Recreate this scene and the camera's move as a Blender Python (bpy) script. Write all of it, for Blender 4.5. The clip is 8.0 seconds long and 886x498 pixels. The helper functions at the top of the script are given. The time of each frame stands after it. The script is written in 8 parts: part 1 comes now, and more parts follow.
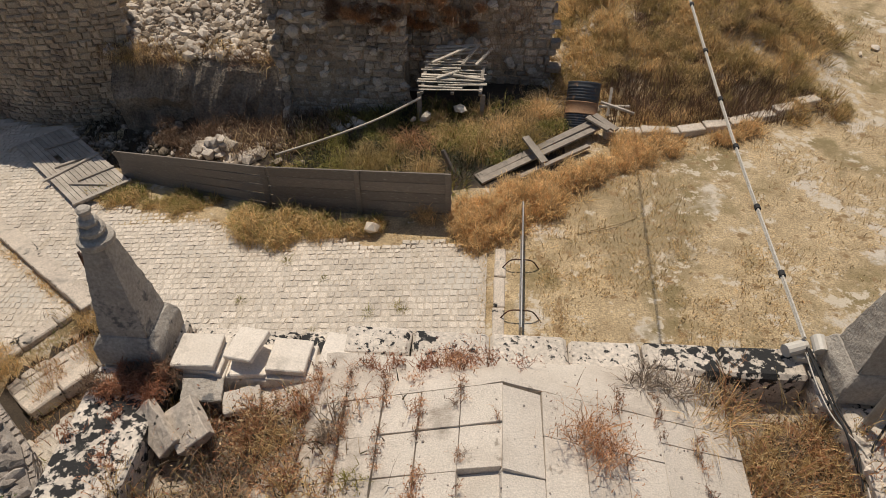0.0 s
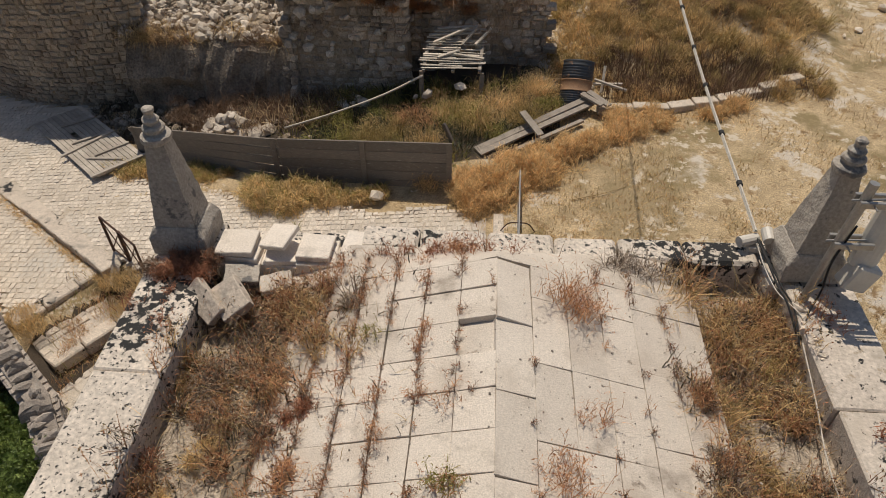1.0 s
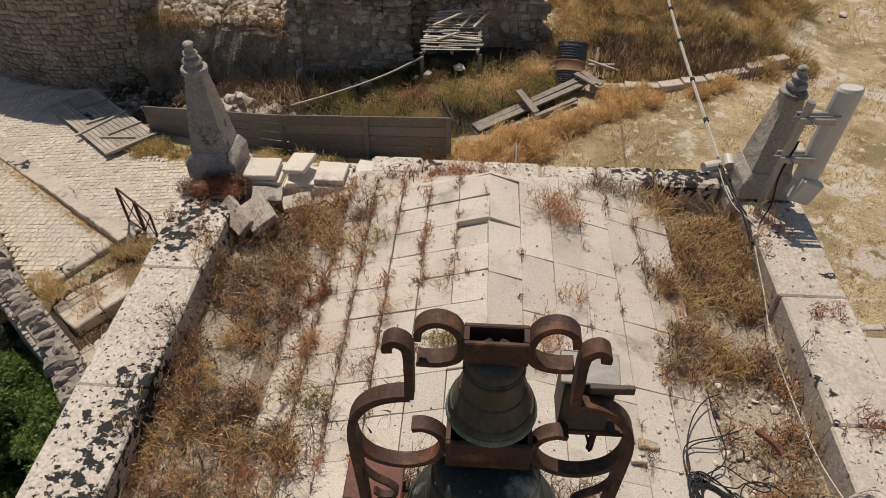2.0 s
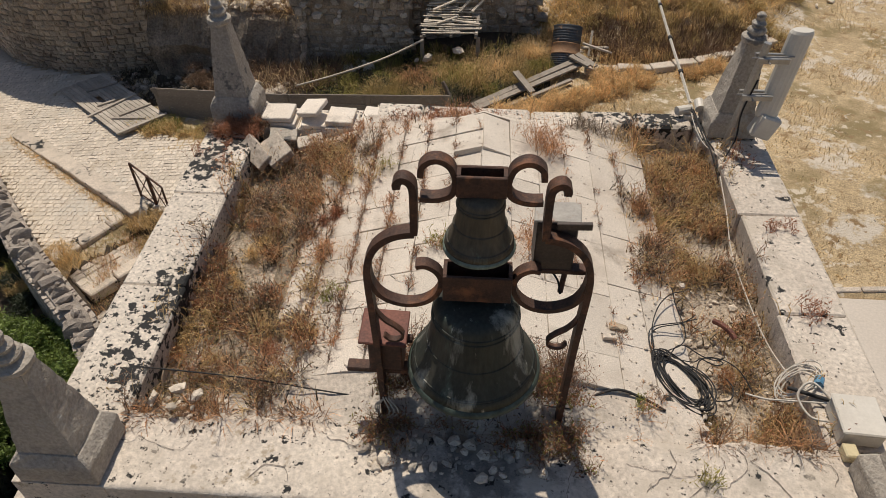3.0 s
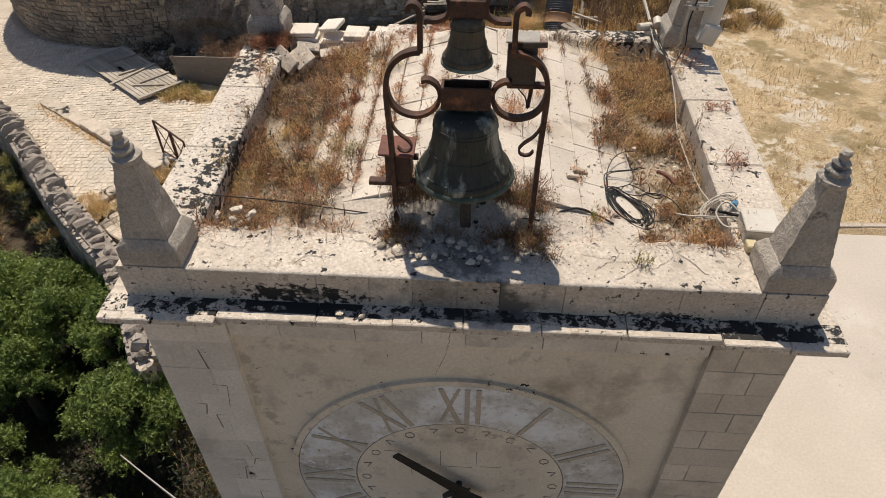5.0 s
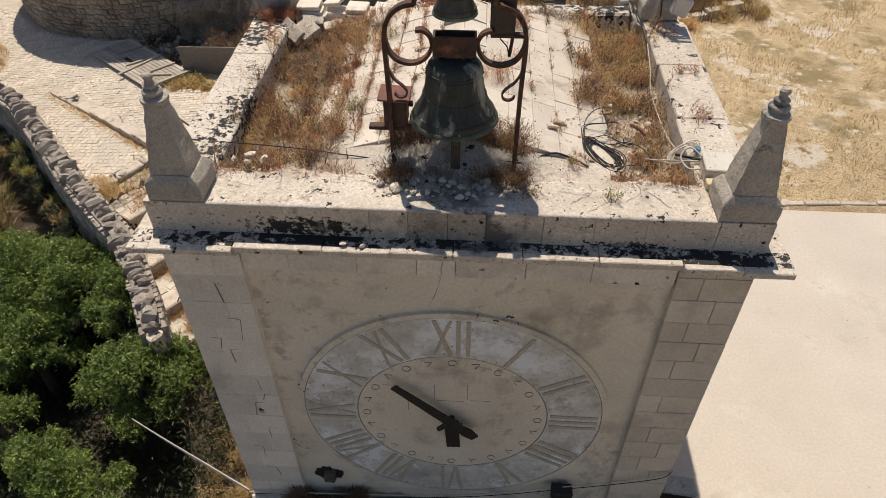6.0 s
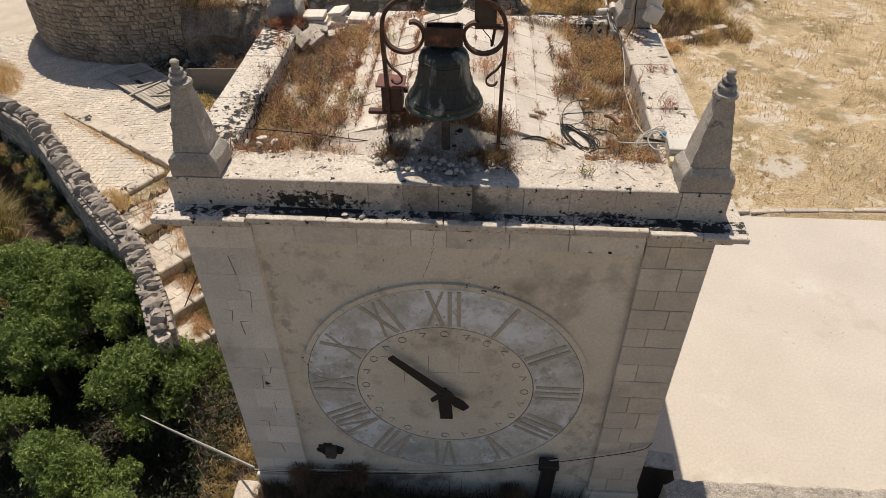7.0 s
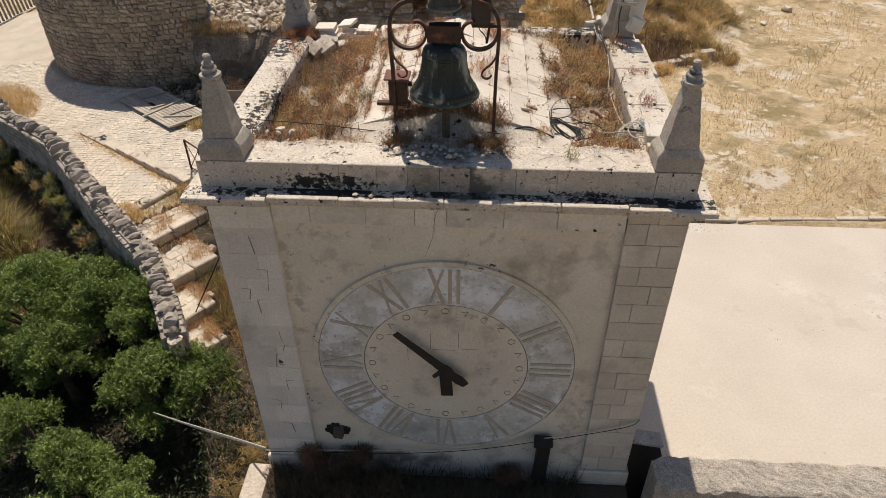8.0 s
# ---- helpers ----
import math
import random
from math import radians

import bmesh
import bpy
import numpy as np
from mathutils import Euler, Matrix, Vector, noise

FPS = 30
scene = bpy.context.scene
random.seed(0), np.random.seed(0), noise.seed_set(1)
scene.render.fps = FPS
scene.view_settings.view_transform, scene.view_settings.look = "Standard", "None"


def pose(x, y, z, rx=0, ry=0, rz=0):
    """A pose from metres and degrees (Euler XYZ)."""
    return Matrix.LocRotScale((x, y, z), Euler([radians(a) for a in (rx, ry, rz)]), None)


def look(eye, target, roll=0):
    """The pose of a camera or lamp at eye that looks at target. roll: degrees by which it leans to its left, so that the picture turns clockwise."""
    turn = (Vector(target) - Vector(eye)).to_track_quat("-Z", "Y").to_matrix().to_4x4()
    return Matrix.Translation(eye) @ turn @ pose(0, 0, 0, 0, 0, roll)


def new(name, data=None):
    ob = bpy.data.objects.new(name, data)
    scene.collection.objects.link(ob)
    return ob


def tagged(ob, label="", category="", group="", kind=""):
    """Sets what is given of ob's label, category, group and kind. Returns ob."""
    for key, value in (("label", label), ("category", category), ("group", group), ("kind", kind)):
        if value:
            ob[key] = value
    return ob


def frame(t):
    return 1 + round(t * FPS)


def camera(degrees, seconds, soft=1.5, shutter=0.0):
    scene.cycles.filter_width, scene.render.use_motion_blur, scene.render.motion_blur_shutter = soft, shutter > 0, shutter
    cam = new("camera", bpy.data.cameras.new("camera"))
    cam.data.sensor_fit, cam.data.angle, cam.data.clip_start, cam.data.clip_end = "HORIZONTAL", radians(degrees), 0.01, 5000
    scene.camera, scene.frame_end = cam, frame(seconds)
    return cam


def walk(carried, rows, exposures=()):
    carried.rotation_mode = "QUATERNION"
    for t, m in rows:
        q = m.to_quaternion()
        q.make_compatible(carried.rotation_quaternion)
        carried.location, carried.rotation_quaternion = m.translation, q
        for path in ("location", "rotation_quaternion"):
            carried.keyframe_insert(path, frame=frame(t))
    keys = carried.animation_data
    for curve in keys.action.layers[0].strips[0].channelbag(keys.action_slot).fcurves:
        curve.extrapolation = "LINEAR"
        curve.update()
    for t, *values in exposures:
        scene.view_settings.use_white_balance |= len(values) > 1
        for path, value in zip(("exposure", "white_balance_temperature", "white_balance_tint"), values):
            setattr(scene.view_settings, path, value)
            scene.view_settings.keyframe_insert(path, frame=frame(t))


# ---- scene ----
cam = camera(65.5, 8.0, 0.6)
PATH = [
    (0, (0.061, 0.04, 7.178), (-0.036, 1.501, 5.816), -0.0),
    (0.5, (0.079, -0.368, 7.179), (-0.018, 1.092, 5.817), -0.1),
    (1, (0.089, -0.752, 7.176), (-0.007, 0.709, 5.814), -0.0),
    (1.5, (0.106, -1.127, 7.192), (0.011, 0.334, 5.829), 0.0),
    (3, (0.184, -2.155, 7.188), (0.089, -0.697, 5.823), -0.1),
    (3.5, (0.201, -2.476, 7.179), (0.106, -1.018, 5.814), -0.1),
    (4, (0.224, -2.811, 7.17), (0.127, -1.354, 5.804), -0.2),
    (4.5, (0.251, -3.142, 7.174), (0.153, -1.686, 5.807), -0.3),
    (6, (0.37, -4.09, 7.193), (0.272, -2.627, 5.833), -0.3),
    (6.5, (0.433, -4.419, 7.206), (0.332, -2.926, 5.879), -0.4),
    (7, (0.476, -4.744, 7.207), (0.373, -3.22, 5.916), -0.4),
    (7.5, (0.506, -5.088, 7.209), (0.4, -3.534, 5.954), -0.4),
    (8, (0.521, -5.427, 7.204), (0.412, -3.844, 5.986), -0.5),
]
EXPOSURE = [(0.0, -0.36), (1.5, -0.42), (3.0, -0.31), (4.5, -0.08), (6.0, -0.02), (8.0, 0.0)]
walk(cam, [(t, look(eye, target, roll)) for t, eye, target, roll in PATH], EXPOSURE)

# ---------------------------------------------------------------- light
SUN = Vector((-0.135, 0.40, 1.0)).normalized()
sun_data = bpy.data.lights.new("sun", "SUN")
sun_data.energy, sun_data.angle, sun_data.color = 4.5, radians(0.53), (1.0, 0.91, 0.78)
sun = new("sun", sun_data)
sun.matrix_world = look(SUN * 60, (0, 0, 0))
world = bpy.data.worlds.new("world")
scene.world = world
world.use_nodes = True
wn = world.node_tree
sky = wn.nodes.new("ShaderNodeTexSky")
sky.sky_type, sky.sun_disc = "NISHITA", False
sky.sun_elevation = math.asin(SUN.z)
sky.sun_rotation = math.atan2(SUN.x, SUN.y)
wn.links.new(sky.outputs[0], wn.nodes["Background"].inputs[0])
wn.nodes["Background"].inputs[1].default_value = 0.083
scene.view_settings.exposure = 0.0

# ---------------------------------------------------------------- materials


def mat(name, c1, c2, scale=3.0, fine=60.0, rough=0.85, bump=0.3, metal=0.0, vary=0.0, island=0.0, stains=(), depth=0.02, grit=0.35, streak=None, thin=0.0, shift=None):
    """Two-scale noise between c1 and c2, fine grain, bump; stains: (colour, scale, threshold, softness, cluster scale),
    for dirt and for painted shade; a cluster given as (x, y, z, rx, ry, rz) gathers the stain about that spot.
    """
    c1, c2 = [(r, g * 0.96, b * 0.93) for r, g, b in (c1, c2)]
    m = bpy.data.materials.new(name)
    m.use_nodes = True
    nt = m.node_tree
    N, L = nt.nodes, nt.links
    bsdf = N["Principled BSDF"]
    bsdf.inputs["Roughness"].default_value, bsdf.inputs["Metallic"].default_value = rough, metal
    geo = N.new("ShaderNodeNewGeometry")
    pos = geo.outputs["Position"]
    if streak:
        mp = N.new("ShaderNodeMapping")
        mp.inputs["Scale"].default_value = streak
        L.new(pos, mp.inputs["Vector"])
        pos = mp.outputs["Vector"]
    if shift:
        mp = N.new("ShaderNodeMapping")
        mp.inputs["Location"].default_value = shift
        L.new(pos, mp.inputs["Vector"])
        pos = mp.outputs["Vector"]

    def tex(s, detail=5.0, r=0.6):
        n = N.new("ShaderNodeTexNoise")
        n.inputs["Scale"].default_value, n.inputs["Detail"].default_value, n.inputs["Roughness"].default_value = s, detail, r
        L.new(pos, n.inputs["Vector"])
        return n.outputs["Fac"]

    def ramp(fac, a, b):
        n = N.new("ShaderNodeMapRange")
        n.inputs["From Min"].default_value, n.inputs["From Max"].default_value = a, b
        L.new(fac, n.inputs["Value"])
        return n.outputs["Result"]

    def mix(fac, a, b, kind="MIX"):
        n = N.new("ShaderNodeMix")
        n.data_type, n.blend_type = "RGBA", kind
        for sock, v in ((n.inputs["Factor"], fac), (n.inputs["A"], a), (n.inputs["B"], b)):
            if isinstance(v, (int, float)):
                sock.default_value = v
            elif isinstance(v, tuple):
                sock.default_value = (*v, 1)
            else:
                L.new(v, sock)
        return n.outputs["Result"]

    col = mix(ramp(tex(scale), 0.32, 0.68), c1, c2)
    grain = tex(fine, 4.0)
    val = N.new("ShaderNodeHueSaturation")
    L.new(col, val.inputs["Color"])
    v = N.new("ShaderNodeMapRange")
    v.inputs["From Min"].default_value, v.inputs["From Max"].default_value = 0.25, 0.75
    v.inputs["To Min"].default_value, v.inputs["To Max"].default_value = 1 - grit, 1 + grit
    L.new(grain, v.inputs["Value"])
    out = v.outputs["Result"]
    for amount, src in ((vary, "obj"), (island, "isl")):
        if amount:
            if src == "obj":
                rnd = N.new("ShaderNodeObjectInfo").outputs["Random"]
            else:
                rnd = geo.outputs["Random Per Island"]
            r = N.new("ShaderNodeMapRange")
            r.inputs["To Min"].default_value, r.inputs["To Max"].default_value = 1 - amount, 1 + amount
            L.new(rnd, r.inputs["Value"])
            mu = N.new("ShaderNodeMath")
            mu.operation = "MULTIPLY"
            L.new(out, mu.inputs[0]), L.new(r.outputs["Result"], mu.inputs[1])
            out = mu.outputs[0]
    L.new(out, val.inputs["Value"])
    col = val.outputs["Color"]
    for colour, s, th, soft, cs in stains:
        f = tex(s, 7.0, 0.65)
        if isinstance(cs, tuple):
            mp = N.new("ShaderNodeMapping")
            mp.vector_type = "TEXTURE"
            mp.inputs["Location"].default_value, mp.inputs["Scale"].default_value = cs[:3], cs[3:]
            L.new(geo.outputs["Position"], mp.inputs["Vector"])
            ln = N.new("ShaderNodeVectorMath")
            ln.operation = "LENGTH"
            L.new(mp.outputs["Vector"], ln.inputs[0])
            near = N.new("ShaderNodeMapRange")
            near.inputs["From Min"].default_value, near.inputs["From Max"].default_value = 0.2, 1.0
            near.inputs["To Min"].default_value, near.inputs["To Max"].default_value = 0.16, -0.34
            L.new(ln.outputs["Value"], near.inputs["Value"])
            ad = N.new("ShaderNodeMath")
            ad.operation = "ADD"
            L.new(f, ad.inputs[0]), L.new(near.outputs["Result"], ad.inputs[1])
            f = ad.outputs[0]
        elif cs:
            mu = N.new("ShaderNodeMath")
            mu.operation = "MULTIPLY_ADD"
            L.new(tex(cs, 2.0), mu.inputs[0])
            mu.inputs[1].default_value, mu.inputs[2].default_value = 0.8, -0.44
            ad = N.new("ShaderNodeMath")
            ad.operation = "ADD"
            L.new(f, ad.inputs[0]), L.new(mu.outputs[0], ad.inputs[1])
            f = ad.outputs[0]
        f = ramp(f, th, th + soft)
        col = mix(f, col, colour)
    L.new(col, bsdf.inputs["Base Color"])
    if bump:
        b = N.new("ShaderNodeBump")
        b.inputs["Strength"].default_value, b.inputs["Distance"].default_value = bump, depth
        L.new(grain, b.inputs["Height"])
        L.new(b.outputs["Normal"], bsdf.inputs["Normal"])
    if thin:
        tr = N.new("ShaderNodeBsdfTranslucent")
        L.new(col, tr.inputs["Color"])
        mx = N.new("ShaderNodeMixShader")
        mx.inputs[0].default_value = thin
        L.new(bsdf.outputs[0], mx.inputs[1]), L.new(tr.outputs[0], mx.inputs[2])
        L.new(mx.outputs[0], N["Material Output"].inputs["Surface"])
    return m


BLACK = (0.018, 0.017, 0.016)
M_PALESLAB = mat("loose_pale_slab", (0.80, 0.74, 0.65), (0.70, 0.635, 0.545), 3.0, 90, bump=0.3, vary=0.06, grit=0.14, stains=(((0.46, 0.40, 0.33), 5, 0.60, 0.12, 0), ((0.22, 0.19, 0.16), 30, 0.68, 0.03, 0)))
M_LIME = mat("limestone", (0.60, 0.53, 0.44), (0.47, 0.41, 0.34), 2.2, 45, stains=((BLACK, 9, 0.60, 0.03, 1.3), ((0.33, 0.29, 0.24), 5, 0.55, 0.15, 0)), vary=0.06)
# The dark clusters near x 0.25 paint the bell's shadow along with grime.
M_COPES = mat("coping_plaster", (0.61, 0.555, 0.48), (0.49, 0.435, 0.37), 2.2, 50, stains=(((0.20, 0.18, 0.155), 7, 0.48, 0.14, (0.22, -0.62, 4.42, 0.62, 0.42, 0.5)), ((0.40, 0.345, 0.28), 6, 0.54, 0.14, 0), (BLACK, 15, 0.612, 0.014, 0), (BLACK, 38, 0.65, 0.012, 0), ((0.34, 0.305, 0.265), 7, 0.50, 0.18, (0.2, -0.82, 4.30, 2.4, 0.10, 0.22)), ((0.11, 0.10, 0.088), 9, 0.36, 0.16, (0.28, -0.82, 4.28, 0.62, 0.16, 0.32)), (BLACK, 24, 0.555, 0.05, (-0.74, -0.80, 4.275, 0.95, 0.10, 0.21)), (BLACK, 30, 0.56, 0.03, (1.35, -0.80, 4.21, 0.75, 0.06, 0.13)), ((0.49, 0.42, 0.34), 4, 0.54, 0.16, 0), ((0.36, 0.29, 0.21), 13, 0.62, 0.08, 1.4)), vary=0.03, grit=0.30, shift=(-1.2, 0.0, 0.0))
M_COPE = mat("coping_lichen", (0.66, 0.60, 0.52), (0.50, 0.45, 0.38), 3.0, 50, stains=((BLACK, 18, 0.54, 0.02, 1.9), (BLACK, 36, 0.585, 0.02, 0), ((0.42, 0.385, 0.335), 7, 0.60, 0.15, 0)), vary=0.05)
# Black lichen; the cluster at x 0.35 also paints the bell's shadow.
M_CORN = mat("cornice_lichen_shade", (0.66, 0.60, 0.52), (0.52, 0.465, 0.395), 3.0, 50, stains=(((0.30, 0.27, 0.235), 6, 0.45, 0.2, 0), ((0.12, 0.11, 0.10), 8, 0.36, 0.16, (0.35, -0.95, 4.18, 0.75, 0.30, 0.2)), (BLACK, 13, 0.475, 0.05, 0.8), (BLACK, 34, 0.55, 0.03, 0),), vary=0.06, shift=(-1.2, 0.0, 0.0))
M_SLAB = mat("roof_slab", (0.675, 0.62, 0.54), (0.58, 0.525, 0.45), 1.5, 130, bump=0.4, vary=0.08, grit=0.22, stains=(((0.47, 0.39, 0.31), 2.2, 0.51, 0.22, 0), ((0.36, 0.30, 0.24), 3.2, 0.58, 0.12, 0), ((0.34, 0.28, 0.22), 13, 0.63, 0.06, 0), ((0.17, 0.14, 0.12), 42, 0.665, 0.03, 0)))
M_WALL = mat("ashlar", (0.75, 0.715, 0.645), (0.635, 0.60, 0.535), 2.5, 45, bump=0.3, vary=0.10, grit=0.15, stains=(((0.36, 0.32, 0.275), 1.7, 0.55, 0.25, 0), (BLACK, 10, 0.68, 0.03, 2.0)))
M_RENDER = mat("lime_render", (0.74, 0.69, 0.58), (0.63, 0.58, 0.475), 1.6, 40, bump=0.3, grit=0.12, stains=(((0.38, 0.325, 0.265), 2.4, 0.54, 0.2, 0), ((0.47, 0.41, 0.335), 9, 0.56, 0.10, 1.1), ((0.20, 0.165, 0.13), 4.5, 0.50, 0.20, (-0.5, -0.77, 0.62, 1.9, 0.6, 0.34)), ((0.34, 0.28, 0.20), 3.0, 0.52, 0.25, (1.0, -0.77, 3.3, 0.9, 0.6, 0.9)), ((0.63, 0.56, 0.47), 3.6, 0.60, 0.1, 0), (BLACK, 22, 0.70, 0.02, 1.6)))
M_DIAL = mat("dial_wash", (0.64, 0.64, 0.60), (0.51, 0.50, 0.45), 3.4, 30, bump=0.25, grit=0.14, stains=(((0.40, 0.41, 0.37), 1.7, 0.52, 0.16, 0), ((0.78, 0.78, 0.78), 2.1, 0.50, 0.10, 0), ((0.37, 0.33, 0.275), 4.0, 0.55, 0.12, 0), ((0.74, 0.75, 0.76), 6.0, 0.57, 0.06, 1.2), ((0.30, 0.265, 0.22), 17, 0.62, 0.06, 0)))
M_WALLE = mat("stained_ashlar", (0.63, 0.585, 0.50), (0.52, 0.475, 0.40), 2.5, 45, bump=0.3, vary=0.09, grit=0.15, stains=(((0.36, 0.31, 0.25), 2.2, 0.52, 0.22, 0), ((0.30, 0.16, 0.10), 9, 0.66, 0.08, (1.52, -0.8, 2.95, 0.35, 0.2, 0.5)), ((0.24, 0.21, 0.18), 10, 0.66, 0.05, 0)))
M_NUM = mat("numeral_paint", (0.40, 0.36, 0.285), (0.50, 0.45, 0.37), 6, 50, bump=0.2, grit=0.2)
M_GROOVE = mat("dark_groove", (0.18, 0.155, 0.13), (0.26, 0.225, 0.19), 6, 50, bump=0.2)
M_OBEL = mat("grey_stone", (0.46, 0.42, 0.36), (0.33, 0.30, 0.26), 5.0, 60, bump=0.5, grit=0.3, stains=(((0.15, 0.14, 0.13), 12, 0.60, 0.08, 2.0), ((0.46, 0.43, 0.38), 9, 0.62, 0.08, 0)))
M_IRON = mat("rusted_iron", (0.105, 0.052, 0.034), (0.042, 0.026, 0.021), 14, 120, rough=0.7, bump=0.5, metal=0.25, depth=0.004, stains=(((0.25, 0.105, 0.05), 9, 0.55, 0.15, 0),))
M_RUSTBOX = mat("rust_red_sheet", (0.20, 0.075, 0.05), (0.12, 0.05, 0.038), 9, 90, rough=0.7, bump=0.3, metal=0.1, depth=0.004)
M_RUSTDARK = mat("dark_rust_sheet", (0.085, 0.045, 0.032), (0.05, 0.03, 0.024), 9, 90, rough=0.7, bump=0.3, metal=0.1, depth=0.004, stains=(((0.17, 0.07, 0.045), 10, 0.57, 0.12, 0),))
M_DARKBOX = mat("dark_painted_sheet", (0.045, 0.036, 0.032), (0.07, 0.05, 0.04), 9, 90, rough=0.6, bump=0.3, depth=0.004)
M_BRONZE = mat("bronze_patina", (0.052, 0.052, 0.042), (0.022, 0.031, 0.027), 9, 70, rough=0.66, bump=0.3, metal=0.25, depth=0.004, streak=(1, 1, 0.16), stains=(((0.085, 0.115, 0.095), 8, 0.57, 0.12, 0), ((0.34, 0.34, 0.29), 6, 0.545, 0.10, 0), ((0.42, 0.41, 0.35), 16, 0.62, 0.06, 0)))
M_VERDIGRIS = mat("green_bell_lip", (0.075, 0.105, 0.086), (0.03, 0.042, 0.036), 12, 70, rough=0.6, bump=0.3, metal=0.15, depth=0.004, stains=(((0.36, 0.38, 0.32), 9, 0.58, 0.12, 0),))
M_BRONZEPALE = mat("brown_bronze", (0.11, 0.09, 0.06), (0.055, 0.052, 0.042), 9, 70, rough=0.55, bump=0.3, metal=0.25, depth=0.004, streak=(1, 1, 0.16), stains=(((0.16, 0.19, 0.15), 8, 0.57, 0.12, 0),))
M_VERDIPALE = mat("pale_verdigris", (0.19, 0.245, 0.205), (0.10, 0.13, 0.11), 12, 70, rough=0.6, bump=0.3, metal=0.1, depth=0.004)
# Black of the ironwork, and of sheets that paint dark openings.
M_BLACK = mat("black_iron_and_gap_dark", (0.013, 0.012, 0.011), (0.022, 0.019, 0.017), 12, 80, rough=0.6, bump=0.2, depth=0.004)
M_GREYBOARD = mat("weathered_board", (0.34, 0.30, 0.25), (0.235, 0.205, 0.17), 3, 40, bump=0.5, depth=0.006, vary=0.15, streak=(2.5, 2.5, 14), grit=0.25)
M_FENCE = mat("fence_board", (0.215, 0.188, 0.157), (0.135, 0.117, 0.097), 3, 40, bump=0.5, depth=0.006, vary=0.15, streak=(2.5, 2.5, 14), grit=0.3, stains=(((0.30, 0.27, 0.225), 3, 0.56, 0.12, 0),))
M_DOORBOARD = mat("bleached_door_board", (0.44, 0.40, 0.345), (0.31, 0.275, 0.23), 3, 40, bump=0.5, depth=0.006, vary=0.18, grit=0.3)
M_PALEBOARD = mat("bleached_board", (0.58, 0.53, 0.45), (0.42, 0.375, 0.31), 5, 50, bump=0.4, depth=0.006, vary=0.25)
M_COBBLE = mat("cobble", (0.62, 0.56, 0.475), (0.50, 0.445, 0.37), 1.2, 55, bump=0.6, vary=0.14, island=0.14, grit=0.34, stains=(((0.56, 0.50, 0.42), 0.7, 0.52, 0.12, 0), ((0.42, 0.34, 0.24), 1.3, 0.58, 0.15, 0),))
M_RUBBLE = mat("rubble_stone", (0.44, 0.365, 0.265), (0.255, 0.20, 0.147), 1.4, 35, bump=0.7, vary=0.25, island=0.25, grit=0.3, depth=0.03)
M_TERRACE = mat("terrace_stone", (0.50, 0.43, 0.345), (0.25, 0.21, 0.165), 2.0, 30, bump=0.7, vary=0.3, island=0.3, grit=0.35, depth=0.03)
M_WHITEROCK = mat("pale_rock", (0.70, 0.63, 0.53), (0.53, 0.46, 0.37), 3.0, 40, bump=0.6, island=0.18, vary=0.15, grit=0.25)
M_SOIL = mat("gutter_rubble_soil", (0.52, 0.45, 0.36), (0.36, 0.30, 0.23), 6, 60, bump=0.9, depth=0.02, grit=0.45, stains=(((0.15, 0.115, 0.08), 5, 0.52, 0.10, 0), ((0.10, 0.08, 0.06), 24, 0.60, 0.05, 0)))
M_BANK = mat("bank_mortar", (0.33, 0.28, 0.22), (0.13, 0.105, 0.08), 2.2, 22, bump=1.0, depth=0.06, grit=0.5)
M_WALLMORTAR = mat("wall_mortar", (0.44, 0.36, 0.265), (0.30, 0.24, 0.175), 4, 30, bump=0.9, depth=0.03)
M_MORTAR = mat("earth_mortar", (0.27, 0.22, 0.16), (0.19, 0.155, 0.11), 4, 60, bump=0.6, depth=0.02)
M_LID = mat("dull_grey_paint", (0.40, 0.385, 0.35), (0.29, 0.275, 0.25), 9, 70, rough=0.6, bump=0.1, grit=0.15, stains=(((0.26, 0.13, 0.075), 14, 0.58, 0.10, 0),))
M_CAPSTONE = mat("dark_capstone", (0.40, 0.355, 0.305), (0.225, 0.195, 0.165), 5, 50, bump=0.6, island=0.25, vary=0.2, stains=(((0.34, 0.31, 0.27), 7, 0.58, 0.1, 0),))
M_CONCRETE = mat("screed", (0.55, 0.50, 0.435), (0.485, 0.44, 0.38), 0.8, 30, bump=0.2, grit=0.11, stains=(((0.43, 0.37, 0.295), 1.1, 0.58, 0.12, 0), ((0.60, 0.56, 0.49), 0.9, 0.56, 0.15, 0), ((0.40, 0.33, 0.25), 9.0, 0.66, 0.05, 0.9), (BLACK, 26, 0.735, 0.02, 1.2)))
# Dirty plaster, darkened further to paint in the bell's shadow.
M_STAINSHADE = mat("stained_shaded_plaster", (0.44, 0.395, 0.34), (0.27, 0.24, 0.205), 4, 45, bump=0.5, grit=0.35, stains=((BLACK, 14, 0.60, 0.02, 0), ((0.20, 0.165, 0.125), 6, 0.55, 0.12, 0)), vary=0.05)
M_ROUGHWALL = mat("rough_wall_top", (0.64, 0.58, 0.50), (0.44, 0.39, 0.325), 14, 60, bump=1.0, depth=0.04, grit=0.5, stains=(((0.16, 0.14, 0.12), 20, 0.66, 0.05, 0),))
M_STRAW = mat("straw", (0.76, 0.58, 0.30), (0.54, 0.385, 0.18), 1.2, 9, bump=0, island=0.4, grit=0.2, thin=0.45)
M_GOLD = mat("golden_straw", (0.87, 0.68, 0.38), (0.66, 0.46, 0.22), 1.5, 9, bump=0, island=0.35, grit=0.2, thin=0.5)
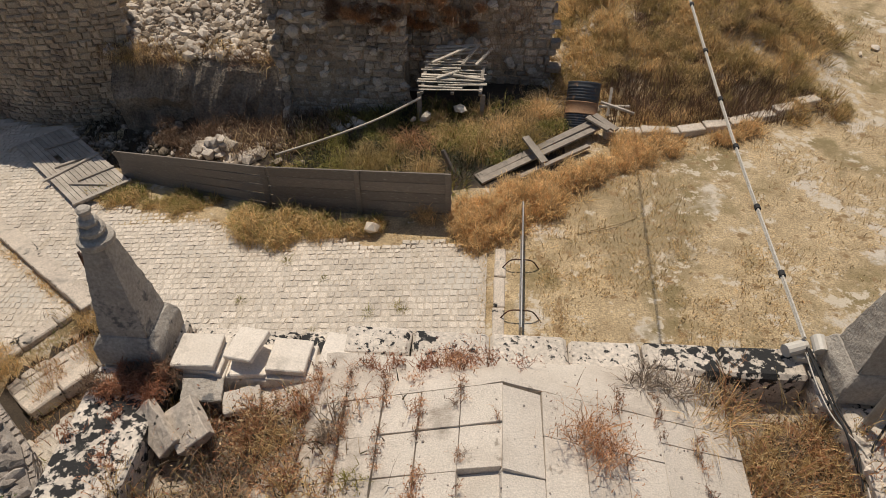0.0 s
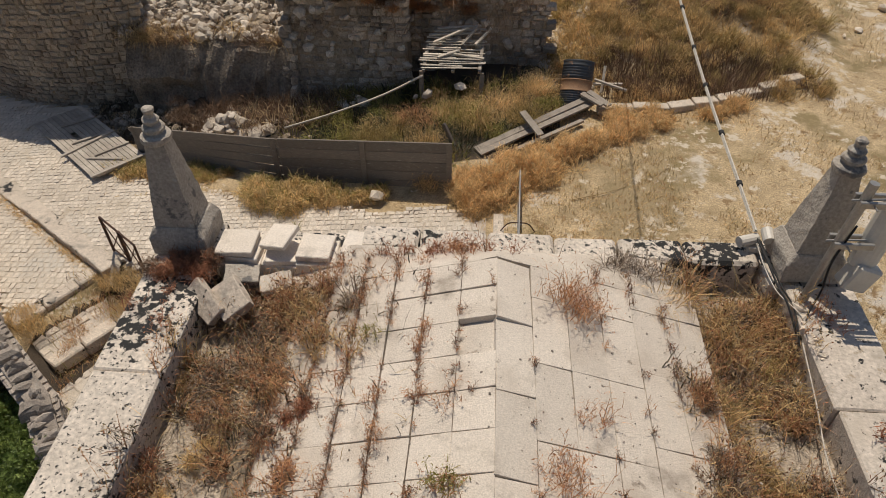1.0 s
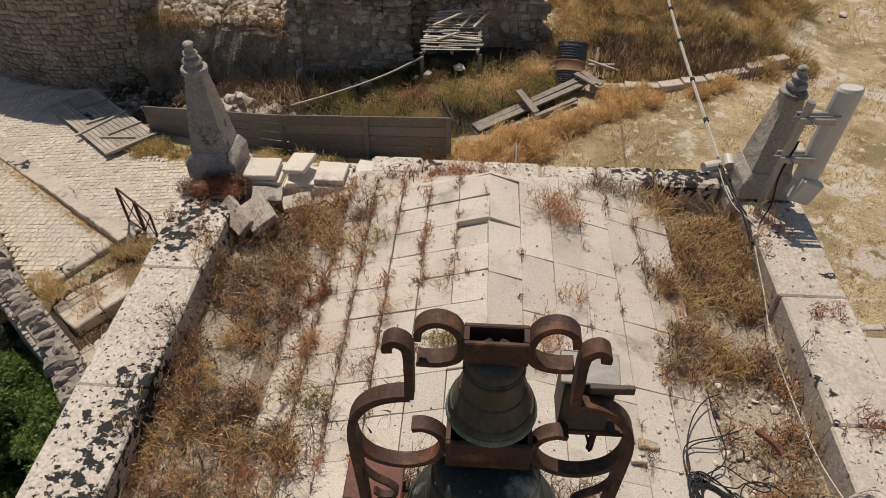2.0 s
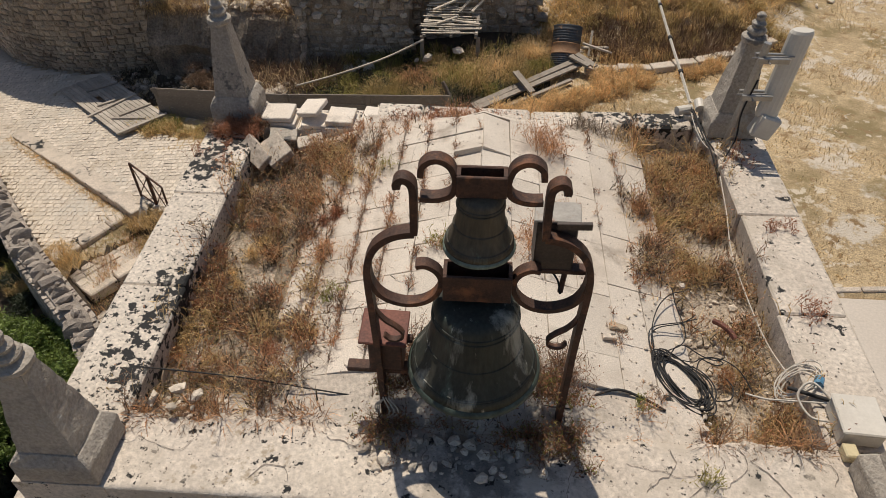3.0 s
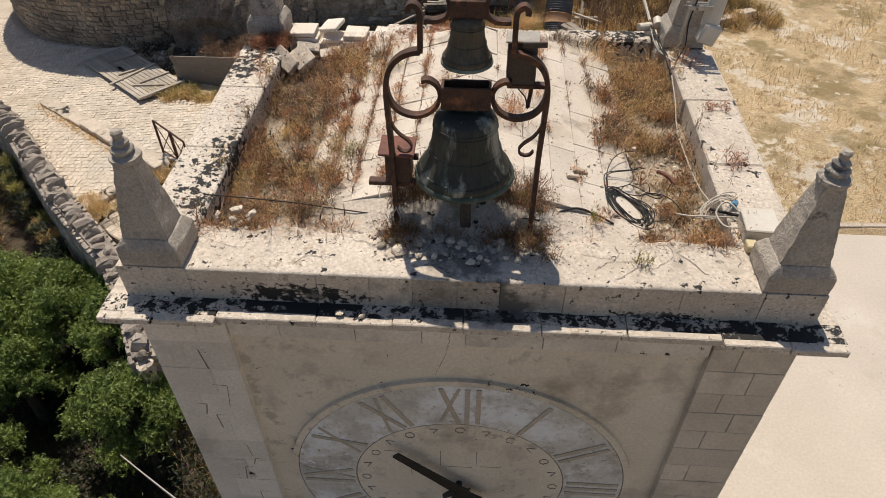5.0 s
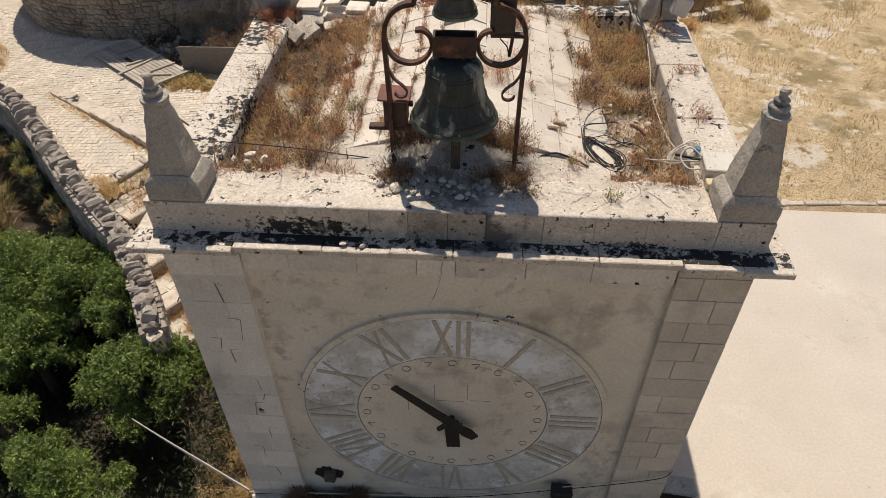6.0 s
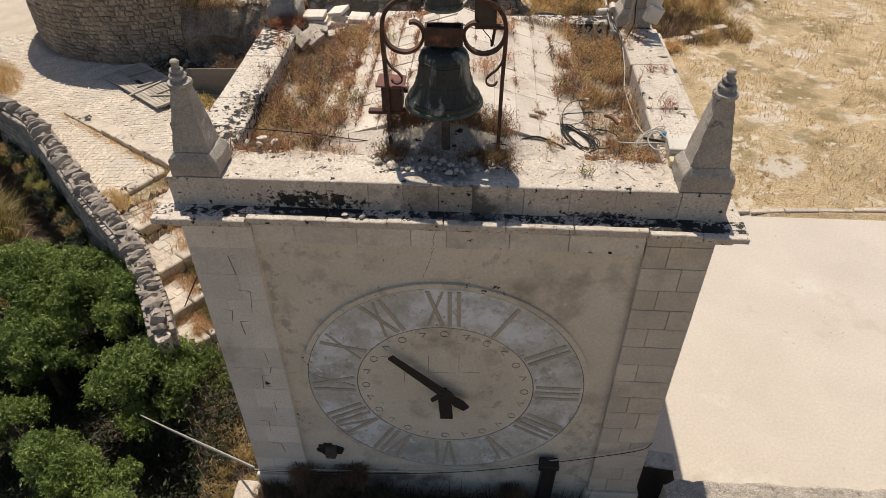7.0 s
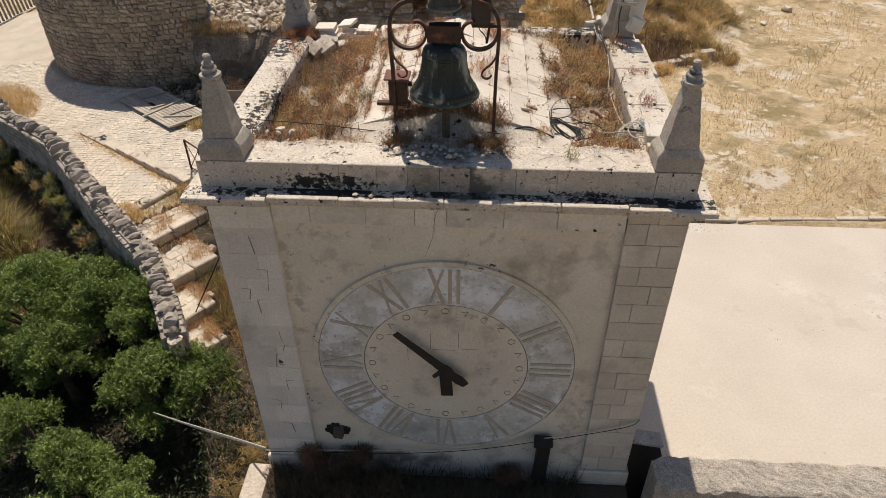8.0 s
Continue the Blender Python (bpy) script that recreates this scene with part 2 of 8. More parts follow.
M_OLIVE = mat("olive_straw", (0.50, 0.385, 0.165), (0.31, 0.235, 0.095), 1.2, 9, bump=0, island=0.4, grit=0.2, thin=0.4)
M_STRAWPALE = mat("pale_straw", (0.72, 0.57, 0.35), (0.56, 0.42, 0.22), 1.5, 9, bump=0, island=0.4, grit=0.2, thin=0.35)
M_RUST = mat("rust_weed", (0.64, 0.375, 0.20), (0.42, 0.225, 0.112), 2.0, 20, bump=0, island=0.5, grit=0.2, thin=0.35)
M_TWIG = mat("dry_twig", (0.25, 0.155, 0.095), (0.13, 0.085, 0.055), 2.0, 20, bump=0, island=0.5, grit=0.25, thin=0.25)
M_TWIGGREY = mat("grey_twig", (0.33, 0.255, 0.185), (0.155, 0.12, 0.088), 2.0, 20, bump=0, island=0.5, grit=0.25)
M_SEED = mat("red_brown_seed", (0.33, 0.135, 0.075), (0.42, 0.21, 0.115), 3.0, 20, bump=0, island=0.45, grit=0.2, thin=0.3)
M_GREENWEED = mat("green_weed", (0.22, 0.24, 0.062), (0.37, 0.31, 0.095), 2.0, 15, bump=0, island=0.45, grit=0.2, thin=0.35)
# Dead weed so dark that it also paints shade at the walls' feet.
M_DARKWEED = mat("dark_weed_and_shade", (0.045, 0.042, 0.022), (0.085, 0.068, 0.035), 2.0, 15, bump=0, island=0.4, grit=0.2)
M_LEAF = mat("leaf", (0.295, 0.375, 0.10), (0.13, 0.195, 0.05), 1.6, 12, rough=0.5, bump=0, island=0.45, grit=0.15, thin=0.38)
# Green foliage kept near black, so the colour itself carries deep shade.
M_UNDER = mat("leaf_and_shade", (0.034, 0.046, 0.014), (0.016, 0.024, 0.008), 1.6, 12, rough=0.6, bump=0, island=0.45, grit=0.15, thin=0.2)
M_BARK = mat("bark", (0.12, 0.095, 0.07), (0.075, 0.06, 0.045), 8, 50, bump=0.8)
M_WHITE = mat("off_white_plastic", (0.62, 0.60, 0.54), (0.54, 0.51, 0.45), 6, 70, rough=0.5, bump=0.05, grit=0.06)
M_CREAM = mat("cream_plastic", (0.60, 0.53, 0.33), (0.52, 0.45, 0.28), 6, 70, rough=0.5, bump=0.05, grit=0.06)
M_GALV = mat("galvanised_steel", (0.40, 0.40, 0.39), (0.30, 0.30, 0.29), 12, 90, rough=0.45, bump=0.1, metal=0.7, grit=0.12, depth=0.004)
M_CABLEB = mat("black_cable", (0.016, 0.016, 0.017), (0.028, 0.027, 0.026), 20, 90, rough=0.8, bump=0)
M_CABLEW = mat("grey_white_cable", (0.55, 0.52, 0.46), (0.45, 0.42, 0.36), 20, 90, rough=0.5, bump=0)
M_BLUE = mat("blue_tape", (0.10, 0.28, 0.45), (0.09, 0.24, 0.38), 20, 90, rough=0.5, bump=0)
M_DRUM = mat("drum_paint", (0.035, 0.045, 0.06), (0.06, 0.06, 0.06), 9, 70, rough=0.55, bump=0.3, metal=0.1, depth=0.004, stains=(((0.25, 0.15, 0.09), 7, 0.58, 0.1, 0),))
M_DRUMBAND = mat("drum_rust_band", (0.36, 0.22, 0.12), (0.27, 0.15, 0.08), 9, 70, rough=0.7, bump=0.3, depth=0.004)


def ground_material():
    """Dry earth under thin straw, with bare pale patches."""
    return mat("dry_field", (0.50, 0.39, 0.235), (0.355, 0.27, 0.155), 2.6, 40, bump=0.8, depth=0.02, grit=0.6,
               stains=(((0.56, 0.485, 0.39), 0.9, 0.575, 0.05, 0), ((0.29, 0.215, 0.115), 2.2, 0.50, 0.18, (2.4, 8.2, 0.3, 3.0, 3.4, 4.0)), ((0.235, 0.175, 0.08), 0.8, 0.53, 0.10, 0), ((0.56, 0.475, 0.36), 2.8, 0.59, 0.04, 0), ((0.25, 0.16, 0.075), 4.5, 0.58, 0.06, 0), ((0.55, 0.46, 0.34), 7.0, 0.60, 0.05, 1.1)))


M_FIELD = ground_material()
# Soil darkened so that it also stands in for shade on the ground.
M_EARTH = mat("dark_earth_and_shade", (0.085, 0.062, 0.04), (0.045, 0.034, 0.023), 2.5, 40, bump=0.7, depth=0.03, grit=0.35)

# ---------------------------------------------------------------- builders


def mesh_of(name, verts, faces, material, smooth=False):
    me = bpy.data.meshes.new(name)
    me.from_pydata([tuple(v) for v in verts], [], [tuple(f) for f in faces])
    me.materials.append(material)
    if smooth:
        me.polygons.foreach_set("use_smooth", [True] * len(me.polygons))
    me.update()
    return me


def under(name, me, parent=None, m=None, label=""):
    """Links mesh data as an object, under a parent where one is given; m is its pose in the world."""
    ob = new(name, me)
    if parent is not None:
        ob.parent = parent
        ob.matrix_parent_inverse = BASE[parent.name].inverted()
    if m is not None:
        ob.matrix_basis = m
    BASE[ob.name] = m.copy() if m is not None else Matrix.Identity(4)
    if label:
        ob["label"] = label
    return ob


BASE = {}


def part(name, bm, material, parent, label="", smooth=False):
    me = bpy.data.meshes.new(name)
    bm.to_mesh(me)
    bm.free()
    me.materials.append(material)
    if smooth:
        me.polygons.foreach_set("use_smooth", [True] * len(me.polygons))
    return under(name, me, parent, None, label)


def thing(name, at, label, category, group="", kind=""):
    """An Empty at a thing's base, which parents its parts."""
    ob = new(name)
    ob.matrix_basis = Matrix.Translation(at)
    BASE[ob.name] = ob.matrix_basis.copy()
    ob.empty_display_size = 0.1
    return tagged(ob, label, category, group, kind)


def box(bm, lo, hi, bevel=0.0, rot=None, jit=0.0, rng=None):
    """An axis-aligned box between two corners, turned about its middle by rot, with bevelled edges."""
    c = [(a + b) / 2 for a, b in zip(lo, hi)]
    s = [abs(b - a) for a, b in zip(lo, hi)]
    m = Matrix.Translation(c) @ (rot.to_4x4() if rot is not None else Matrix.Identity(4)) @ Matrix.Diagonal((*s, 1))
    made = bmesh.ops.create_cube(bm, size=1.0, matrix=m)
    if jit:
        for v in made["verts"]:
            v.co += Vector([rng.uniform(-jit, jit) for _ in range(3)])
    if bevel:
        edges = list({e for v in made["verts"] for e in v.link_edges})
        bmesh.ops.bevel(bm, geom=edges, offset=bevel, segments=1, affect="EDGES", clamp_overlap=True)
    return bm


def block(lo, hi, bevel=0.006, rot=None, jit=0.0, rng=None):
    return box(bmesh.new(), lo, hi, bevel, rot, jit, rng)


def lathe(bm, profile, centre, steps=32, square=None):
    """Turns (radius, z) pairs about a vertical axis."""
    rings = []
    for r, z in profile:
        rings.append([bm.verts.new((centre[0] + r * math.cos(a), centre[1] + r * math.sin(a), centre[2] + z)) for a in [2 * math.pi * i / steps for i in range(steps)]])
    for a, b in zip(rings, rings[1:]):
        for i in range(steps):
            j = (i + 1) % steps
            bm.faces.new((a[i], a[j], b[j], b[i]))
    for ring, flip in ((rings[0], True), (rings[-1], False)):
        if profile[0 if flip else -1][0] > 1e-4:
            bm.faces.new(ring[::-1] if flip else ring)
    return bm


def oblong(bm, centre, sections):
    """A rectangular body from (half width, half depth, z) triples."""
    rings = [[bm.verts.new((centre[0] + sx * a, centre[1] + sy * b, centre[2] + z)) for sx, sy in ((-1, -1), (1, -1), (1, 1), (-1, 1))] for a, b, z in sections]
    bm.faces.new(rings[0][::-1])
    for p, q in zip(rings, rings[1:]):
        for i in range(4):
            bm.faces.new((p[i], p[(i + 1) % 4], q[(i + 1) % 4], q[i]))
    bm.faces.new(rings[-1])
    return bm


def worn(bm, seed, cell, amount):
    """Splits the faces and dents them, so that edges look chipped."""
    bmesh.ops.subdivide_edges(bm, edges=[e for e in bm.edges if e.calc_length() > cell], cuts=5, use_grid_fill=True)
    for v in bm.verts:
        k = noise.noise(v.co * 14 + Vector((seed * 3.1, 0, 0))) + 0.6 * noise.noise(v.co * 34 + Vector((0, seed, 0)))
        v.co += Vector((noise.noise(v.co * 20 + Vector((7, seed, 0))), noise.noise(v.co * 20 + Vector((0, 3, seed))), 0.5 * k)) * amount
    return bm


def sweep(bm, pts, thick, depth, y):
    """A flat bar bent along (x, z) points in the plane y."""
    P = [Vector((p[0], p[1])) for p in pts]
    rings = []
    for i, p in enumerate(P):
        d = (P[min(i + 1, len(P) - 1)] - P[max(i - 1, 0)]).normalized()
        n = Vector((-d.y, d.x)) * thick / 2
        rings.append([bm.verts.new((q.x, y + s * depth / 2, q.y)) for q, s in ((p + n, -1), (p - n, -1), (p - n, 1), (p + n, 1))])
    for a, b in zip(rings, rings[1:]):
        for k in range(4):
            bm.faces.new((a[k], a[(k + 1) % 4], b[(k + 1) % 4], b[k]))
    bm.faces.new(rings[0][::-1]), bm.faces.new(rings[-1])
    return bm


def smooth_line(pts, n=6):
    """Catmull-Rom through the points."""
    P = [Vector(p) for p in pts]
    P = [P[0] * 2 - P[1]] + P + [P[-1] * 2 - P[-2]]
    out = []
    for a, b, c, d in zip(P, P[1:], P[2:], P[3:]):
        for k in range(n):
            t = k / n
            out.append(0.5 * ((2 * b) + (c - a) * t + (2 * a - 5 * b + 4 * c - d) * t * t + (3 * b - a - 3 * c + d) * t ** 3))
    out.append(P[-2])
    return out


def tube(bm, pts, r, sides=6, r_end=None):
    """A round bar or cable along 3D points."""
    P = [Vector(p) for p in pts]
    rings = []
    for i, p in enumerate(P):
        d = (P[min(i + 1, len(P) - 1)] - P[max(i - 1, 0)]).normalized()
        u = d.cross(Vector((0, 0, 1)) if abs(d.z) < 0.95 else Vector((1, 0, 0))).normalized()
        w = d.cross(u)
        rr = r if r_end is None else r + (r_end - r) * i / (len(P) - 1)
        rings.append([bm.verts.new(p + (u * math.cos(a) + w * math.sin(a)) * rr) for a in [2 * math.pi * k / sides for k in range(sides)]])
    for a, b in zip(rings, rings[1:]):
        for k in range(sides):
            bm.faces.new((a[k], a[(k + 1) % sides], b[(k + 1) % sides], b[k]))
    bm.faces.new(rings[0][::-1]), bm.faces.new(rings[-1])
    return bm


CUBE_F = [(0, 3, 2, 1), (0, 1, 5, 4), (1, 2, 6, 5), (2, 3, 7, 6), (3, 0, 4, 7), (4, 5, 9, 8), (5, 6, 10, 9), (6, 7, 11, 10), (7, 4, 8, 11), (8, 9, 10, 11)]


def chip_verts(rng, sx, sy, sz, inset=0.12, jit=0.08):
    """A worn block: square foot, rounded uneven top (z from 0 to sz)."""
    out = []
    for z, k in ((0, 1.0), (sz * 0.72, 1.0), (sz, 1 - 2 * inset)):
        for a, b in ((-1, -1), (1, -1), (1, 1), (-1, 1)):
            out.append((a * sx / 2 * k + rng.uniform(-jit, jit) * sx, b * sy / 2 * k + rng.uniform(-jit, jit) * sy, z * (1 + rng.uniform(-0.08, 0.08))))
    return out


def stone_variants(name, material, n, seed, inset=0.14, jit=0.07):
    """Unit worn blocks to share between pieces."""
    rng = random.Random(seed)
    return [mesh_of(name, chip_verts(rng, 1, 1, 1, inset, jit), CUBE_F, material) for _ in range(n)]


class Heap:
    """Gathers many small worn blocks into one mesh."""

    def __init__(self, seed):
        self.v, self.f, self.rng = [], [], random.Random(seed)

    def add(self, m, sx, sy, sz, inset=0.15, jit=0.09):
        k = len(self.v)
        self.v += [tuple(m @ Vector(p)) for p in chip_verts(self.rng, sx, sy, sz, inset, jit)]
        self.f += [tuple(i + k for i in f) for f in CUBE_F]

    def rock(self, p, r):
        """An angular lump."""
        rng = self.rng
        k = len(self.v)
        rot = Euler([rng.uniform(0, 6.3) for _ in range(3)]).to_matrix()
        s = [r * rng.uniform(0.6, 1.15) for _ in range(3)]
        for q in OCTA:
            w = rot @ Vector([c * a * rng.uniform(0.55, 1.15) for c, a in zip(q, s)])
            self.v.append((p[0] + w.x, p[1] + w.y, p[2] + w.z * 0.8))
        self.f += [tuple(i + k for i in f) for f in OCTA_F]

    def object(self, name, material, parent=None, kind="stuff", label="", category=""):
        ob = under(name, mesh_of(name, self.v, self.f, material), parent)
        return tagged(ob, label, category, "", kind)


def rock_form():
    bm = bmesh.new()
    bmesh.ops.create_icosphere(bm, subdivisions=1, radius=1.0)
    v = [tuple(p.co) for p in bm.verts]
    bm.verts.index_update()
    f = [tuple(p.index for p in q.verts) for q in bm.faces]
    bm.free()
    return v, f


OCTA, OCTA_F = rock_form()


def rocks_mesh(name, material, seed):
    h = Heap(seed)
    h.rock((0, 0, 0), 1.0)
    return mesh_of(name, h.v, h.f, material)


# ---------------------------------------------------------------- plants


def blades(P, height, width, lean, rng, bend=0.5, droop=0.0):
    """Grass blades: one bent ribbon for each foot point. Returns vertices and faces."""
    n = len(P)
    az = rng.uniform(0, 2 * np.pi, n)
    h = height * rng.uniform(0.45, 1.2, n)
    tilt = lean * rng.uniform(0.2, 1.0, n)
    d = np.stack([np.cos(az), np.sin(az), np.zeros(n)], 1)
    side_a = rng.uniform(0, 2 * np.pi, n)
    s = np.stack([np.cos(side_a), np.sin(side_a), np.zeros(n)], 1) * (width * rng.uniform(0.6, 1.3, n))[:, None] / 2
    up = np.array([0, 0, 1.0])
    mid = P + up * (h * 0.55 * np.cos(tilt * 0.6))[:, None] + d * (h * 0.55 * np.sin(tilt * 0.6))[:, None]
    tip = mid + up * (h * 0.5 * np.cos(tilt * (1 + bend) + droop))[:, None] + d * (h * 0.5 * np.sin(tilt * (1 + bend) + droop))[:, None]
    V = np.stack([P - s, P + s, mid + s * 0.8, mid - s * 0.8, tip], 1).reshape(-1, 3)
    k = np.arange(n)[:, None] * 5
    quads = (k + np.array([[0, 1, 2, 3]])).tolist()
    tris = (k + np.array([[3, 2, 4]])).tolist()
    return V, quads + tris


def join(chunks):
    V, F, k = [], [], 0
    for v, f in chunks:
        V.append(v)
        F += [[i + k for i in q] for q in f]
        k += len(v)
    return np.concatenate(V), F


def flecks(P, size, rng, long=1.6):
    """Small loose leaf or seed quads at random angles."""
    n = len(P)
    a = rng.normal(size=(n, 3))
    a /= np.linalg.norm(a, axis=1)[:, None]
    b = np.cross(a, rng.normal(size=(n, 3)))
    b /= np.linalg.norm(b, axis=1)[:, None]
    s = (size * rng.uniform(0.5, 1.3, n))[:, None]
    V = np.stack([P - a * s * long, P + b * s * 0.5, P + a * s * long, P - b * s * 0.5], 1).reshape(-1, 3)
    F = (np.arange(n)[:, None] * 4 + np.arange(4)[None]).tolist()
    return V, F


def stuff(name, chunks, material, label, category, parent=None):
    v, f = join(chunks)
    ob = under(name, mesh_of(name, v, f, material), parent)
    return tagged(ob, label, category, "", "stuff")

# ---------------------------------------------------------------- ground

STAIR_N = Vector((0.80, -0.60))     # the way the steps go down
STAIR_O = Vector((-6.15, 6.15))     # a point on the top step's edge
TOWER_C, TOWER_R = Vector((-8.10, 17.906)), 5.925     # the round wall
WALL_LINE = [(-14.5, 12.6), (-11.3, 9.4), (-9.2, 7.8), (-7.5, 5.95), (-6.75, 5.15), (-5.6, 4.2), (-4.95, 3.25), (-4.6, 2.6)]


def street(x, y):
    x = max(x, -19.0)
    z = 0.25 + (0.12 * x if x < 0 else 0.04 * x)
    if -9.5 < x < -5.5 and (x + 9.5) * 2.7 + (y - 9.3) * 3.75 < 0.55:      # the lower lane, one low step down
        z -= 0.15 * min(1.0, (x + 9.5) / 2.9)
    return z


def beyond_wall(x, y):
    """How far (x, y) lies on the downhill side of the parapet wall; negative on the street's side."""
    best, side = 1e9, -1.0
    for (ax, ay), (bx, by) in zip(WALL_LINE, WALL_LINE[1:]):
        dx, dy = bx - ax, by - ay
        t = max(0, min(1, ((x - ax) * dx + (y - ay) * dy) / (dx * dx + dy * dy)))
        px, py = x - ax - t * dx, y - ay - t * dy
        d = math.hypot(px, py)
        if d < best:
            best, side = d, (1.0 if dx * py - dy * px < 0 else -1.0)
    return best * side


def down_steps(x, y):
    return (Vector((x, y)) - STAIR_O).dot(STAIR_N)


def smoothstep(a, b, t):
    t = max(0.0, min(1.0, (t - a) / (b - a)))
    return t * t * (3 - 2 * t)


def above_slope(x, y):
    """Positive on the street, negative on the slope between the steps and the tower."""
    return y - (6.7 - 0.75 * (x + 5.5))


def ground_z(x, y):
    z = street(x, y)
    rough = 0.03 * noise.noise(Vector((x * 1.3, y * 1.3, 0)))
    if x < 0.3:
        z -= 0.07 * smoothstep(0.3, 0.1, x) * (smoothstep(8.5, 7.9, y) if x > -6.4 else 1.0)
    # the bank and mound to the north
    if y > 10.4 and x > 1.0:
        z += 0.95 * smoothstep(10.9, 14.5, y) * smoothstep(1.0, 2.4, x) * (1 - smoothstep(5.6, 7.6, x))
    if y > 11.4 and -7.4 < x < 1.4:
        z += 0.9 * smoothstep(11.4, 12.2, y) * (1 - smoothstep(-4.4, -3.8, x)) + 1.5 * smoothstep(12.2, 16, y)
    if y > 8.6 and -6.4 < x < 0.6:
        z += 0.12 * noise.noise(Vector((x * 0.9, y * 0.9, 4)))
    # west of the tower it falls to the south
    if x < -1.6:
        s = down_steps(x, y)
        if s > -0.25:
            z += (min(z, -0.82 - 0.27 * max(s, 0)) - z) * smoothstep(0.15, -0.5, above_slope(x, y)) * smoothstep(-0.25, 0.2, s)
    w = beyond_wall(x, y)
    if w > 0 and x < -1.6:
        z = z + (-2.7 - z) * smoothstep(0.0, 0.45, w) + (0.9 * smoothstep(0.9, 2.0, w) * smoothstep(5.6, 6.4, y) if y > 5.6 else -0.6 * smoothstep(0.4, 1.2, w))
    # the yard to the east lies lower than the field
    if x > 2.0 and y > 3.0:
        z = 0.20 + (z - 0.20) * smoothstep(4.9, 6.8, y)
    if x > 2.0 and y < 4.75:
        z = min(z, 0.10)
    if y < -0.6:
        z = z + (-3.3 - z) * smoothstep(-0.7, -1.3, y)
    return z + rough


def axis(spans):
    out = []
    for a, b, step in spans:
        n = max(1, round((b - a) / step))
        out += [a + (b - a) * i / n for i in range(n)]
    return out + [spans[-1][1]]


gx = axis([(-220, -60, 40), (-60, -24, 6), (-24, -13, 1.0), (-13, -7.2, 0.22), (-7.2, -1.8, 0.09), (-1.8, 9, 0.22), (9, 20, 0.9), (20, 60, 8), (60, 220, 40)])
gy = axis([(-220, -40, 45), (-40, -8, 6), (-8, 0, 0.6), (0, 1.8, 0.22), (1.8, 7.2, 0.09), (7.2, 16, 0.22), (16, 30, 1.2), (30, 60, 6), (60, 260, 40)])
GV = [(x, y, ground_z(x, y)) for y in gy for x in gx]
nx = len(gx)
GF = [(j * nx + i, j * nx + i + 1, (j + 1) * nx + i + 1, (j + 1) * nx + i) for j in range(len(gy) - 1) for i in range(nx - 1)]
ground = under("ground", mesh_of("ground", GV, GF, M_FIELD, True))
tagged(ground, "dry straw-coloured field with bare pale earth patches", "ground", "", "structure")

# darker soil where weeds grow: the ditch behind the fence, and the slope below the parapet wall; it also paints the
# shade of the trees and at the round wall's foot
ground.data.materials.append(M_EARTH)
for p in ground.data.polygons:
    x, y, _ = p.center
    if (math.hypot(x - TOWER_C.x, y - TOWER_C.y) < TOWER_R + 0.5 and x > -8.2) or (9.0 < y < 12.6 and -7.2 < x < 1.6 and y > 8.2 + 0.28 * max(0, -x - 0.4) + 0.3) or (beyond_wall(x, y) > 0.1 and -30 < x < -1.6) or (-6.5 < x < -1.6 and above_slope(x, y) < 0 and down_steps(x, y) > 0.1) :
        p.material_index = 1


def strip(name, pts, width, top, thick, material, label, category, kind="structure", parent=None):
    """A low kerb along (x, y) points, from stones laid end to end."""
    root = thing(name, (*pts[0], top(*pts[0])), label, category, "", kind)
    rng = random.Random(len(name))
    line = [Vector(p) for p in pts]
    for a, b in zip(line, line[1:]):
        n = max(1, round((b - a).length / 0.55))
        for i in range(n):
            p, q = a.lerp(b, i / n), a.lerp(b, (i + 1) / n)
            mid, d = (p + q) / 2, q - p
            rot = Euler((rng.uniform(-0.02, 0.02), rng.uniform(-0.02, 0.02), math.atan2(d.y, d.x) + rng.uniform(-0.03, 0.03))).to_matrix()
            z = top(mid.x, mid.y) + rng.uniform(-0.012, 0.012)
            L = d.length - 0.012
            part("kerb_stone", block((mid.x - L / 2, mid.y - width / 2, z - thick), (mid.x + L / 2, mid.y + width / 2, z), 0.012, rot, 0.008, rng), material, root)
    return root


strip("kerb_field", [(0.42, 7.5), (0.34, 4.0)], 0.16, lambda x, y: street(x, y) + 0.035, 0.2, M_LIME, "pale stone kerb between cobbles and dry grass", "kerb")
strip("kerb_road", [(-9.42, 9.40), (-7.52, 8.05), (-5.67, 6.68)], 0.30, lambda x, y: 0.25 + 0.12 * x + 0.012, 0.4, M_LIME, "pale kerb running diagonally across the cobbled road", "kerb")
strip("kerb_yard", [(2.2, 4.72), (5.0, 4.8), (9.0, 5.05), (16, 5.4)], 0.09, lambda x, y: 0.235, 0.3, M_LIME, "pale stone kerb along the sunken yard", "kerb")
strip("field_border", [(2.2, 10.50), (3.5, 10.56), (4.42, 10.80), (5.27, 11.12), (6.12, 11.48)], 0.21, lambda x, y: ground_z(x, y) + 0.12 + 0.06 * smoothstep(4.5, 6.0, x), 0.35, M_WHITEROCK, "low border of pale stone blocks in dry grass", "border")

# the screeded yard to the east
bm = bmesh.new()
box(bm, (2.19, -0.42, 0.0), (18, 4.66, 0.20))
box(bm, (2.72, -0.88, 0.0), (18, -0.42, 0.20))
yard = part("yard_floor", bm, M_CONCRETE, None)
tagged(yard, "wide pale cement screed floor of the yard", "floor", "", "structure")

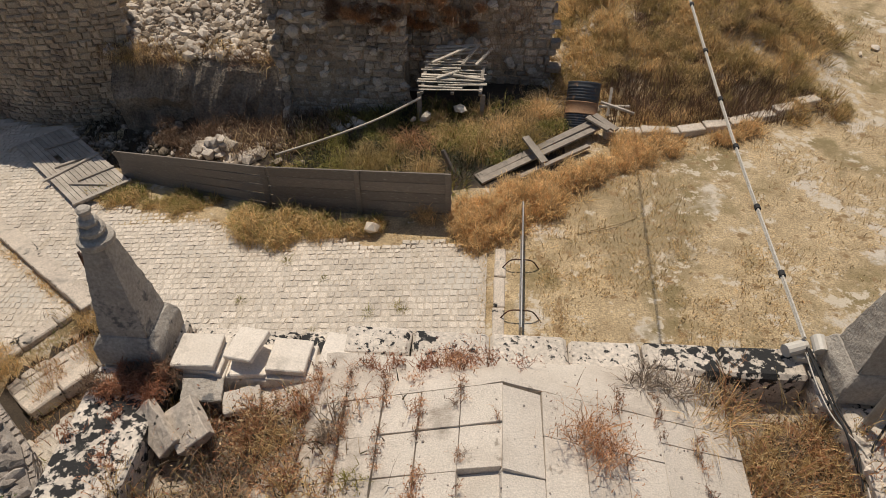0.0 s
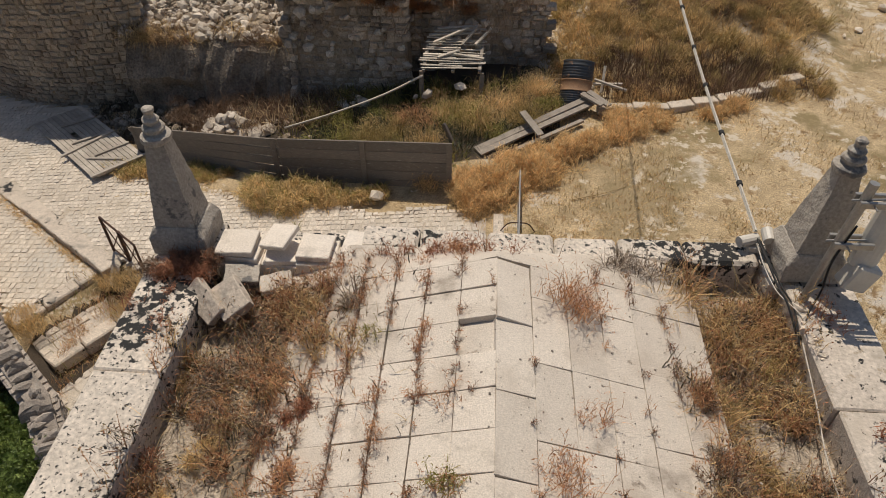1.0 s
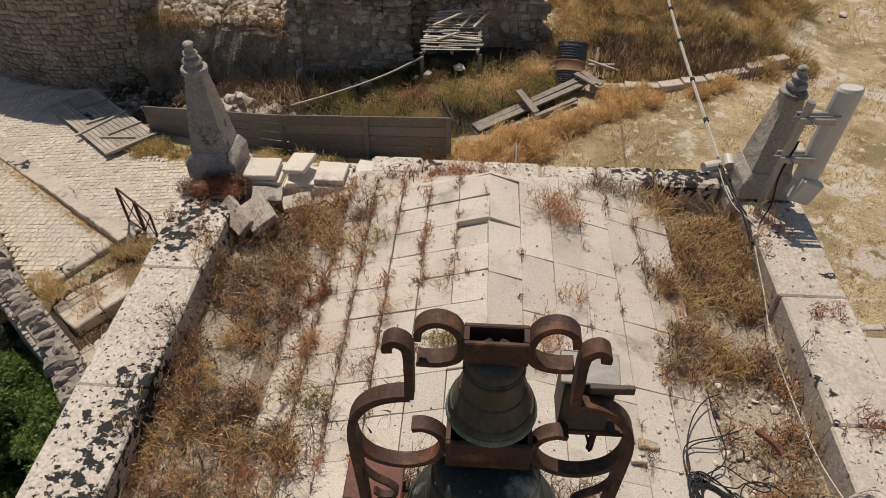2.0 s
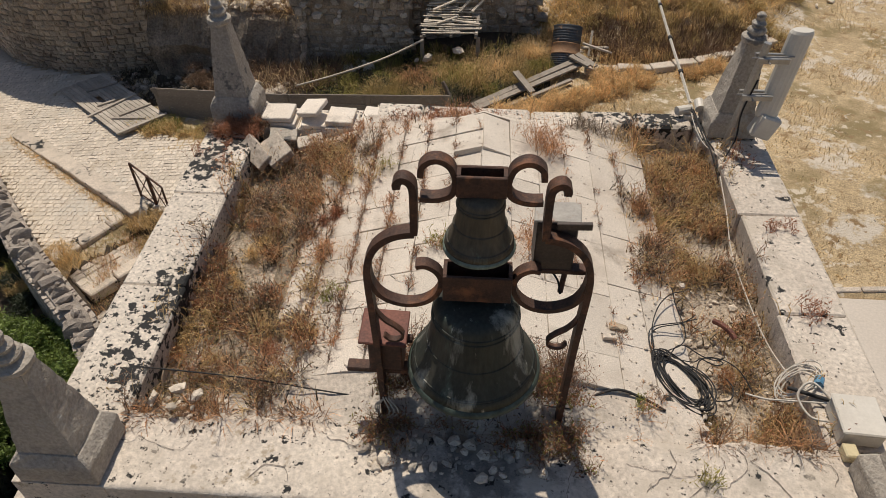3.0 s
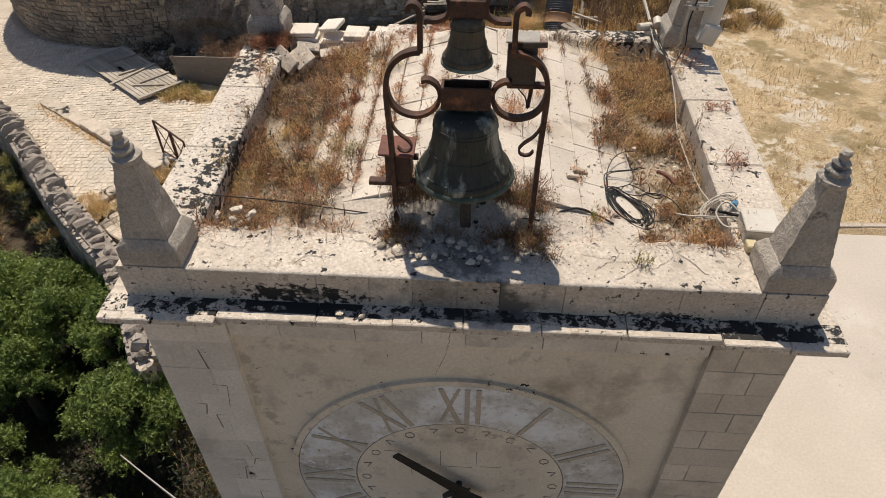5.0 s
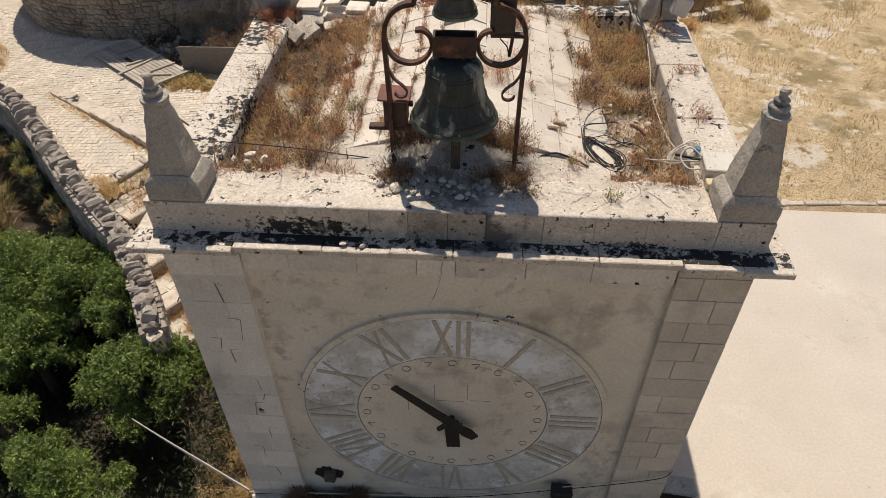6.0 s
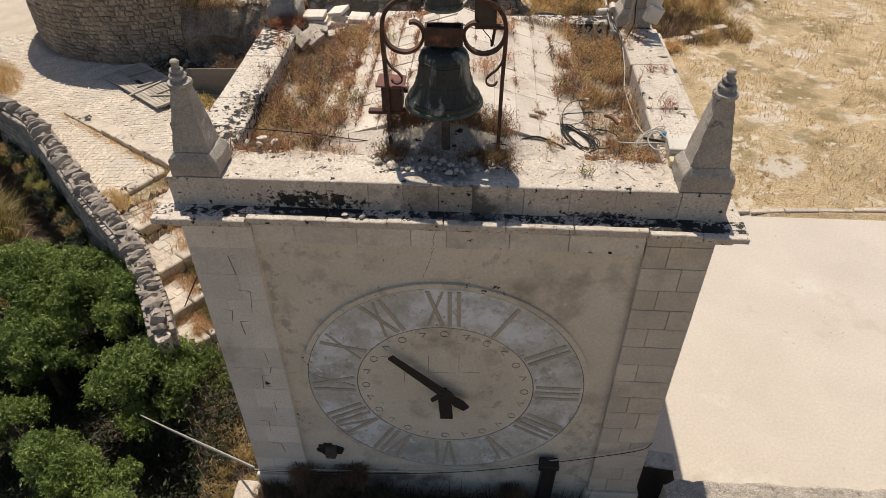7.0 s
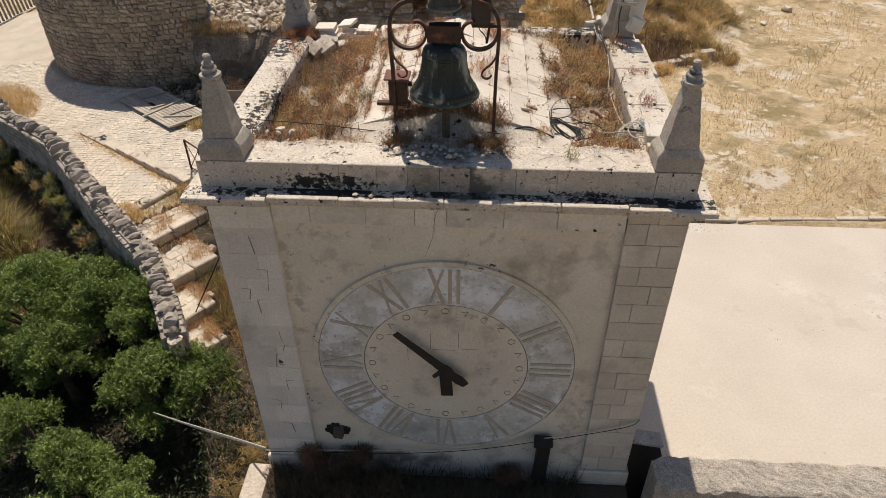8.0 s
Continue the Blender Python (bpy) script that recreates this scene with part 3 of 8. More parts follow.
# the rough wall along the yard's south edge, with a broken rounded end
bm = bmesh.new()
rows_ = []
nu, nv = 190, 11
for i in range(nu + 1):
    u = i / nu
    x = 2.37 + 12.4 * u ** 1.6
    end = smoothstep(0.0, 0.16, x - 2.37)
    y0 = -0.885 - 0.07 * (1 - end) + 0.02 * noise.noise(Vector((x * 5, 0, 1)))
    y1 = -1.30 + 0.05 * (1 - end) + 0.05 * noise.noise(Vector((x * 4, 3, 2))) + 0.025 * noise.noise(Vector((x * 13, 3, 2)))
    row = [(x, y0, -3.4), (x, y0, 0.6)]
    for k in range(nv):
        y = y0 + (y1 - y0) * k / (nv - 1)
        q = Vector((x, y, 0))
        edge = 0.03 if k in (0, nv - 1) else 0.0
        row.append((x, y, 1.10 - edge + 0.035 * noise.noise(q * 6) + 0.022 * noise.noise(q * 19) + 0.012 * noise.noise(q * 45)))
    row += [(x, y1 - 0.02, 0.6), (x, y1 - 0.02, -3.4)]
    rows_.append([bm.verts.new(p) for p in row])
for a, b in zip(rows_, rows_[1:]):
    for k in range(len(a) - 1):
        bm.faces.new((a[k], a[k + 1], b[k + 1], b[k]))
bm.faces.new(rows_[0][::-1])
bmesh.ops.recalc_face_normals(bm, faces=bm.faces)
yw = part("yard_wall", bm, M_ROUGHWALL, None)
tagged(yw, "low yard wall with a rough crumbling mortar top", "wall", "", "structure")

# steps down along the parapet wall
stairs = thing("stairs", (-6.1, 6.1, -0.62), "worn pale stone steps with weeds in the joints", "stairs", "", "structure")
STEPS = [(-0.13, -0.85, 0.62, -0.62), (0.86, -0.80, 0.52, -0.86), (1.95, -1.15, 0.0, -1.10), (2.80, -1.45, -0.75, -1.34), (3.50, -1.70, -1.05, -1.56)]
along = Vector((-STAIR_N.y, STAIR_N.x))
ang = math.atan2(along.y, along.x)
TREAD = stone_variants("tread_stone", M_COBBLE, 6, 58, 0.08, 0.06)
for i, (s, w0, w1, z) in enumerate(STEPS):
    r = random.Random(40 + i)
    # nosing stones along each edge
    w = w0
    while w < w1 - 0.1:
        L = min(r.uniform(0.42, 0.62), w1 - w)
        c = STAIR_O + STAIR_N * (s - 0.12) + along * (w + L / 2)
        rot = Euler((r.uniform(-.02, .02), r.uniform(-.02, .02), ang + r.uniform(-.04, .04))).to_matrix()
        zt = street(c.x, c.y) + 0.012 if i == 0 else z
        part("nosing", block((c.x - L / 2 + 0.008, c.y - 0.13, z - 0.30), (c.x + L / 2 - 0.008, c.y + 0.13, zt + r.uniform(-.01, .015)), 0.022, rot, 0.012, r), M_LIME, stairs)
        w += L
    if i:
        s_prev = STEPS[i - 1][0]
        mid_s, mid_w, len_s, len_w = (s_prev + s - 0.25) / 2, (w0 + w1) / 2, s - 0.25 - s_prev, w1 - w0
        c = STAIR_O + STAIR_N * mid_s + along * mid_w
        part("tread", block((c.x - len_w / 2, c.y - len_s / 2, z - 0.35), (c.x + len_w / 2, c.y + len_s / 2, z - 0.02), 0.01, Euler((0, 0, ang)).to_matrix()), M_COBBLE, stairs)
        t = s_prev + 0.02
        while t < s - 0.3:
            d = r.uniform(0.13, 0.2)
            w = w0
            while w < w1 - 0.08:
                L = r.uniform(0.14, 0.26)
                c = STAIR_O + STAIR_N * (t + d / 2) + along * (w + L / 2)
                if r.random() < 0.94:
                    under("tread_stone", r.choice(TREAD), stairs, pose(c.x, c.y, z - 0.06 + r.uniform(-0.012, 0.012), r.uniform(-3, 3), r.uniform(-3, 3), math.degrees(ang) + r.uniform(-5, 5)) @ Matrix.Diagonal((L - 0.012, d - 0.012, 0.052, 1)))
                w += L
            t += d

# ---------------------------------------------------------------- stone walls


def rubble_face(root, place, width, height, seed, heap, near, course=(0.11, 0.19), stone=(0.14, 0.36), deep=0.14, stones=None):
    """Courses of uneven stones. place(u, v) gives a pose whose z axis points out of the wall; near(u, v) picks the pieces of their own."""
    rng = random.Random(seed)
    stones = stones or STONES
    v = 0.0
    while v < height:
        h = rng.uniform(*course)
        u = rng.uniform(-0.2, 0)
        while u < width:
            w = rng.uniform(*stone)
            m = place(u + w / 2, v + h / 2)
            if rng.random() < 0.015:
                u += w
                continue
            m = m @ pose(0, rng.uniform(-0.018, 0.018), -deep + 0.026 + rng.uniform(-0.014, 0.016), rng.uniform(-4, 4), rng.uniform(-4, 4), rng.uniform(-6, 6))
            if near(u, v):
                ob = under("stone", rng.choice(stones), root, m @ Matrix.Diagonal((w - 0.008, h * rng.uniform(0.80, 1.10), deep, 1)))
            else:
                heap.add(m, w - 0.008, h * rng.uniform(0.80, 1.10), deep, 0.17, 0.11)
            u += w
        v += h


STONES = stone_variants("stone", M_RUBBLE, 18, 3, 0.17, 0.10)
TSTONES = stone_variants("stone", M_TERRACE, 18, 4, 0.20, 0.13)
A0, A1 = radians(180), radians(281)
bm = bmesh.new()
inner, outer = [], []
for i in range(49):
    a = A0 - radians(60) + (A1 - A0 + radians(60)) * i / 48
    for lst, r in ((outer, TOWER_R - 0.025), (inner, TOWER_R - 0.9)):
        lst.append([bm.verts.new((TOWER_C.x + r * math.cos(a), TOWER_C.y + r * math.sin(a), z)) for z in (-1.9, 3.36)])
for i in range(48):
    bm.faces.new((outer[i][0], outer[i + 1][0], outer[i + 1][1], outer[i][1]))
    bm.faces.new((inner[i + 1][0], inner[i][0], inner[i][1], inner[i + 1][1]))
    bm.faces.new((outer[i][1], outer[i + 1][1], inner[i + 1][1], inner[i][1]))
for e, f in ((0, 0), (48, 1)):
    q = (inner[e][0], outer[e][0], outer[e][1], inner[e][1])
    bm.faces.new(q if f == 0 else q[::-1])
bastion = part("wall_round", bm, M_WALLMORTAR, None)
tagged(bastion, "curved ruined wall of brown rubble stone", "wall", "", "structure")


def on_bastion(u, v):
    a = A0 + u / TOWER_R
    p = TOWER_C + Vector((math.cos(a), math.sin(a))) * TOWER_R
    base = street(p.x, p.y) - 0.25
    out = Vector((math.cos(a), math.sin(a), 0))
    right = Vector((-math.sin(a), math.cos(a), 0))
    m = Matrix((right, Vector((0, 0, 1)), out)).transposed().to_4x4()
    m.translation = (p.x, p.y, base + v)
    return m


heap = Heap(11)
arc = (A1 - A0) * TOWER_R
rubble_face(bastion, on_bastion, arc, 4.6, 12, heap, lambda u, v: 5.6 < u < 9.6 and 0.2 < v < 1.6, (0.09, 0.17), (0.10, 0.29))
# broken end of the wall
heap2 = Heap(12)
for i in range(40):
    r = TOWER_R - 0.1 - heap2.rng.uniform(0, 0.8)
    p = TOWER_C + Vector((math.cos(A1), math.sin(A1))) * r
    heap2.rock((p.x + heap2.rng.uniform(-0.05, 0.12), p.y, -0.6 + 3.9 * i / 40), heap2.rng.uniform(0.1, 0.2))
heap.v += heap2.v
heap.f += [tuple(i + len(heap.v) - len(heap2.v) for i in f) for f in heap2.f]
heap.object("stones", M_RUBBLE, bastion)

# the terrace wall north of the ditch
bm = bmesh.new()
box(bm, (-3.75, 11.62, -0.6), (-1.42, 12.9, 2.45), 0.0)
box(bm, (-1.42, 12.32, -0.4), (1.3, 12.9, 2.6), 0.0)
terrace = part("wall_terrace", bm, M_WALLMORTAR, None)
tagged(terrace, "dark ruined terrace wall of rubble stone", "wall", "", "structure")


def on_terrace(u, v):
    m = Matrix((Vector((1, 0, 0)), Vector((0, 0, 1)), Vector((0, -1, 0)))).transposed().to_4x4()
    m.translation = (-3.75 + u, (11.6 if u < 2.33 else 12.3) + 0.03 * math.sin(u * 2.1), -0.35 + v)
    return m


heap = Heap(21)
rubble_face(terrace, on_terrace, 5.0, 2.9, 22, heap, lambda u, v: 0.2 < v < 1.9 and u < 4.3, (0.09, 0.20), (0.10, 0.32), 0.18, TSTONES)


def on_return(u, v):
    m = Matrix((Vector((0, -1, 0)), Vector((0, 0, 1)), Vector((-1, 0, 0)))).transposed().to_4x4()
    m.translation = (-3.76, 12.35 - u, -0.1 + v)
    return m


rubble_face(terrace, on_return, 0.75, 2.6, 23, heap, lambda u, v: False, (0.12, 0.22), (0.14, 0.36), 0.15)
heap.object("stones", M_TERRACE, terrace)
heap = Heap(24)
for _ in range(110):
    x, z = heap.rng.uniform(-3.7, 1.2), heap.rng.uniform(0.5, 2.4)
    heap.rock((x, (11.58 if x < -1.42 else 12.28) + heap.rng.uniform(-0.04, 0.02), z), heap.rng.uniform(0.05, 0.15))
heap.object("loose_stones", M_WHITEROCK, terrace, "stuff", "pale stones standing proud of the wall")

# plastered bank between the round wall and the terrace wall, and the sunlit rubble above it
bm = bmesh.new()
rng = random.Random(8)
cols = 46
grid = []
for i in range(cols + 1):
    x = -7.1 + 3.4 * i / cols
    col = []
    for y, z in ((11.30, -0.8), (11.36, -0.45), (11.44, -0.1), (11.5, 0.2), (11.58, 0.45), (11.75, 0.72), (12.0, 0.88), (12.45, 0.93)):
        col.append(bm.verts.new((x, y + 0.24 * noise.noise(Vector((x * 1.6, z * 2.2, 3))) + 0.12 * noise.noise(Vector((x * 5, z * 5, 7))) + 0.10 * smoothstep(0.25, -0.4, z), z + 0.10 * noise.noise(Vector((x * 2, y * 2, 9))))))
    grid.append(col)
for a, b in zip(grid, grid[1:]):
    for k in range(7):
        bm.faces.new((a[k], b[k], b[k + 1], a[k + 1]))
bank = part("bank", bm, M_BANK, None)
tagged(bank, "crumbling grey earth and mortar bank", "bank", "", "structure")
heap, brown = Heap(31), Heap(36)
for _ in range(6000):
    x, y = heap.rng.uniform(-7.3, -3.5), 11.85 + 4.4 * heap.rng.random() ** 1.2
    r = 0.02 + 0.15 * heap.rng.random() ** 7
    (heap if heap.rng.random() < 0.62 else brown).rock((x, y, 0.90 + 0.28 * (y - 12.0) + 0.02), r)
heap.object("rubble_slope", M_WHITEROCK, None, "stuff", "sunlit slope of broken pale rubble", "rubble")
brown.object("rubble_slope", M_RUBBLE, None, "stuff", "brown stones in the slope of rubble", "rubble")
bm = bmesh.new()
box(bm, (-7.2, 12.32, -0.5), (-3.6, 16.8, 0.86), 0)
for v in bm.verts:
    if v.co.z > 0 and v.co.y > 14:
        v.co.z = 2.24
fill = part("rubble_bed", bm, M_WHITEROCK, None)
tagged(fill, "bed of crushed pale stone under the rubble", "rubble", "", "structure")

# the parapet wall along the road, with upright cap stones
pw = thing("wall_parapet", (-7.5, 5.95, -0.6), "dark dry-stone parapet wall along the cobbled road", "wall", "", "structure")
TOPS = [-0.62, -0.35, -0.12, 0.02, 0.02, -0.36, -0.62, -0.80]
bm = bmesh.new()
left, right_ = [], []
for i, ((x, y), z) in enumerate(zip(WALL_LINE, TOPS)):
    a, b = WALL_LINE[max(i - 1, 0)], WALL_LINE[min(i + 1, len(WALL_LINE) - 1)]
    d = (Vector(b) - Vector(a)).normalized()
    nrm = Vector((-d.y, d.x)) * 0.14
    for lst, s in ((left, 1), (right_, -1)):
        lst.append([bm.verts.new((x + nrm.x * s, y + nrm.y * s, zz)) for zz in (-3.6, z - 0.1)])
for i in range(len(TOPS) - 1):
    bm.faces.new((left[i + 1][0], left[i][0], left[i][1], left[i + 1][1]))
    bm.faces.new((right_[i][0], right_[i + 1][0], right_[i + 1][1], right_[i][1]))
    bm.faces.new((left[i][1], right_[i][1], right_[i + 1][1], left[i + 1][1]))
bm.faces.new((left[-1][0], left[-1][1], right_[-1][1], right_[-1][0]))
part("core", bm, M_CAPSTONE, pw)
CAPS = [rocks_mesh("cap_stone", M_CAPSTONE, 900 + i) for i in range(9)] + stone_variants("cap_stone", M_CAPSTONE, 6, 9, 0.26, 0.14)
heap = Heap(33)
rng = random.Random(34)
for ((ax, ay), az), ((bx, by), bz) in zip(zip(WALL_LINE, TOPS), list(zip(WALL_LINE, TOPS))[1:]):
    a, b = Vector((ax, ay, az)), Vector((bx, by, bz))
    d = b - a
    yaw = math.degrees(math.atan2(d.y, d.x))
    u = 0.0
    while u < d.length:
        w = rng.choice((rng.uniform(0.05, 0.10), rng.uniform(0.08, 0.18)))
        p = a + d * ((u + w / 2) / d.length)
        k = rng.randrange(len(CAPS))
        half = 0.66 if k < 9 else 1.0
        m = pose(p.x + rng.uniform(-0.06, 0.06), p.y + rng.uniform(-0.06, 0.06), p.z - (0.07 if k < 9 else 0.15) + rng.uniform(-0.04, 0.03), rng.uniform(-14, 14), rng.uniform(-28, 6), yaw + rng.uniform(-20, 20))
        under("cap_stone", CAPS[k], pw, m @ Matrix.Diagonal((w * half * rng.uniform(0.9, 1.15), half * rng.uniform(0.18, 0.34), half * rng.uniform(0.12, 0.24), 1)))
        for side in (1, -1):
            for row in range(3 if side == 1 else 13):
                nrm = Vector((-d.y, d.x, 0)).normalized() * 0.17 * side
                q = p + nrm
                out = nrm.normalized()
                along3 = Vector((0, 0, 1)).cross(out)
                mm = Matrix((along3, Vector((0, 0, 1)), out)).transposed().to_4x4()
                mm.translation = (q.x, q.y, p.z - 0.22 - row * 0.14)
                heap.add(mm @ pose(0, 0, -0.05, rng.uniform(-6, 6), rng.uniform(-6, 6), rng.uniform(-6, 6)), rng.uniform(0.12, 0.22), 0.13, 0.09)
        u += w
heap.object("stones", M_CAPSTONE, pw)
# end post of the parapet wall, in pale stone
part("end_stone", worn(block((-4.70, 2.42, -1.9), (-4.48, 2.70, -0.98), 0.03, Euler((0, 0, 0.6)).to_matrix(), 0.03, rng), 4, 0.1, 0.05), M_LIME, pw)

# ---------------------------------------------------------------- the clock tower

X0, X1, Y0, Y1 = -1.765, 2.19, -0.80, 2.38     # outer faces
ZC, ZP = 4.21, 4.445                            # top of cornice, top of parapet
CX = 0.215                                      # middle of the front
tower = thing("clock_tower", (CX, 0.8, -3.3), "pale stone clock tower with a weedy vaulted roof", "tower", "", "structure")
bm = bmesh.new()
box(bm, (X0 + 0.05, Y0 + 0.05, -3.4), (X1 - 0.05, Y1 - 0.02, 4.12))
part("wall", bm, M_RENDER, tower, "warm lime render between the pilasters")

rng = random.Random(71)


def course_stones(parent, x0, x1, y_front, y_back, z0, z1, cuts, material, name="ashlar", joint=0.0015, bevel=0.004):
    """One course, cut into stones at the given fractions."""
    xs = [x0] + [x0 + (x1 - x0) * c for c in cuts] + [x1]
    for a, b in zip(xs, xs[1:]):
        part(name, block((a + joint, y_front + rng.uniform(-0.002, 0.002), z0 + joint), (b - joint, y_back, z1 - joint), bevel), material, parent)


for side, (xa, xb) in (("w", (X0, -1.235)), ("e", (1.70, X1))):
    pil = under("pilaster", None, tower)
    z, k = 0.66, 0
    while z < 3.86:
        h = min((0.285 if side == "w" else 0.222) + rng.uniform(-0.02, 0.02), 4.10 - z)
        cut = ([0.62] if k % 2 else [0.36]) if rng.random() < 0.85 else []
        course_stones(pil, xa, xb, Y0, Y0 + 0.3, z, z + h, cut, M_WALL if side == "w" else M_WALLE, "ashlar", *((0.0006, 0.0012) if side == "w" else (0.0018, 0.003)))
        z, k = z + h, k + 1
    if z < 4.09:
        course_stones(pil, xa, xb, Y0, Y0 + 0.3, z, 4.10, [0.5], M_WALL if side == "w" else M_WALLE)
    part("pilaster_base", block((xa - 0.03, Y0 - 0.035, 0.46), (xb + 0.03, Y0 + 0.3, 0.657), 0.012), M_WALLE, pil)
    part("pilaster_foot", block((xa - 0.03, Y0 - 0.02, -3.4), (xb + 0.03, Y0 + 0.3, 0.457), 0.012), M_WALLE, pil)

# ashlar of the two flanks and the back, course by course
for x0, x1, y0, y1, flank in ((X0, X0 + 0.2, Y0 + 0.303, Y1 - 0.2, True), (X1 - 0.2, X1, Y0 + 0.303, Y1 - 0.2, True), (X0, X1, Y1 - 0.197, Y1, False)):
    z, k = -0.6, 0
    while z < 4.09:
        h = min(0.47, 4.10 - z)
        n = 4
        for i in range(n):
            f0, f1 = i / n, (i + 1) / n
            if flank:
                lo, hi = (x0, y0 + (y1 - y0) * f0 + 0.0015, z + 0.0015), (x1, y0 + (y1 - y0) * f1 - 0.0015, z + h - 0.0015)
            else:
                lo, hi = (x0 + (x1 - x0) * f0 + 0.0015, y0, z + 0.0015), (x0 + (x1 - x0) * f1 - 0.0015, y1, z + h - 0.0015)
            part("ashlar", block(lo, hi, 0.004), M_WALL, tower)
        z += h

# frieze of stones under the cornice
frieze = under("frieze", None, tower)
course_stones(frieze, -1.232, 1.697, Y0 + 0.012, Y0 + 0.2, 3.86, 4.10, [0.11, 0.27, 0.41, 0.50, 0.66, 0.81], M_WALL)

# cornice: blocks stepping forward over the pilasters
corn = under("cornice", None, tower)
xs = [(-1.884, -1.57, -0.985), (-1.57, -1.20, -0.978), (-1.20, -0.62, -0.945), (-0.62, -0.18, -0.942), (-0.18, 0.22, -0.94), (0.22, 0.66, -0.943), (0.66, 1.14, -0.94), (1.14, 1.66, -0.943), (1.66, 2.02, -0.978), (2.02, 2.335, -0.985)]
for a, b, yf in xs:
    dz = rng.uniform(-0.006, 0.006)
    bm = block((a + 0.002, yf, 4.158), (b - 0.002, -0.5, ZC + dz), 0.006)
    for k, (out, lo, hi) in enumerate(((0.035, 4.132, 4.160), (0.075, 4.085, 4.134))):
        box(bm, (a + 0.002 if a > -1.8 else a + out, yf + out, lo), (b - 0.002 if b < 2.3 else b - out, -0.5, hi), 0.006)
    worn(bm, a, 0.07, 0.004)
    part("cornice_block", bm, M_COPES, corn)
    part("ledge_slab", block((a + 0.002, yf + 0.052 + rng.uniform(-0.008, 0.008), ZC + dz - 0.02), (b - 0.002, -0.79, ZC + dz + 0.003), 0.002), M_CORN, corn, "ledge black with lichen, bell shade painted in")
for xa, xb in ((-1.884, -1.5), (1.95, 2.335)):
    for i in range(5):
        y0 = -0.498 + i * 0.6
        part("cornice_block", block((xa, y0, 4.10), (xb, min(y0 + 0.597, 2.5), ZC + rng.uniform(-0.006, 0.006)), 0.01), M_COPES, corn)

# parapet: single blocks with open joints
par = under("parapet", None, tower)
cuts = [-1.765, -1.36, -0.98, -0.62, -0.32, -0.075, 0.18, 0.42, 0.78, 1.10, 1.42, 1.72, 1.86, 2.19]
for i, (a, b) in enumerate(zip(cuts, cuts[1:])):
    yb = -0.44 + rng.uniform(-0.05, 0.05)
    # Blocks below the bell take the plaster with stain and bell shadow painted in.
    part("parapet_block", block((a + 0.001, Y0 + rng.uniform(-0.004, 0.004), 4.06), (b - 0.001, yb, ZP + rng.uniform(-0.001, 0.001)), 0.0018, None, 0.0006, rng), M_STAINSHADE if -0.1 < a < 0.3 else M_COPES, par)
for xa, xb, ya, yb, n in ((-1.765, -1.41, -0.43, 2.02, 3), (1.80, 2.15, -0.43, 2.02, 3)):
    for i in range(n):
        y0, y1 = ya + (yb - ya) * i / n, ya + (yb - ya) * (i + 1) / n
        part("parapet_block", block((xa + rng.uniform(-.012, .012), y0 + 0.0005, 4.06), (xb + rng.uniform(-.015, .015), y1 - 0.0005, ZP + rng.uniform(-0.002, 0.002)), 0.010, None, 0.002, rng), M_COPE if xa < 0 else M_COPES, par)
ncuts = [-1.765, -1.42, -1.15, -0.85, -0.60, -0.25, 0.15, 0.55, 0.92, 1.30, 1.72, 2.15]
for a, b in zip(ncuts, ncuts[1:]):
    top = 4.36 if b < -0.5 and a > -1.5 else 4.435
    yf = 2.02 if (a < -1.5 or b > 2.1) else 2.17
    part("parapet_block", block((a + 0.003, yf, 4.06), (b - 0.003, 2.37 + rng.uniform(-0.015, 0.015), top + rng.uniform(-0.015, 0.015)), 0.02, None, 0.006, rng), M_COPE, par)

# plaster skin over the top of the front parapet, ragged at its inner edge
bm = bmesh.new()
rows_ = []
for i in range(121):
    x = -1.366 + 3.19 * i / 120
    back = -0.43 + 0.05 * noise.noise(Vector((x * 3.1, 0, 5))) + 0.03 * noise.noise(Vector((x * 11, 0, 5)))
    front = Y0 - 0.004 + 0.008 * noise.noise(Vector((x * 9, 4, 0))) + 0.006 * noise.noise(Vector((x * 30, 4, 0)))
    row = [bm.verts.new((x, front + 0.003, ZP - 0.008))]
    for k in range(15):
        y = front + (back - front) * k / 14
        row.append(bm.verts.new((x, y, ZP + 0.0035 + 0.003 * noise.noise(Vector((x * 6, y * 6, 0))) + 0.0022 * noise.noise(Vector((x * 25, y * 25, 0))) - (0.003 if k == 0 else 0))))
    row.append(bm.verts.new((x, back + 0.002, ZP - 0.02)))
    rows_.append(row)
for a, b in zip(rows_, rows_[1:]):
    for k in range(16):
        bm.faces.new((a[k], b[k], b[k + 1], a[k + 1]))
part("plaster_skin", bm, M_COPES, par, smooth=True)

# gutter floor and vault of slabs
bm = bmesh.new()
box(bm, (-1.45, -0.5, 4.05), (1.85, 2.2, 4.235))
part("gutter_bed", bm, M_SOIL, tower)


def vault(x):
    return 4.70 - 0.30 * min(abs(x - 0.20), 1.6)


def apron(x, y):
    """The roof's height: the vault, falling to the north parapet beyond its last joint."""
    t = max(0.0, min(1.0, (y - 1.865) / 0.30))
    return vault(x) + (min(vault(x), 4.455) - vault(x)) * t ** 1.15


slabs = under("roof", None, tower)
colx = [0.20 + 0.178 * i for i in range(-6, 7)]
colx[-1] = 1.30
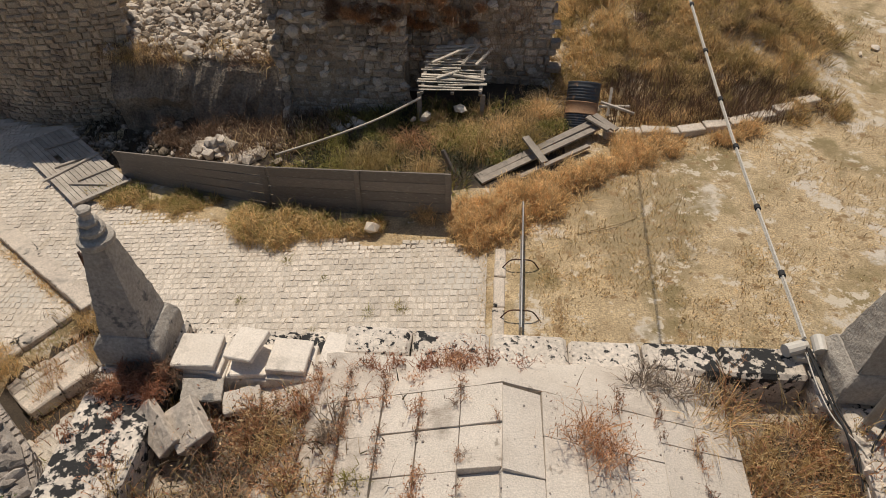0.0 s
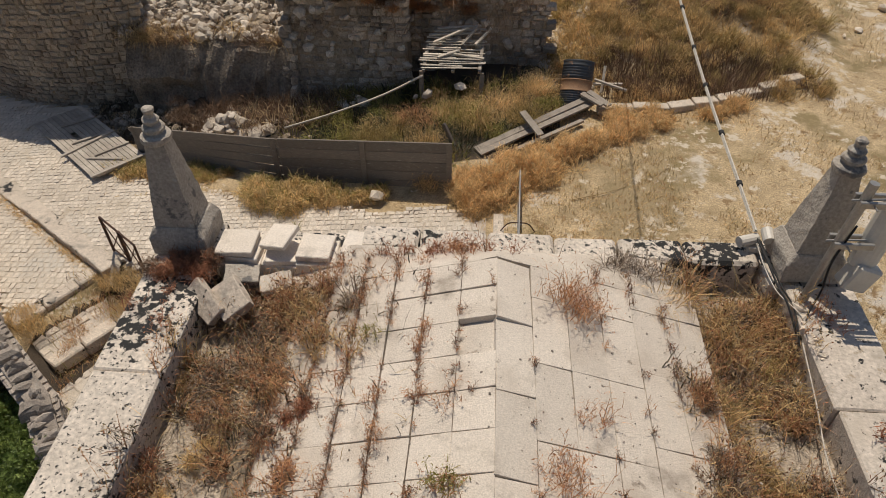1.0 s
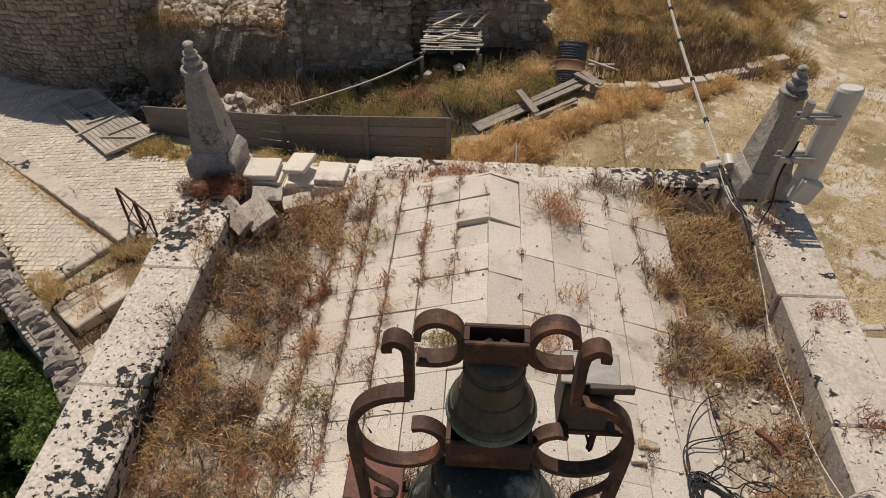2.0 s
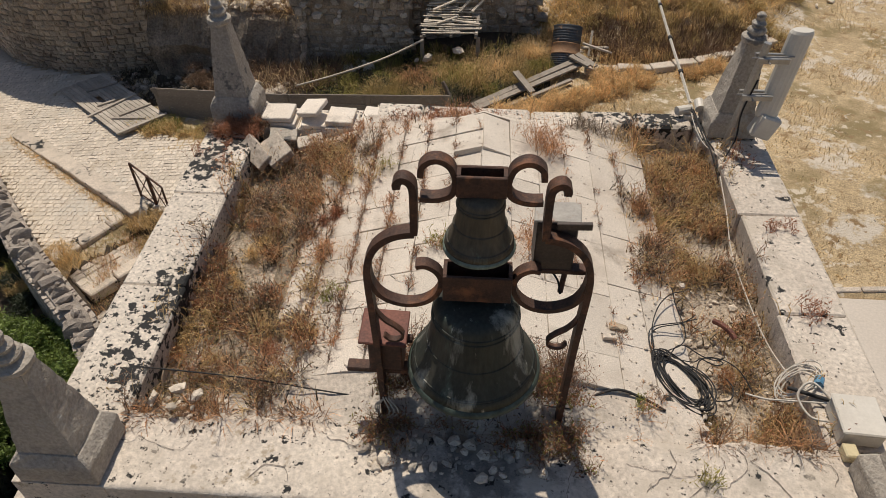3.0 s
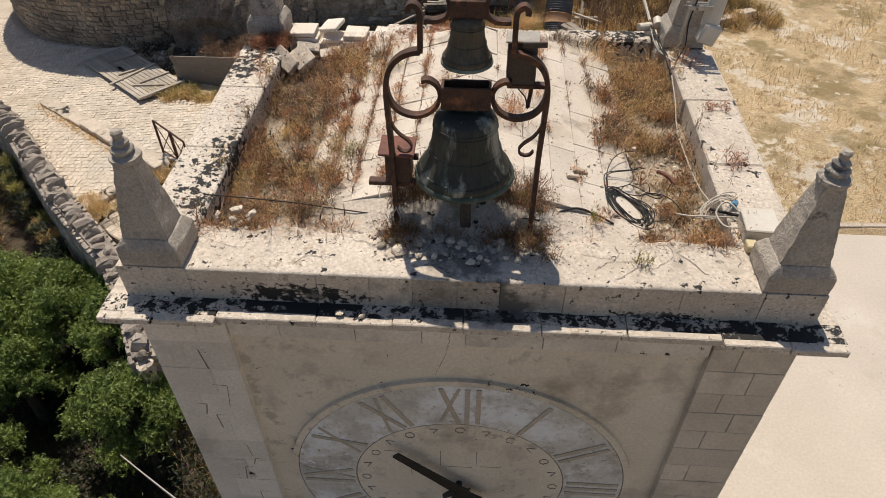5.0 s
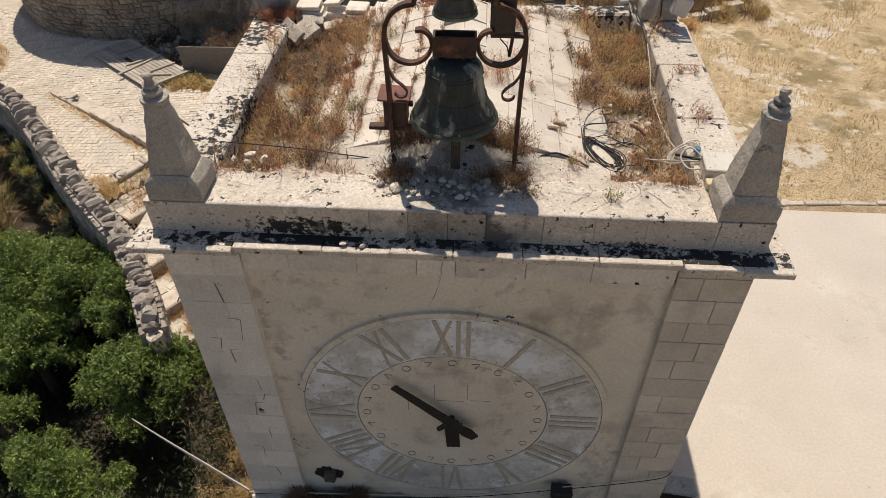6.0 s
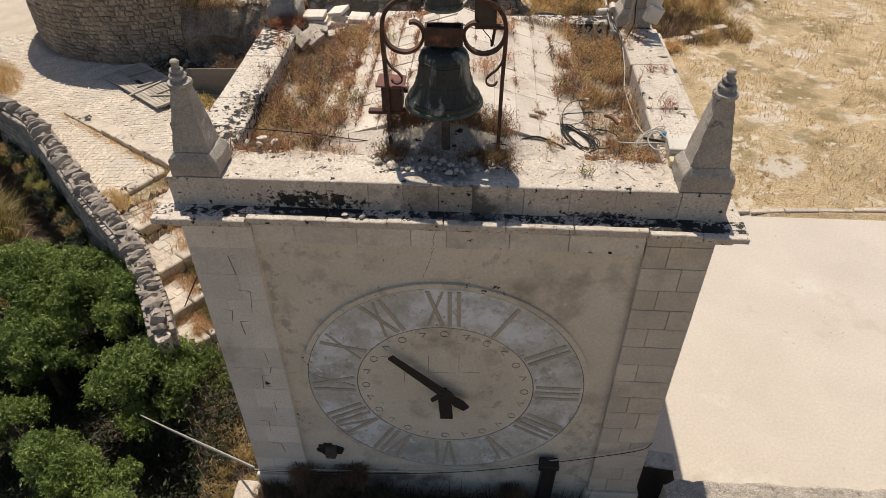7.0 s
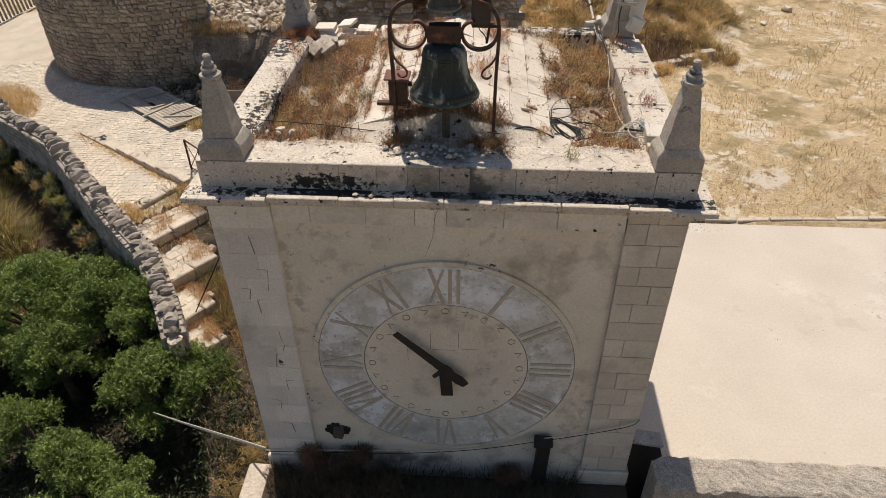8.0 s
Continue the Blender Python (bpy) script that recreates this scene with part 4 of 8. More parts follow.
# lifted, tilted and sunken slabs by (column, row): lift, tilt along the column, roll
ODD = {(5, 9): (0.004, -0.055, 0.0), (5, 8): (0.004, -0.045, 0.0), (5, 7): (-0.030, 0.0, 0.0), (5, 4): (0.004, -0.050, 0.03), (5, 3): (0.004, -0.030, 0.0), (5, 6): (0.002, -0.035, 0.0), (4, 9): (0.004, -0.040, 0.0), (4, 6): (0.003, -0.040, 0.0), (4, 4): (0.002, -0.03, 0.0),
       (6, 4): (0.006, -0.034, 0.07), (6, 2): (0.003, -0.022, 0.03), (6, 3): (0.0, -0.008, 0.0), (7, 3): (0.002, -0.012, 0.0), (3, 9): (0.002, -0.03, 0.0), (3, 7): (0.002, -0.035, 0.0), (2, 5): (0.001, -0.035, 0.0), (8, 3): (0.002, -0.010, 0.0)}
for ci, (a, b) in enumerate(zip(colx, colx[1:])):
    xm = (a + b) / 2
    slope = math.atan2(vault(b) - vault(a), b - a)
    if xm < 0.2:
        y, long = 1.66 - 0.205 * 9, 0.205
    else:
        y, long = (1.85 if xm < 0.38 else 1.64 if xm < 0.91 else 1.74) - 0.41 * 5, 0.41
    row = 0
    gap = 0.0055 if xm < -0.15 else 0.0022
    while y < 1.84:
        L = min(long, 1.865 - y)
        y0 = max(y, -0.20)
        if y + L - y0 > 0.05:
            lift, tilt, roll = ODD.get((ci, row), (rng.uniform(-0.002, 0.002), rng.uniform(-0.018, 0.010) if xm < 0.2 else rng.uniform(-0.006, 0.002), 0.0))
            rot = Euler((tilt, -slope + roll, rng.uniform(-0.014, 0.014))).to_matrix()
            w = (b - a) / math.cos(slope)
            drop = rot @ Vector((0, 0, 0.03))
            zc = vault(xm) + lift + 0.03 - drop.z
            xs0, ys0 = xm - drop.x, -drop.y
            bm = block((xs0 - w / 2 + (gap if abs(a - 0.2) > 0.01 else 0.001) * rng.uniform(0.3, 1.2), ys0 + y0 + 0.0008 + rng.uniform(0, 0.002), zc - 0.06), (xs0 + w / 2 - (gap if abs(b - 0.2) > 0.01 else 0.001) * rng.uniform(0.3, 1.2), ys0 + y + L - 0.0008, zc), 0.0014, rot, 0.0016, rng)
            part("slab", bm, M_SLAB, slabs)
        y, row = y + L, row + 1
bm = bmesh.new()
v = [(x, z) for x, z in ((-1.0, 4.22), (1.28, 4.22), (1.28, vault(1.28) - 0.06), (0.2, vault(0.2) - 0.06), (-1.0, vault(-1.0) - 0.06))]
a = [bm.verts.new((x, -0.20, z)) for x, z in v]
b = [bm.verts.new((x, 1.87, z)) for x, z in v]
bm.faces.new(a), bm.faces.new(b[::-1])
for i in range(5):
    bm.faces.new((a[i], b[i], b[(i + 1) % 5], a[(i + 1) % 5]))
bmesh.ops.recalc_face_normals(bm, faces=bm.faces)
part("vault_core", bm, M_MORTAR, tower)

bm = bmesh.new()
rows_ = []
for j in range(13):
    y = 1.868 + 0.325 * j / 12
    row = []
    for i in range(77):
        x = -1.0 + 2.28 * i / 76
        q = Vector((x * 7, y * 7, 3))
        row.append(bm.verts.new((x, y, apron(x, y) + 0.003 + 0.006 * noise.noise(q) + 0.003 * noise.noise(q * 3.3) - (0.05 if j == 12 else 0) - (0.006 if j == 0 else 0))))
    rows_.append(row)
for a, b in zip(rows_, rows_[1:]):
    for i in range(76):
        bm.faces.new((a[i], a[i + 1], b[i + 1], b[i]))
bmesh.ops.extrude_face_region(bm, geom=list(bm.faces))
for row in rows_:
    for v in row:
        v.co.z -= 0.16
bmesh.ops.recalc_face_normals(bm, faces=bm.faces)
part("north_apron", bm, M_SLAB, tower, smooth=False)

# worn mortar ramp from the front parapet up to the first slabs
bm = bmesh.new()
rr = random.Random(33)
rows_ = []
for j, t in enumerate((0.0, 0.25, 0.5, 0.75, 1.0)):
    row = []
    for i in range(31):
        x = -1.0 + 2.28 * i / 30
        top = vault(x) + 0.001
        z = 4.438 + (top - 4.438) * t ** 1.3 if top > 4.438 else 4.438 + (top - 4.438) * t
        row.append(bm.verts.new((x, -0.47 + 0.345 * t, z + rr.uniform(-0.006, 0.006) * (0 < j < 4))))
    rows_.append(row)
for a, b in zip(rows_, rows_[1:]):
    for i in range(30):
        bm.faces.new((a[i], a[i + 1], b[i + 1], b[i]))
part("mortar_ramp", bm, M_COPES, tower, smooth=True)


# ---------------------------------------------------------------- the dial

DZ, DY = 2.182, Y0 + 0.03
dial = thing("clock_dial", (CX, DY, DZ), "faded painted clock dial with roman numerals on the tower wall", "clock")


def ring(r0, r1, y0, y1, steps=96):
    """A flat ring on the wall, standing from y0 out to y1."""
    bm = bmesh.new()
    R = []
    for i in range(steps):
        a = 2 * math.pi * i / steps
        c, s = math.cos(a), math.sin(a)
        R.append([bm.verts.new((CX + r * c, y, DZ + r * s)) for r, y in ((r0, y0), (r0, y1), (r1, y1), (r1, y0))])
    for a, b in zip(R, R[1:] + R[:1]):
        for k in range(3):
            bm.faces.new((a[k], a[k + 1], b[k + 1], b[k]))
    bmesh.ops.recalc_face_normals(bm, faces=bm.faces)
    return bm


part("face", ring(0.0005, 0.795, DY + 0.02, DY - 0.004), M_RENDER, dial, "plain sandy centre of the dial")
chapter = part("chapter_ring", ring(0.805, 1.245, DY + 0.02, DY - 0.006), M_DIAL, dial, "worn whitewashed ring of the dial")
part("inner_groove", ring(0.795, 0.805, DY + 0.02, DY - 0.0015), M_GROOVE, dial, "thin dark circle")
part("outer_groove", ring(1.245, 1.252, DY + 0.02, DY - 0.0012), M_GROOVE, dial, "thin dark circle")
part("outer_rim", ring(1.252, 1.300, DY + 0.02, DY - 0.010), M_RENDER, dial, "thin moulded rim")

NUM = ["XII", "I", "II", "III", "IIII", "V", "VI", "VII", "VIII", "IX", "X", "XI"]


def stroke(bm, p, q, w, a, proud=0.013):
    """A raised bar between two points of a numeral (across, outward), turned to its hour."""
    P, Q = Vector(p), Vector(q)
    d = (Q - P).normalized()
    n = Vector((-d.y, d.x)) * w / 2
    r0 = 1.02
    ring_ = []
    for c in (P - n, P + n, Q + n, Q - n):
        ox, oz = c.x, r0 + c.y
        x = ox * math.cos(a) + oz * math.sin(a)
        z = -ox * math.sin(a) + oz * math.cos(a)
        ring_.append((CX + x, DZ + z))
    f = [bm.verts.new((x, DY - proud, z)) for x, z in ring_]
    g = [bm.verts.new((x, DY, z)) for x, z in ring_]
    bm.faces.new(f[::-1])
    for i in range(4):
        bm.faces.new((f[i], f[(i + 1) % 4], g[(i + 1) % 4], g[i]))


for hour, text in enumerate(NUM):
    a = 2 * math.pi * hour / 12
    H, w = 0.198, 0.034
    adv = {"I": 0.075, "V": 0.165, "X": 0.165}
    total = sum(adv[c] for c in text)
    x = -total / 2
    bm = bmesh.new()
    for c in text:
        m = x + adv[c] / 2
        if c == "I":
            stroke(bm, (m, -H), (m, H), w, a)
        elif c == "V":
            stroke(bm, (m - 0.062, H), (m, -H), w, a), stroke(bm, (m + 0.062, H), (m + 0.004, -H), w * 0.7, a, 0.0105)
        else:
            stroke(bm, (m - 0.062, H), (m + 0.062, -H), w, a), stroke(bm, (m + 0.062, H), (m - 0.062, -H), w * 0.7, a, 0.0105)
        x += adv[c]
    bmesh.ops.recalc_face_normals(bm, faces=bm.faces)
    part("numeral", bm, M_NUM, chapter, "faded brown roman numeral " + text)

# small worn marks inside the inner circle: figures that can no longer be read
r = random.Random(17)
for i in range(24):
    a = 2 * math.pi * i / 24
    bm = bmesh.new()
    rr = 0.722
    c, s = CX + rr * math.sin(a), DZ + rr * math.cos(a)
    if i % 2 == 0:
        pts = [(c + 0.034 * math.cos(t), s + 0.034 * math.sin(t)) for t in [2.2 * math.pi * k / 12 * (0.80 + 0.2 * r.random()) for k in range(12)]]
    else:
        e = r.choice((-1, 1))
        pts = [(c - 0.032 * e, s + 0.022), (c + 0.028 * e, s + 0.026), (c - 0.004 * e, s - 0.030)]
    sweep(bm, pts, r.uniform(0.003, 0.007), 0.010, DY - 0.003)
    part("mark", bm, M_GROOVE, dial)

# fine joints that show through the dial's plaster
for x, z, w, h in ((-0.15, 2.32, 0.005, 0.16), (0.073, 2.51, 0.005, 0.21), (0.341, 2.53, 0.005, 0.20), (0.20, 2.40, 0.22, 0.004), (-0.28, 2.58, 0.14, 0.004), (0.45, 2.42, 0.16, 0.004)):
    part("joint", block((x - w / 2, DY - 0.0055, z - h / 2), (x + w / 2, DY, z + h / 2), 0.0005), M_GROOVE, dial)

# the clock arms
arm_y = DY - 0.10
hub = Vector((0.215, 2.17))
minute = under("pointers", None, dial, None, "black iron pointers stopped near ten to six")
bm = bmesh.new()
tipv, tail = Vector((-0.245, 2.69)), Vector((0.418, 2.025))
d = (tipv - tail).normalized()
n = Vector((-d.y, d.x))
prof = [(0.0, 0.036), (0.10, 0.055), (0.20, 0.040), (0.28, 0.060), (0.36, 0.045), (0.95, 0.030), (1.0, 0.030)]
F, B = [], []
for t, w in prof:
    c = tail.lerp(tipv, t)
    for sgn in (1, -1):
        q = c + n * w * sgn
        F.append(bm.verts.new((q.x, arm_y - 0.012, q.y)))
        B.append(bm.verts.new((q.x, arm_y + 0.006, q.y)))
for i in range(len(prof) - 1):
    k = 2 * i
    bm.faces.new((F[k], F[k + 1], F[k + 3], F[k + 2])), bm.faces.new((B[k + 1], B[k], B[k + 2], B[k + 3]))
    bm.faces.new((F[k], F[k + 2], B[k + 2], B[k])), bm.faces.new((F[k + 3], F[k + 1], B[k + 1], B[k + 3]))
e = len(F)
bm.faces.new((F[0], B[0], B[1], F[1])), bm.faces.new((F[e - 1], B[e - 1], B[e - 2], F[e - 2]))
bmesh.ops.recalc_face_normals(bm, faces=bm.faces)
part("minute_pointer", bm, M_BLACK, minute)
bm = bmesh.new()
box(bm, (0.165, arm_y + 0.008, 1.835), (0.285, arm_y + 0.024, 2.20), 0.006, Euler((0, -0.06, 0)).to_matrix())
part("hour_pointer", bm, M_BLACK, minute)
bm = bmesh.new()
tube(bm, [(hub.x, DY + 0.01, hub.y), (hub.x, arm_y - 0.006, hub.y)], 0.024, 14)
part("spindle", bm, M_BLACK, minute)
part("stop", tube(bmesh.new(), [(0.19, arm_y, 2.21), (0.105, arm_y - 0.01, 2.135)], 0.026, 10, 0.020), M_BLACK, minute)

# ---------------------------------------------------------------- pinnacles


def pinnacle(x, y, z0, hx, hy, height, seed):
    root = thing("obelisk", (x, y, z0), "weathered grey stone obelisk on the parapet corner", "obelisk", "corner obelisks")
    bm = oblong(bmesh.new(), (x, y, z0), [(hx, hy, 0), (hx, hy, 0.115), (hx * 0.97, hy * 0.97, 0.13), (hx * 0.80, hy * 0.82, 0.175), (hx * 0.76, hy * 0.78, 0.182)])
    bmesh.ops.bevel(bm, geom=list(bm.edges), offset=0.006, segments=1, affect="EDGES")
    part("plinth", worn(bm, seed, 0.08, 0.006), M_OBEL, root)
    bm = bmesh.new()
    top = height * 0.775
    oblong(bm, (x, y, z0), [(hx * 0.74 + (0.054 - hx * 0.74) * t, hy * 0.76 + (0.054 - hy * 0.76) * t, 0.183 + (top - 0.183) * t) for t in (0, 0.2, 0.4, 0.6, 0.8, 1)])
    bmesh.ops.bevel(bm, geom=[e for e in bm.edges if abs(e.verts[0].co.z - e.verts[1].co.z) > 0.05], offset=0.007, segments=2, affect="EDGES")
    part("shaft", worn(bm, seed + 5, 0.05, 0.005), M_OBEL, root)
    bm = bmesh.new()
    k = (height - top) / 0.19
    prof = [(0.054, -0.012), (0.060, 0.0), (0.078, 0.006), (0.082, 0.018), (0.080, 0.036), (0.060, 0.046), (0.046, 0.052), (0.046, 0.060), (0.058, 0.066), (0.060, 0.080), (0.052, 0.092), (0.036, 0.098),
            (0.034, 0.106), (0.044, 0.112), (0.045, 0.124), (0.034, 0.134), (0.024, 0.140), (0.023, 0.158), (0.030, 0.166), (0.030, 0.180), (0.020, 0.190)]
    lathe(bm, [(r, top + z * k) for r, z in prof], (x, y, z0), 22)
    for v in bm.verts:
        v.co += Vector((noise.noise(v.co * 26), noise.noise(v.co * 26 + Vector((5, 0, seed))), noise.noise(v.co * 26 + Vector((0, 9, 0))))) * 0.006
    part("finial", bm, M_OBEL, root)
    return root


for x, y, z, hx, hy, h, sd in ((-1.546, -0.655, ZP + 0.004, 0.176, 0.142, 0.82, 1), (2.008, -0.655, ZP + 0.004, 0.176, 0.142, 0.84, 2), (-1.60, 2.17, 4.45, 0.160, 0.150, 0.89, 3), (1.935, 2.18, 4.45, 0.165, 0.155, 0.85, 4)):
    pinnacle(x, y, z, hx, hy, h, sd)

# ---------------------------------------------------------------- bells

BX, BY = 0.195, -0.36


def mirrored(pts):
    return [(2 * BX - x, z) for x, z in pts]


frame_root = thing("iron_belfry", (BX, BY, 4.43), "rusted wrought-iron bell frame with scrolled bars", "belfry")
UPPER = [(-0.005, 5.838), (-0.002, 5.872), (0.022, 5.898), (0.055, 5.904), (0.088, 5.885), (0.104, 5.85), (0.108, 5.81), (0.098, 5.772), (0.065, 5.752), (0.03, 5.746), (-0.01, 5.748)]
HOOK = [(-0.085, 5.785), (-0.086, 5.806), (-0.068, 5.822), (-0.045, 5.812), (-0.033, 5.785), (-0.032, 5.70), (-0.034, 5.585)]
ARCH = [(-0.034, 5.588), (-0.075, 5.582), (-0.125, 5.562), (-0.172, 5.52), (-0.202, 5.46), (-0.214, 5.39), (-0.215, 5.30), (-0.210, 5.15), (-0.205, 4.95), (-0.200, 4.40)]
SCROLL = [(-0.212, 5.40), (-0.203, 5.33), (-0.175, 5.272), (-0.13, 5.238), (-0.07, 5.224), (-0.01, 5.238), (0.035, 5.275), (0.058, 5.325), (0.058, 5.375), (0.038, 5.412), (0.002, 5.433), (-0.032, 5.428)]
SMALL = [(-0.208, 5.22), (-0.195, 5.16), (-0.165, 5.11), (-0.125, 5.075), (-0.098, 5.04), (-0.10, 5.008), (-0.125, 4.992), (-0.155, 4.998), (-0.172, 5.02)]
for name, pts, th, dp in (("upper_scroll", UPPER, 0.020, 0.048), ("hook_bar", HOOK, 0.026, 0.048), ("arch_post", ARCH, 0.026, 0.050), ("lower_scroll", SCROLL, 0.020, 0.046), ("brace_scroll", SMALL, 0.010, 0.026)):
    for q in (pts, mirrored(pts)):
        line = [(p.x, p.y) for p in smooth_line([(x, z) for x, z in q], 5)]
        bm = sweep(bmesh.new(), line, th, dp, BY)
        bmesh.ops.recalc_face_normals(bm, faces=bm.faces)
        part(name, bm, M_IRON, frame_root)


def channel(name, x0, x1, z0, z1, half):
    """An open iron trough between two side plates, which carries a bell's crown."""
    bm = bmesh.new()
    box(bm, (x0, BY - half, z0), (x1, BY - half + 0.014, z1), 0.003)
    box(bm, (x0, BY + half - 0.014, z0), (x1, BY + half, z1), 0.003)
    box(bm, (x0, BY - half + 0.014, z0), (x0 + 0.014, BY + half - 0.014, z1), 0.0)
    box(bm, (x1 - 0.014, BY - half + 0.014, z0), (x1, BY + half - 0.014, z1), 0.0)
    box(bm, (x0 + 0.014, BY - half + 0.014, z0), (x1 - 0.014, BY + half - 0.014, z0 + 0.014), 0.0)
    part(name, bm, M_IRON, frame_root)


channel("upper_beam", 0.112, 0.278, 5.772, 5.856, 0.036)
channel("lower_beam", 0.068, 0.322, 5.288, 5.414, 0.050)
for x in (-0.20, 0.59):
    part("post_foot", block((x - 0.05, BY - 0.05, 4.42), (x + 0.05, BY + 0.05, 4.452), 0.006), M_IRON, frame_root)


def bell(z_rim, radius, height, label, bronze=M_BRONZE, green=M_VERDIGRIS):
    root = thing("bell", (BX, BY, z_rim), label, "bell", "bells in the iron frame")
    prof = [(0.955, 0.075), (0.91, 0.14), (0.85, 0.21), (0.775, 0.30), (0.705, 0.42), (0.655, 0.56), (0.625, 0.70), (0.605, 0.82), (0.58, 0.90), (0.52, 0.95), (0.40, 0.985), (0.22, 1.0), (0.0001, 1.0)]
    bm = lathe(bmesh.new(), [(r * radius, z * height) for r, z in prof], (BX, BY, z_rim), 48)
    inner = lathe(bm, [(0.86 * radius, 0.02 * height), (0.72 * radius, 0.25 * height), (0.58 * radius, 0.6 * height), (0.5 * radius, 0.86 * height), (0.0001, 0.9 * height)], (BX, BY, z_rim), 48)
    shell = part("body", bm, bronze, root, smooth=True)
    lip = lathe(bmesh.new(), [(r * radius, z * height) for r, z in ((0.86, 0.02), (0.93, 0.0), (1.0, 0.015), (0.992, 0.045), (0.958, 0.078), (0.93, 0.082))], (BX, BY, z_rim), 48)
    part("lip", lip, green, root, "thick green-stained sounding lip", smooth=True)
    for r, z in ((0.895, 0.155), (0.88, 0.172), (0.695, 0.445), (0.612, 0.78), (0.602, 0.83)):
        bm = bmesh.new()
        rr = r * radius
        lathe(bm, [(rr, z * height - 0.004), (rr + 0.005, z * height), (rr, z * height + 0.004)], (BX, BY, z_rim), 48)
        part("moulding", bm, bronze, shell, smooth=True)
    bm = bmesh.new()
    box(bm, (BX - radius * 0.22, BY - 0.025, z_rim + height - 0.01), (BX + radius * 0.22, BY + 0.025, z_rim + height + 0.03), 0.010)
    for s in (-1, 1):
        tube(bm, smooth_line([(BX + s * radius * 0.30, BY, z_rim + height - 0.012), (BX + s * radius * 0.27, BY, z_rim + height + 0.03), (BX + s * radius * 0.10, BY, z_rim + height + 0.05)], 4), 0.011, 7)
    part("crown", bm, bronze, root)
    bm = bmesh.new()
    tube(bm, [(BX, BY, z_rim + 0.8 * height), (BX, BY, z_rim + 0.06 * height)], 0.012, 8)
    bmesh.ops.create_icosphere(bm, subdivisions=2, radius=radius * 0.14, matrix=Matrix.Translation((BX, BY, z_rim + 0.03 * height)))
    part("clapper", bm, M_BLACK, root)
    return root


bell(4.855, 0.278, 0.410, "large green-brown bronze bell")
bell(5.535, 0.130, 0.240, "small green-rimmed bronze bell above the large one", M_BRONZEPALE, M_VERDIPALE)

# hammer motor boxes
hb = thing("striker_box", (-0.17, -0.27, 4.43), "red rusted sheet-metal striker box beside the bell", "metal box")
part("body", block((-0.252, -0.35, 4.765), (-0.108, -0.20, 4.952), 0.006), M_RUSTDARK, hb, "dark brown rusted case")
part("lid", block((-0.285, -0.375, 4.957), (-0.085, -0.18, 4.972), 0.004, Euler((0.0, 0.05, 0)).to_matrix()), M_RUSTBOX, hb, "faded red lid")
part("bracket", block((-0.355, -0.345, 4.735), (-0.085, -0.29, 4.762), 0.004), M_IRON, hb)
part("stop", tube(bmesh.new(), [(-0.100, -0.28, 4.90), (-0.070, -0.28, 4.90)], 0.020, 10), M_IRON, hb, "round iron bolt head")
part("leg", block((-0.222, -0.30, 4.40), (-0.198, -0.27, 4.737), 0.003), M_IRON, hb)
hb = thing("striker_box", (0.47, -0.26, 5.39), "dark striker box with a grey lid on the bell frame", "metal box")
part("body", block((0.395, -0.331, 5.39), (0.540, -0.205, 5.622), 0.006), M_DARKBOX, hb)
part("lid", block((0.385, -0.334, 5.627), (0.548, -0.228, 5.638), 0.003, Euler((0.05, -0.04, -0.06)).to_matrix()), M_LID, hb, "dull grey sheet lid")
part("lip", block((0.460, -0.352, 5.612), (0.582, -0.336, 5.640), 0.002, Euler((0, -0.04, 0.0)).to_matrix()), M_DARKBOX, hb, "dark folded front edge of the lid")
part("bracket", block((0.400, -0.336, 5.38), (0.600, -0.290, 5.402), 0.003), M_IRON, hb)
part("lever", tube(bmesh.new(), [(0.535, -0.25, 5.375), (0.515, -0.30, 5.25)], 0.011, 8), M_IRON, hb)
part("lead", tube(bmesh.new(), smooth_line([(0.44, -0.22, 5.372), (0.46, -0.24, 5.33), (0.50, -0.28, 5.30), (0.515, -0.31, 5.25)], 4), 0.004, 5), M_CABLEB, hb, "thin black lead")

# stone block and rubble below the bell
part_rng = random.Random(3)
ped = part("timber_block", block((0.178, -0.39, 4.43), (0.236, -0.33, 4.86), 0.010, None, 0.006, part_rng), M_BARK, None)
tagged(ped, "dark weathered timber block under the large bell", "timber block")
ROCKS = [rocks_mesh("pebble", M_WHITEROCK, 100 + i) for i in range(7)]
GREYS = [rocks_mesh("pebble", M_OBEL, 130 + i) for i in range(5)]
for i in range(96):
    g = random.Random(500 + i)
    x, y = g.gauss(0.22, 0.20) if i % 3 else g.gauss(-0.16, 0.07), g.uniform(-0.68, -0.46)
    r = 0.012 + 0.036 * g.random() ** 2.0
    ob = under("pebble", g.choice(ROCKS if g.random() < 0.55 else GREYS), None, pose(x, y, ZP + r * 0.45, 0, 0, g.uniform(0, 360)) @ Matrix.Diagonal((r, r * g.uniform(0.7, 1.1), r * 0.75, 1)))
    tagged(ob, "small pale loose stone on the parapet", "stone", "loose stones by the bell")
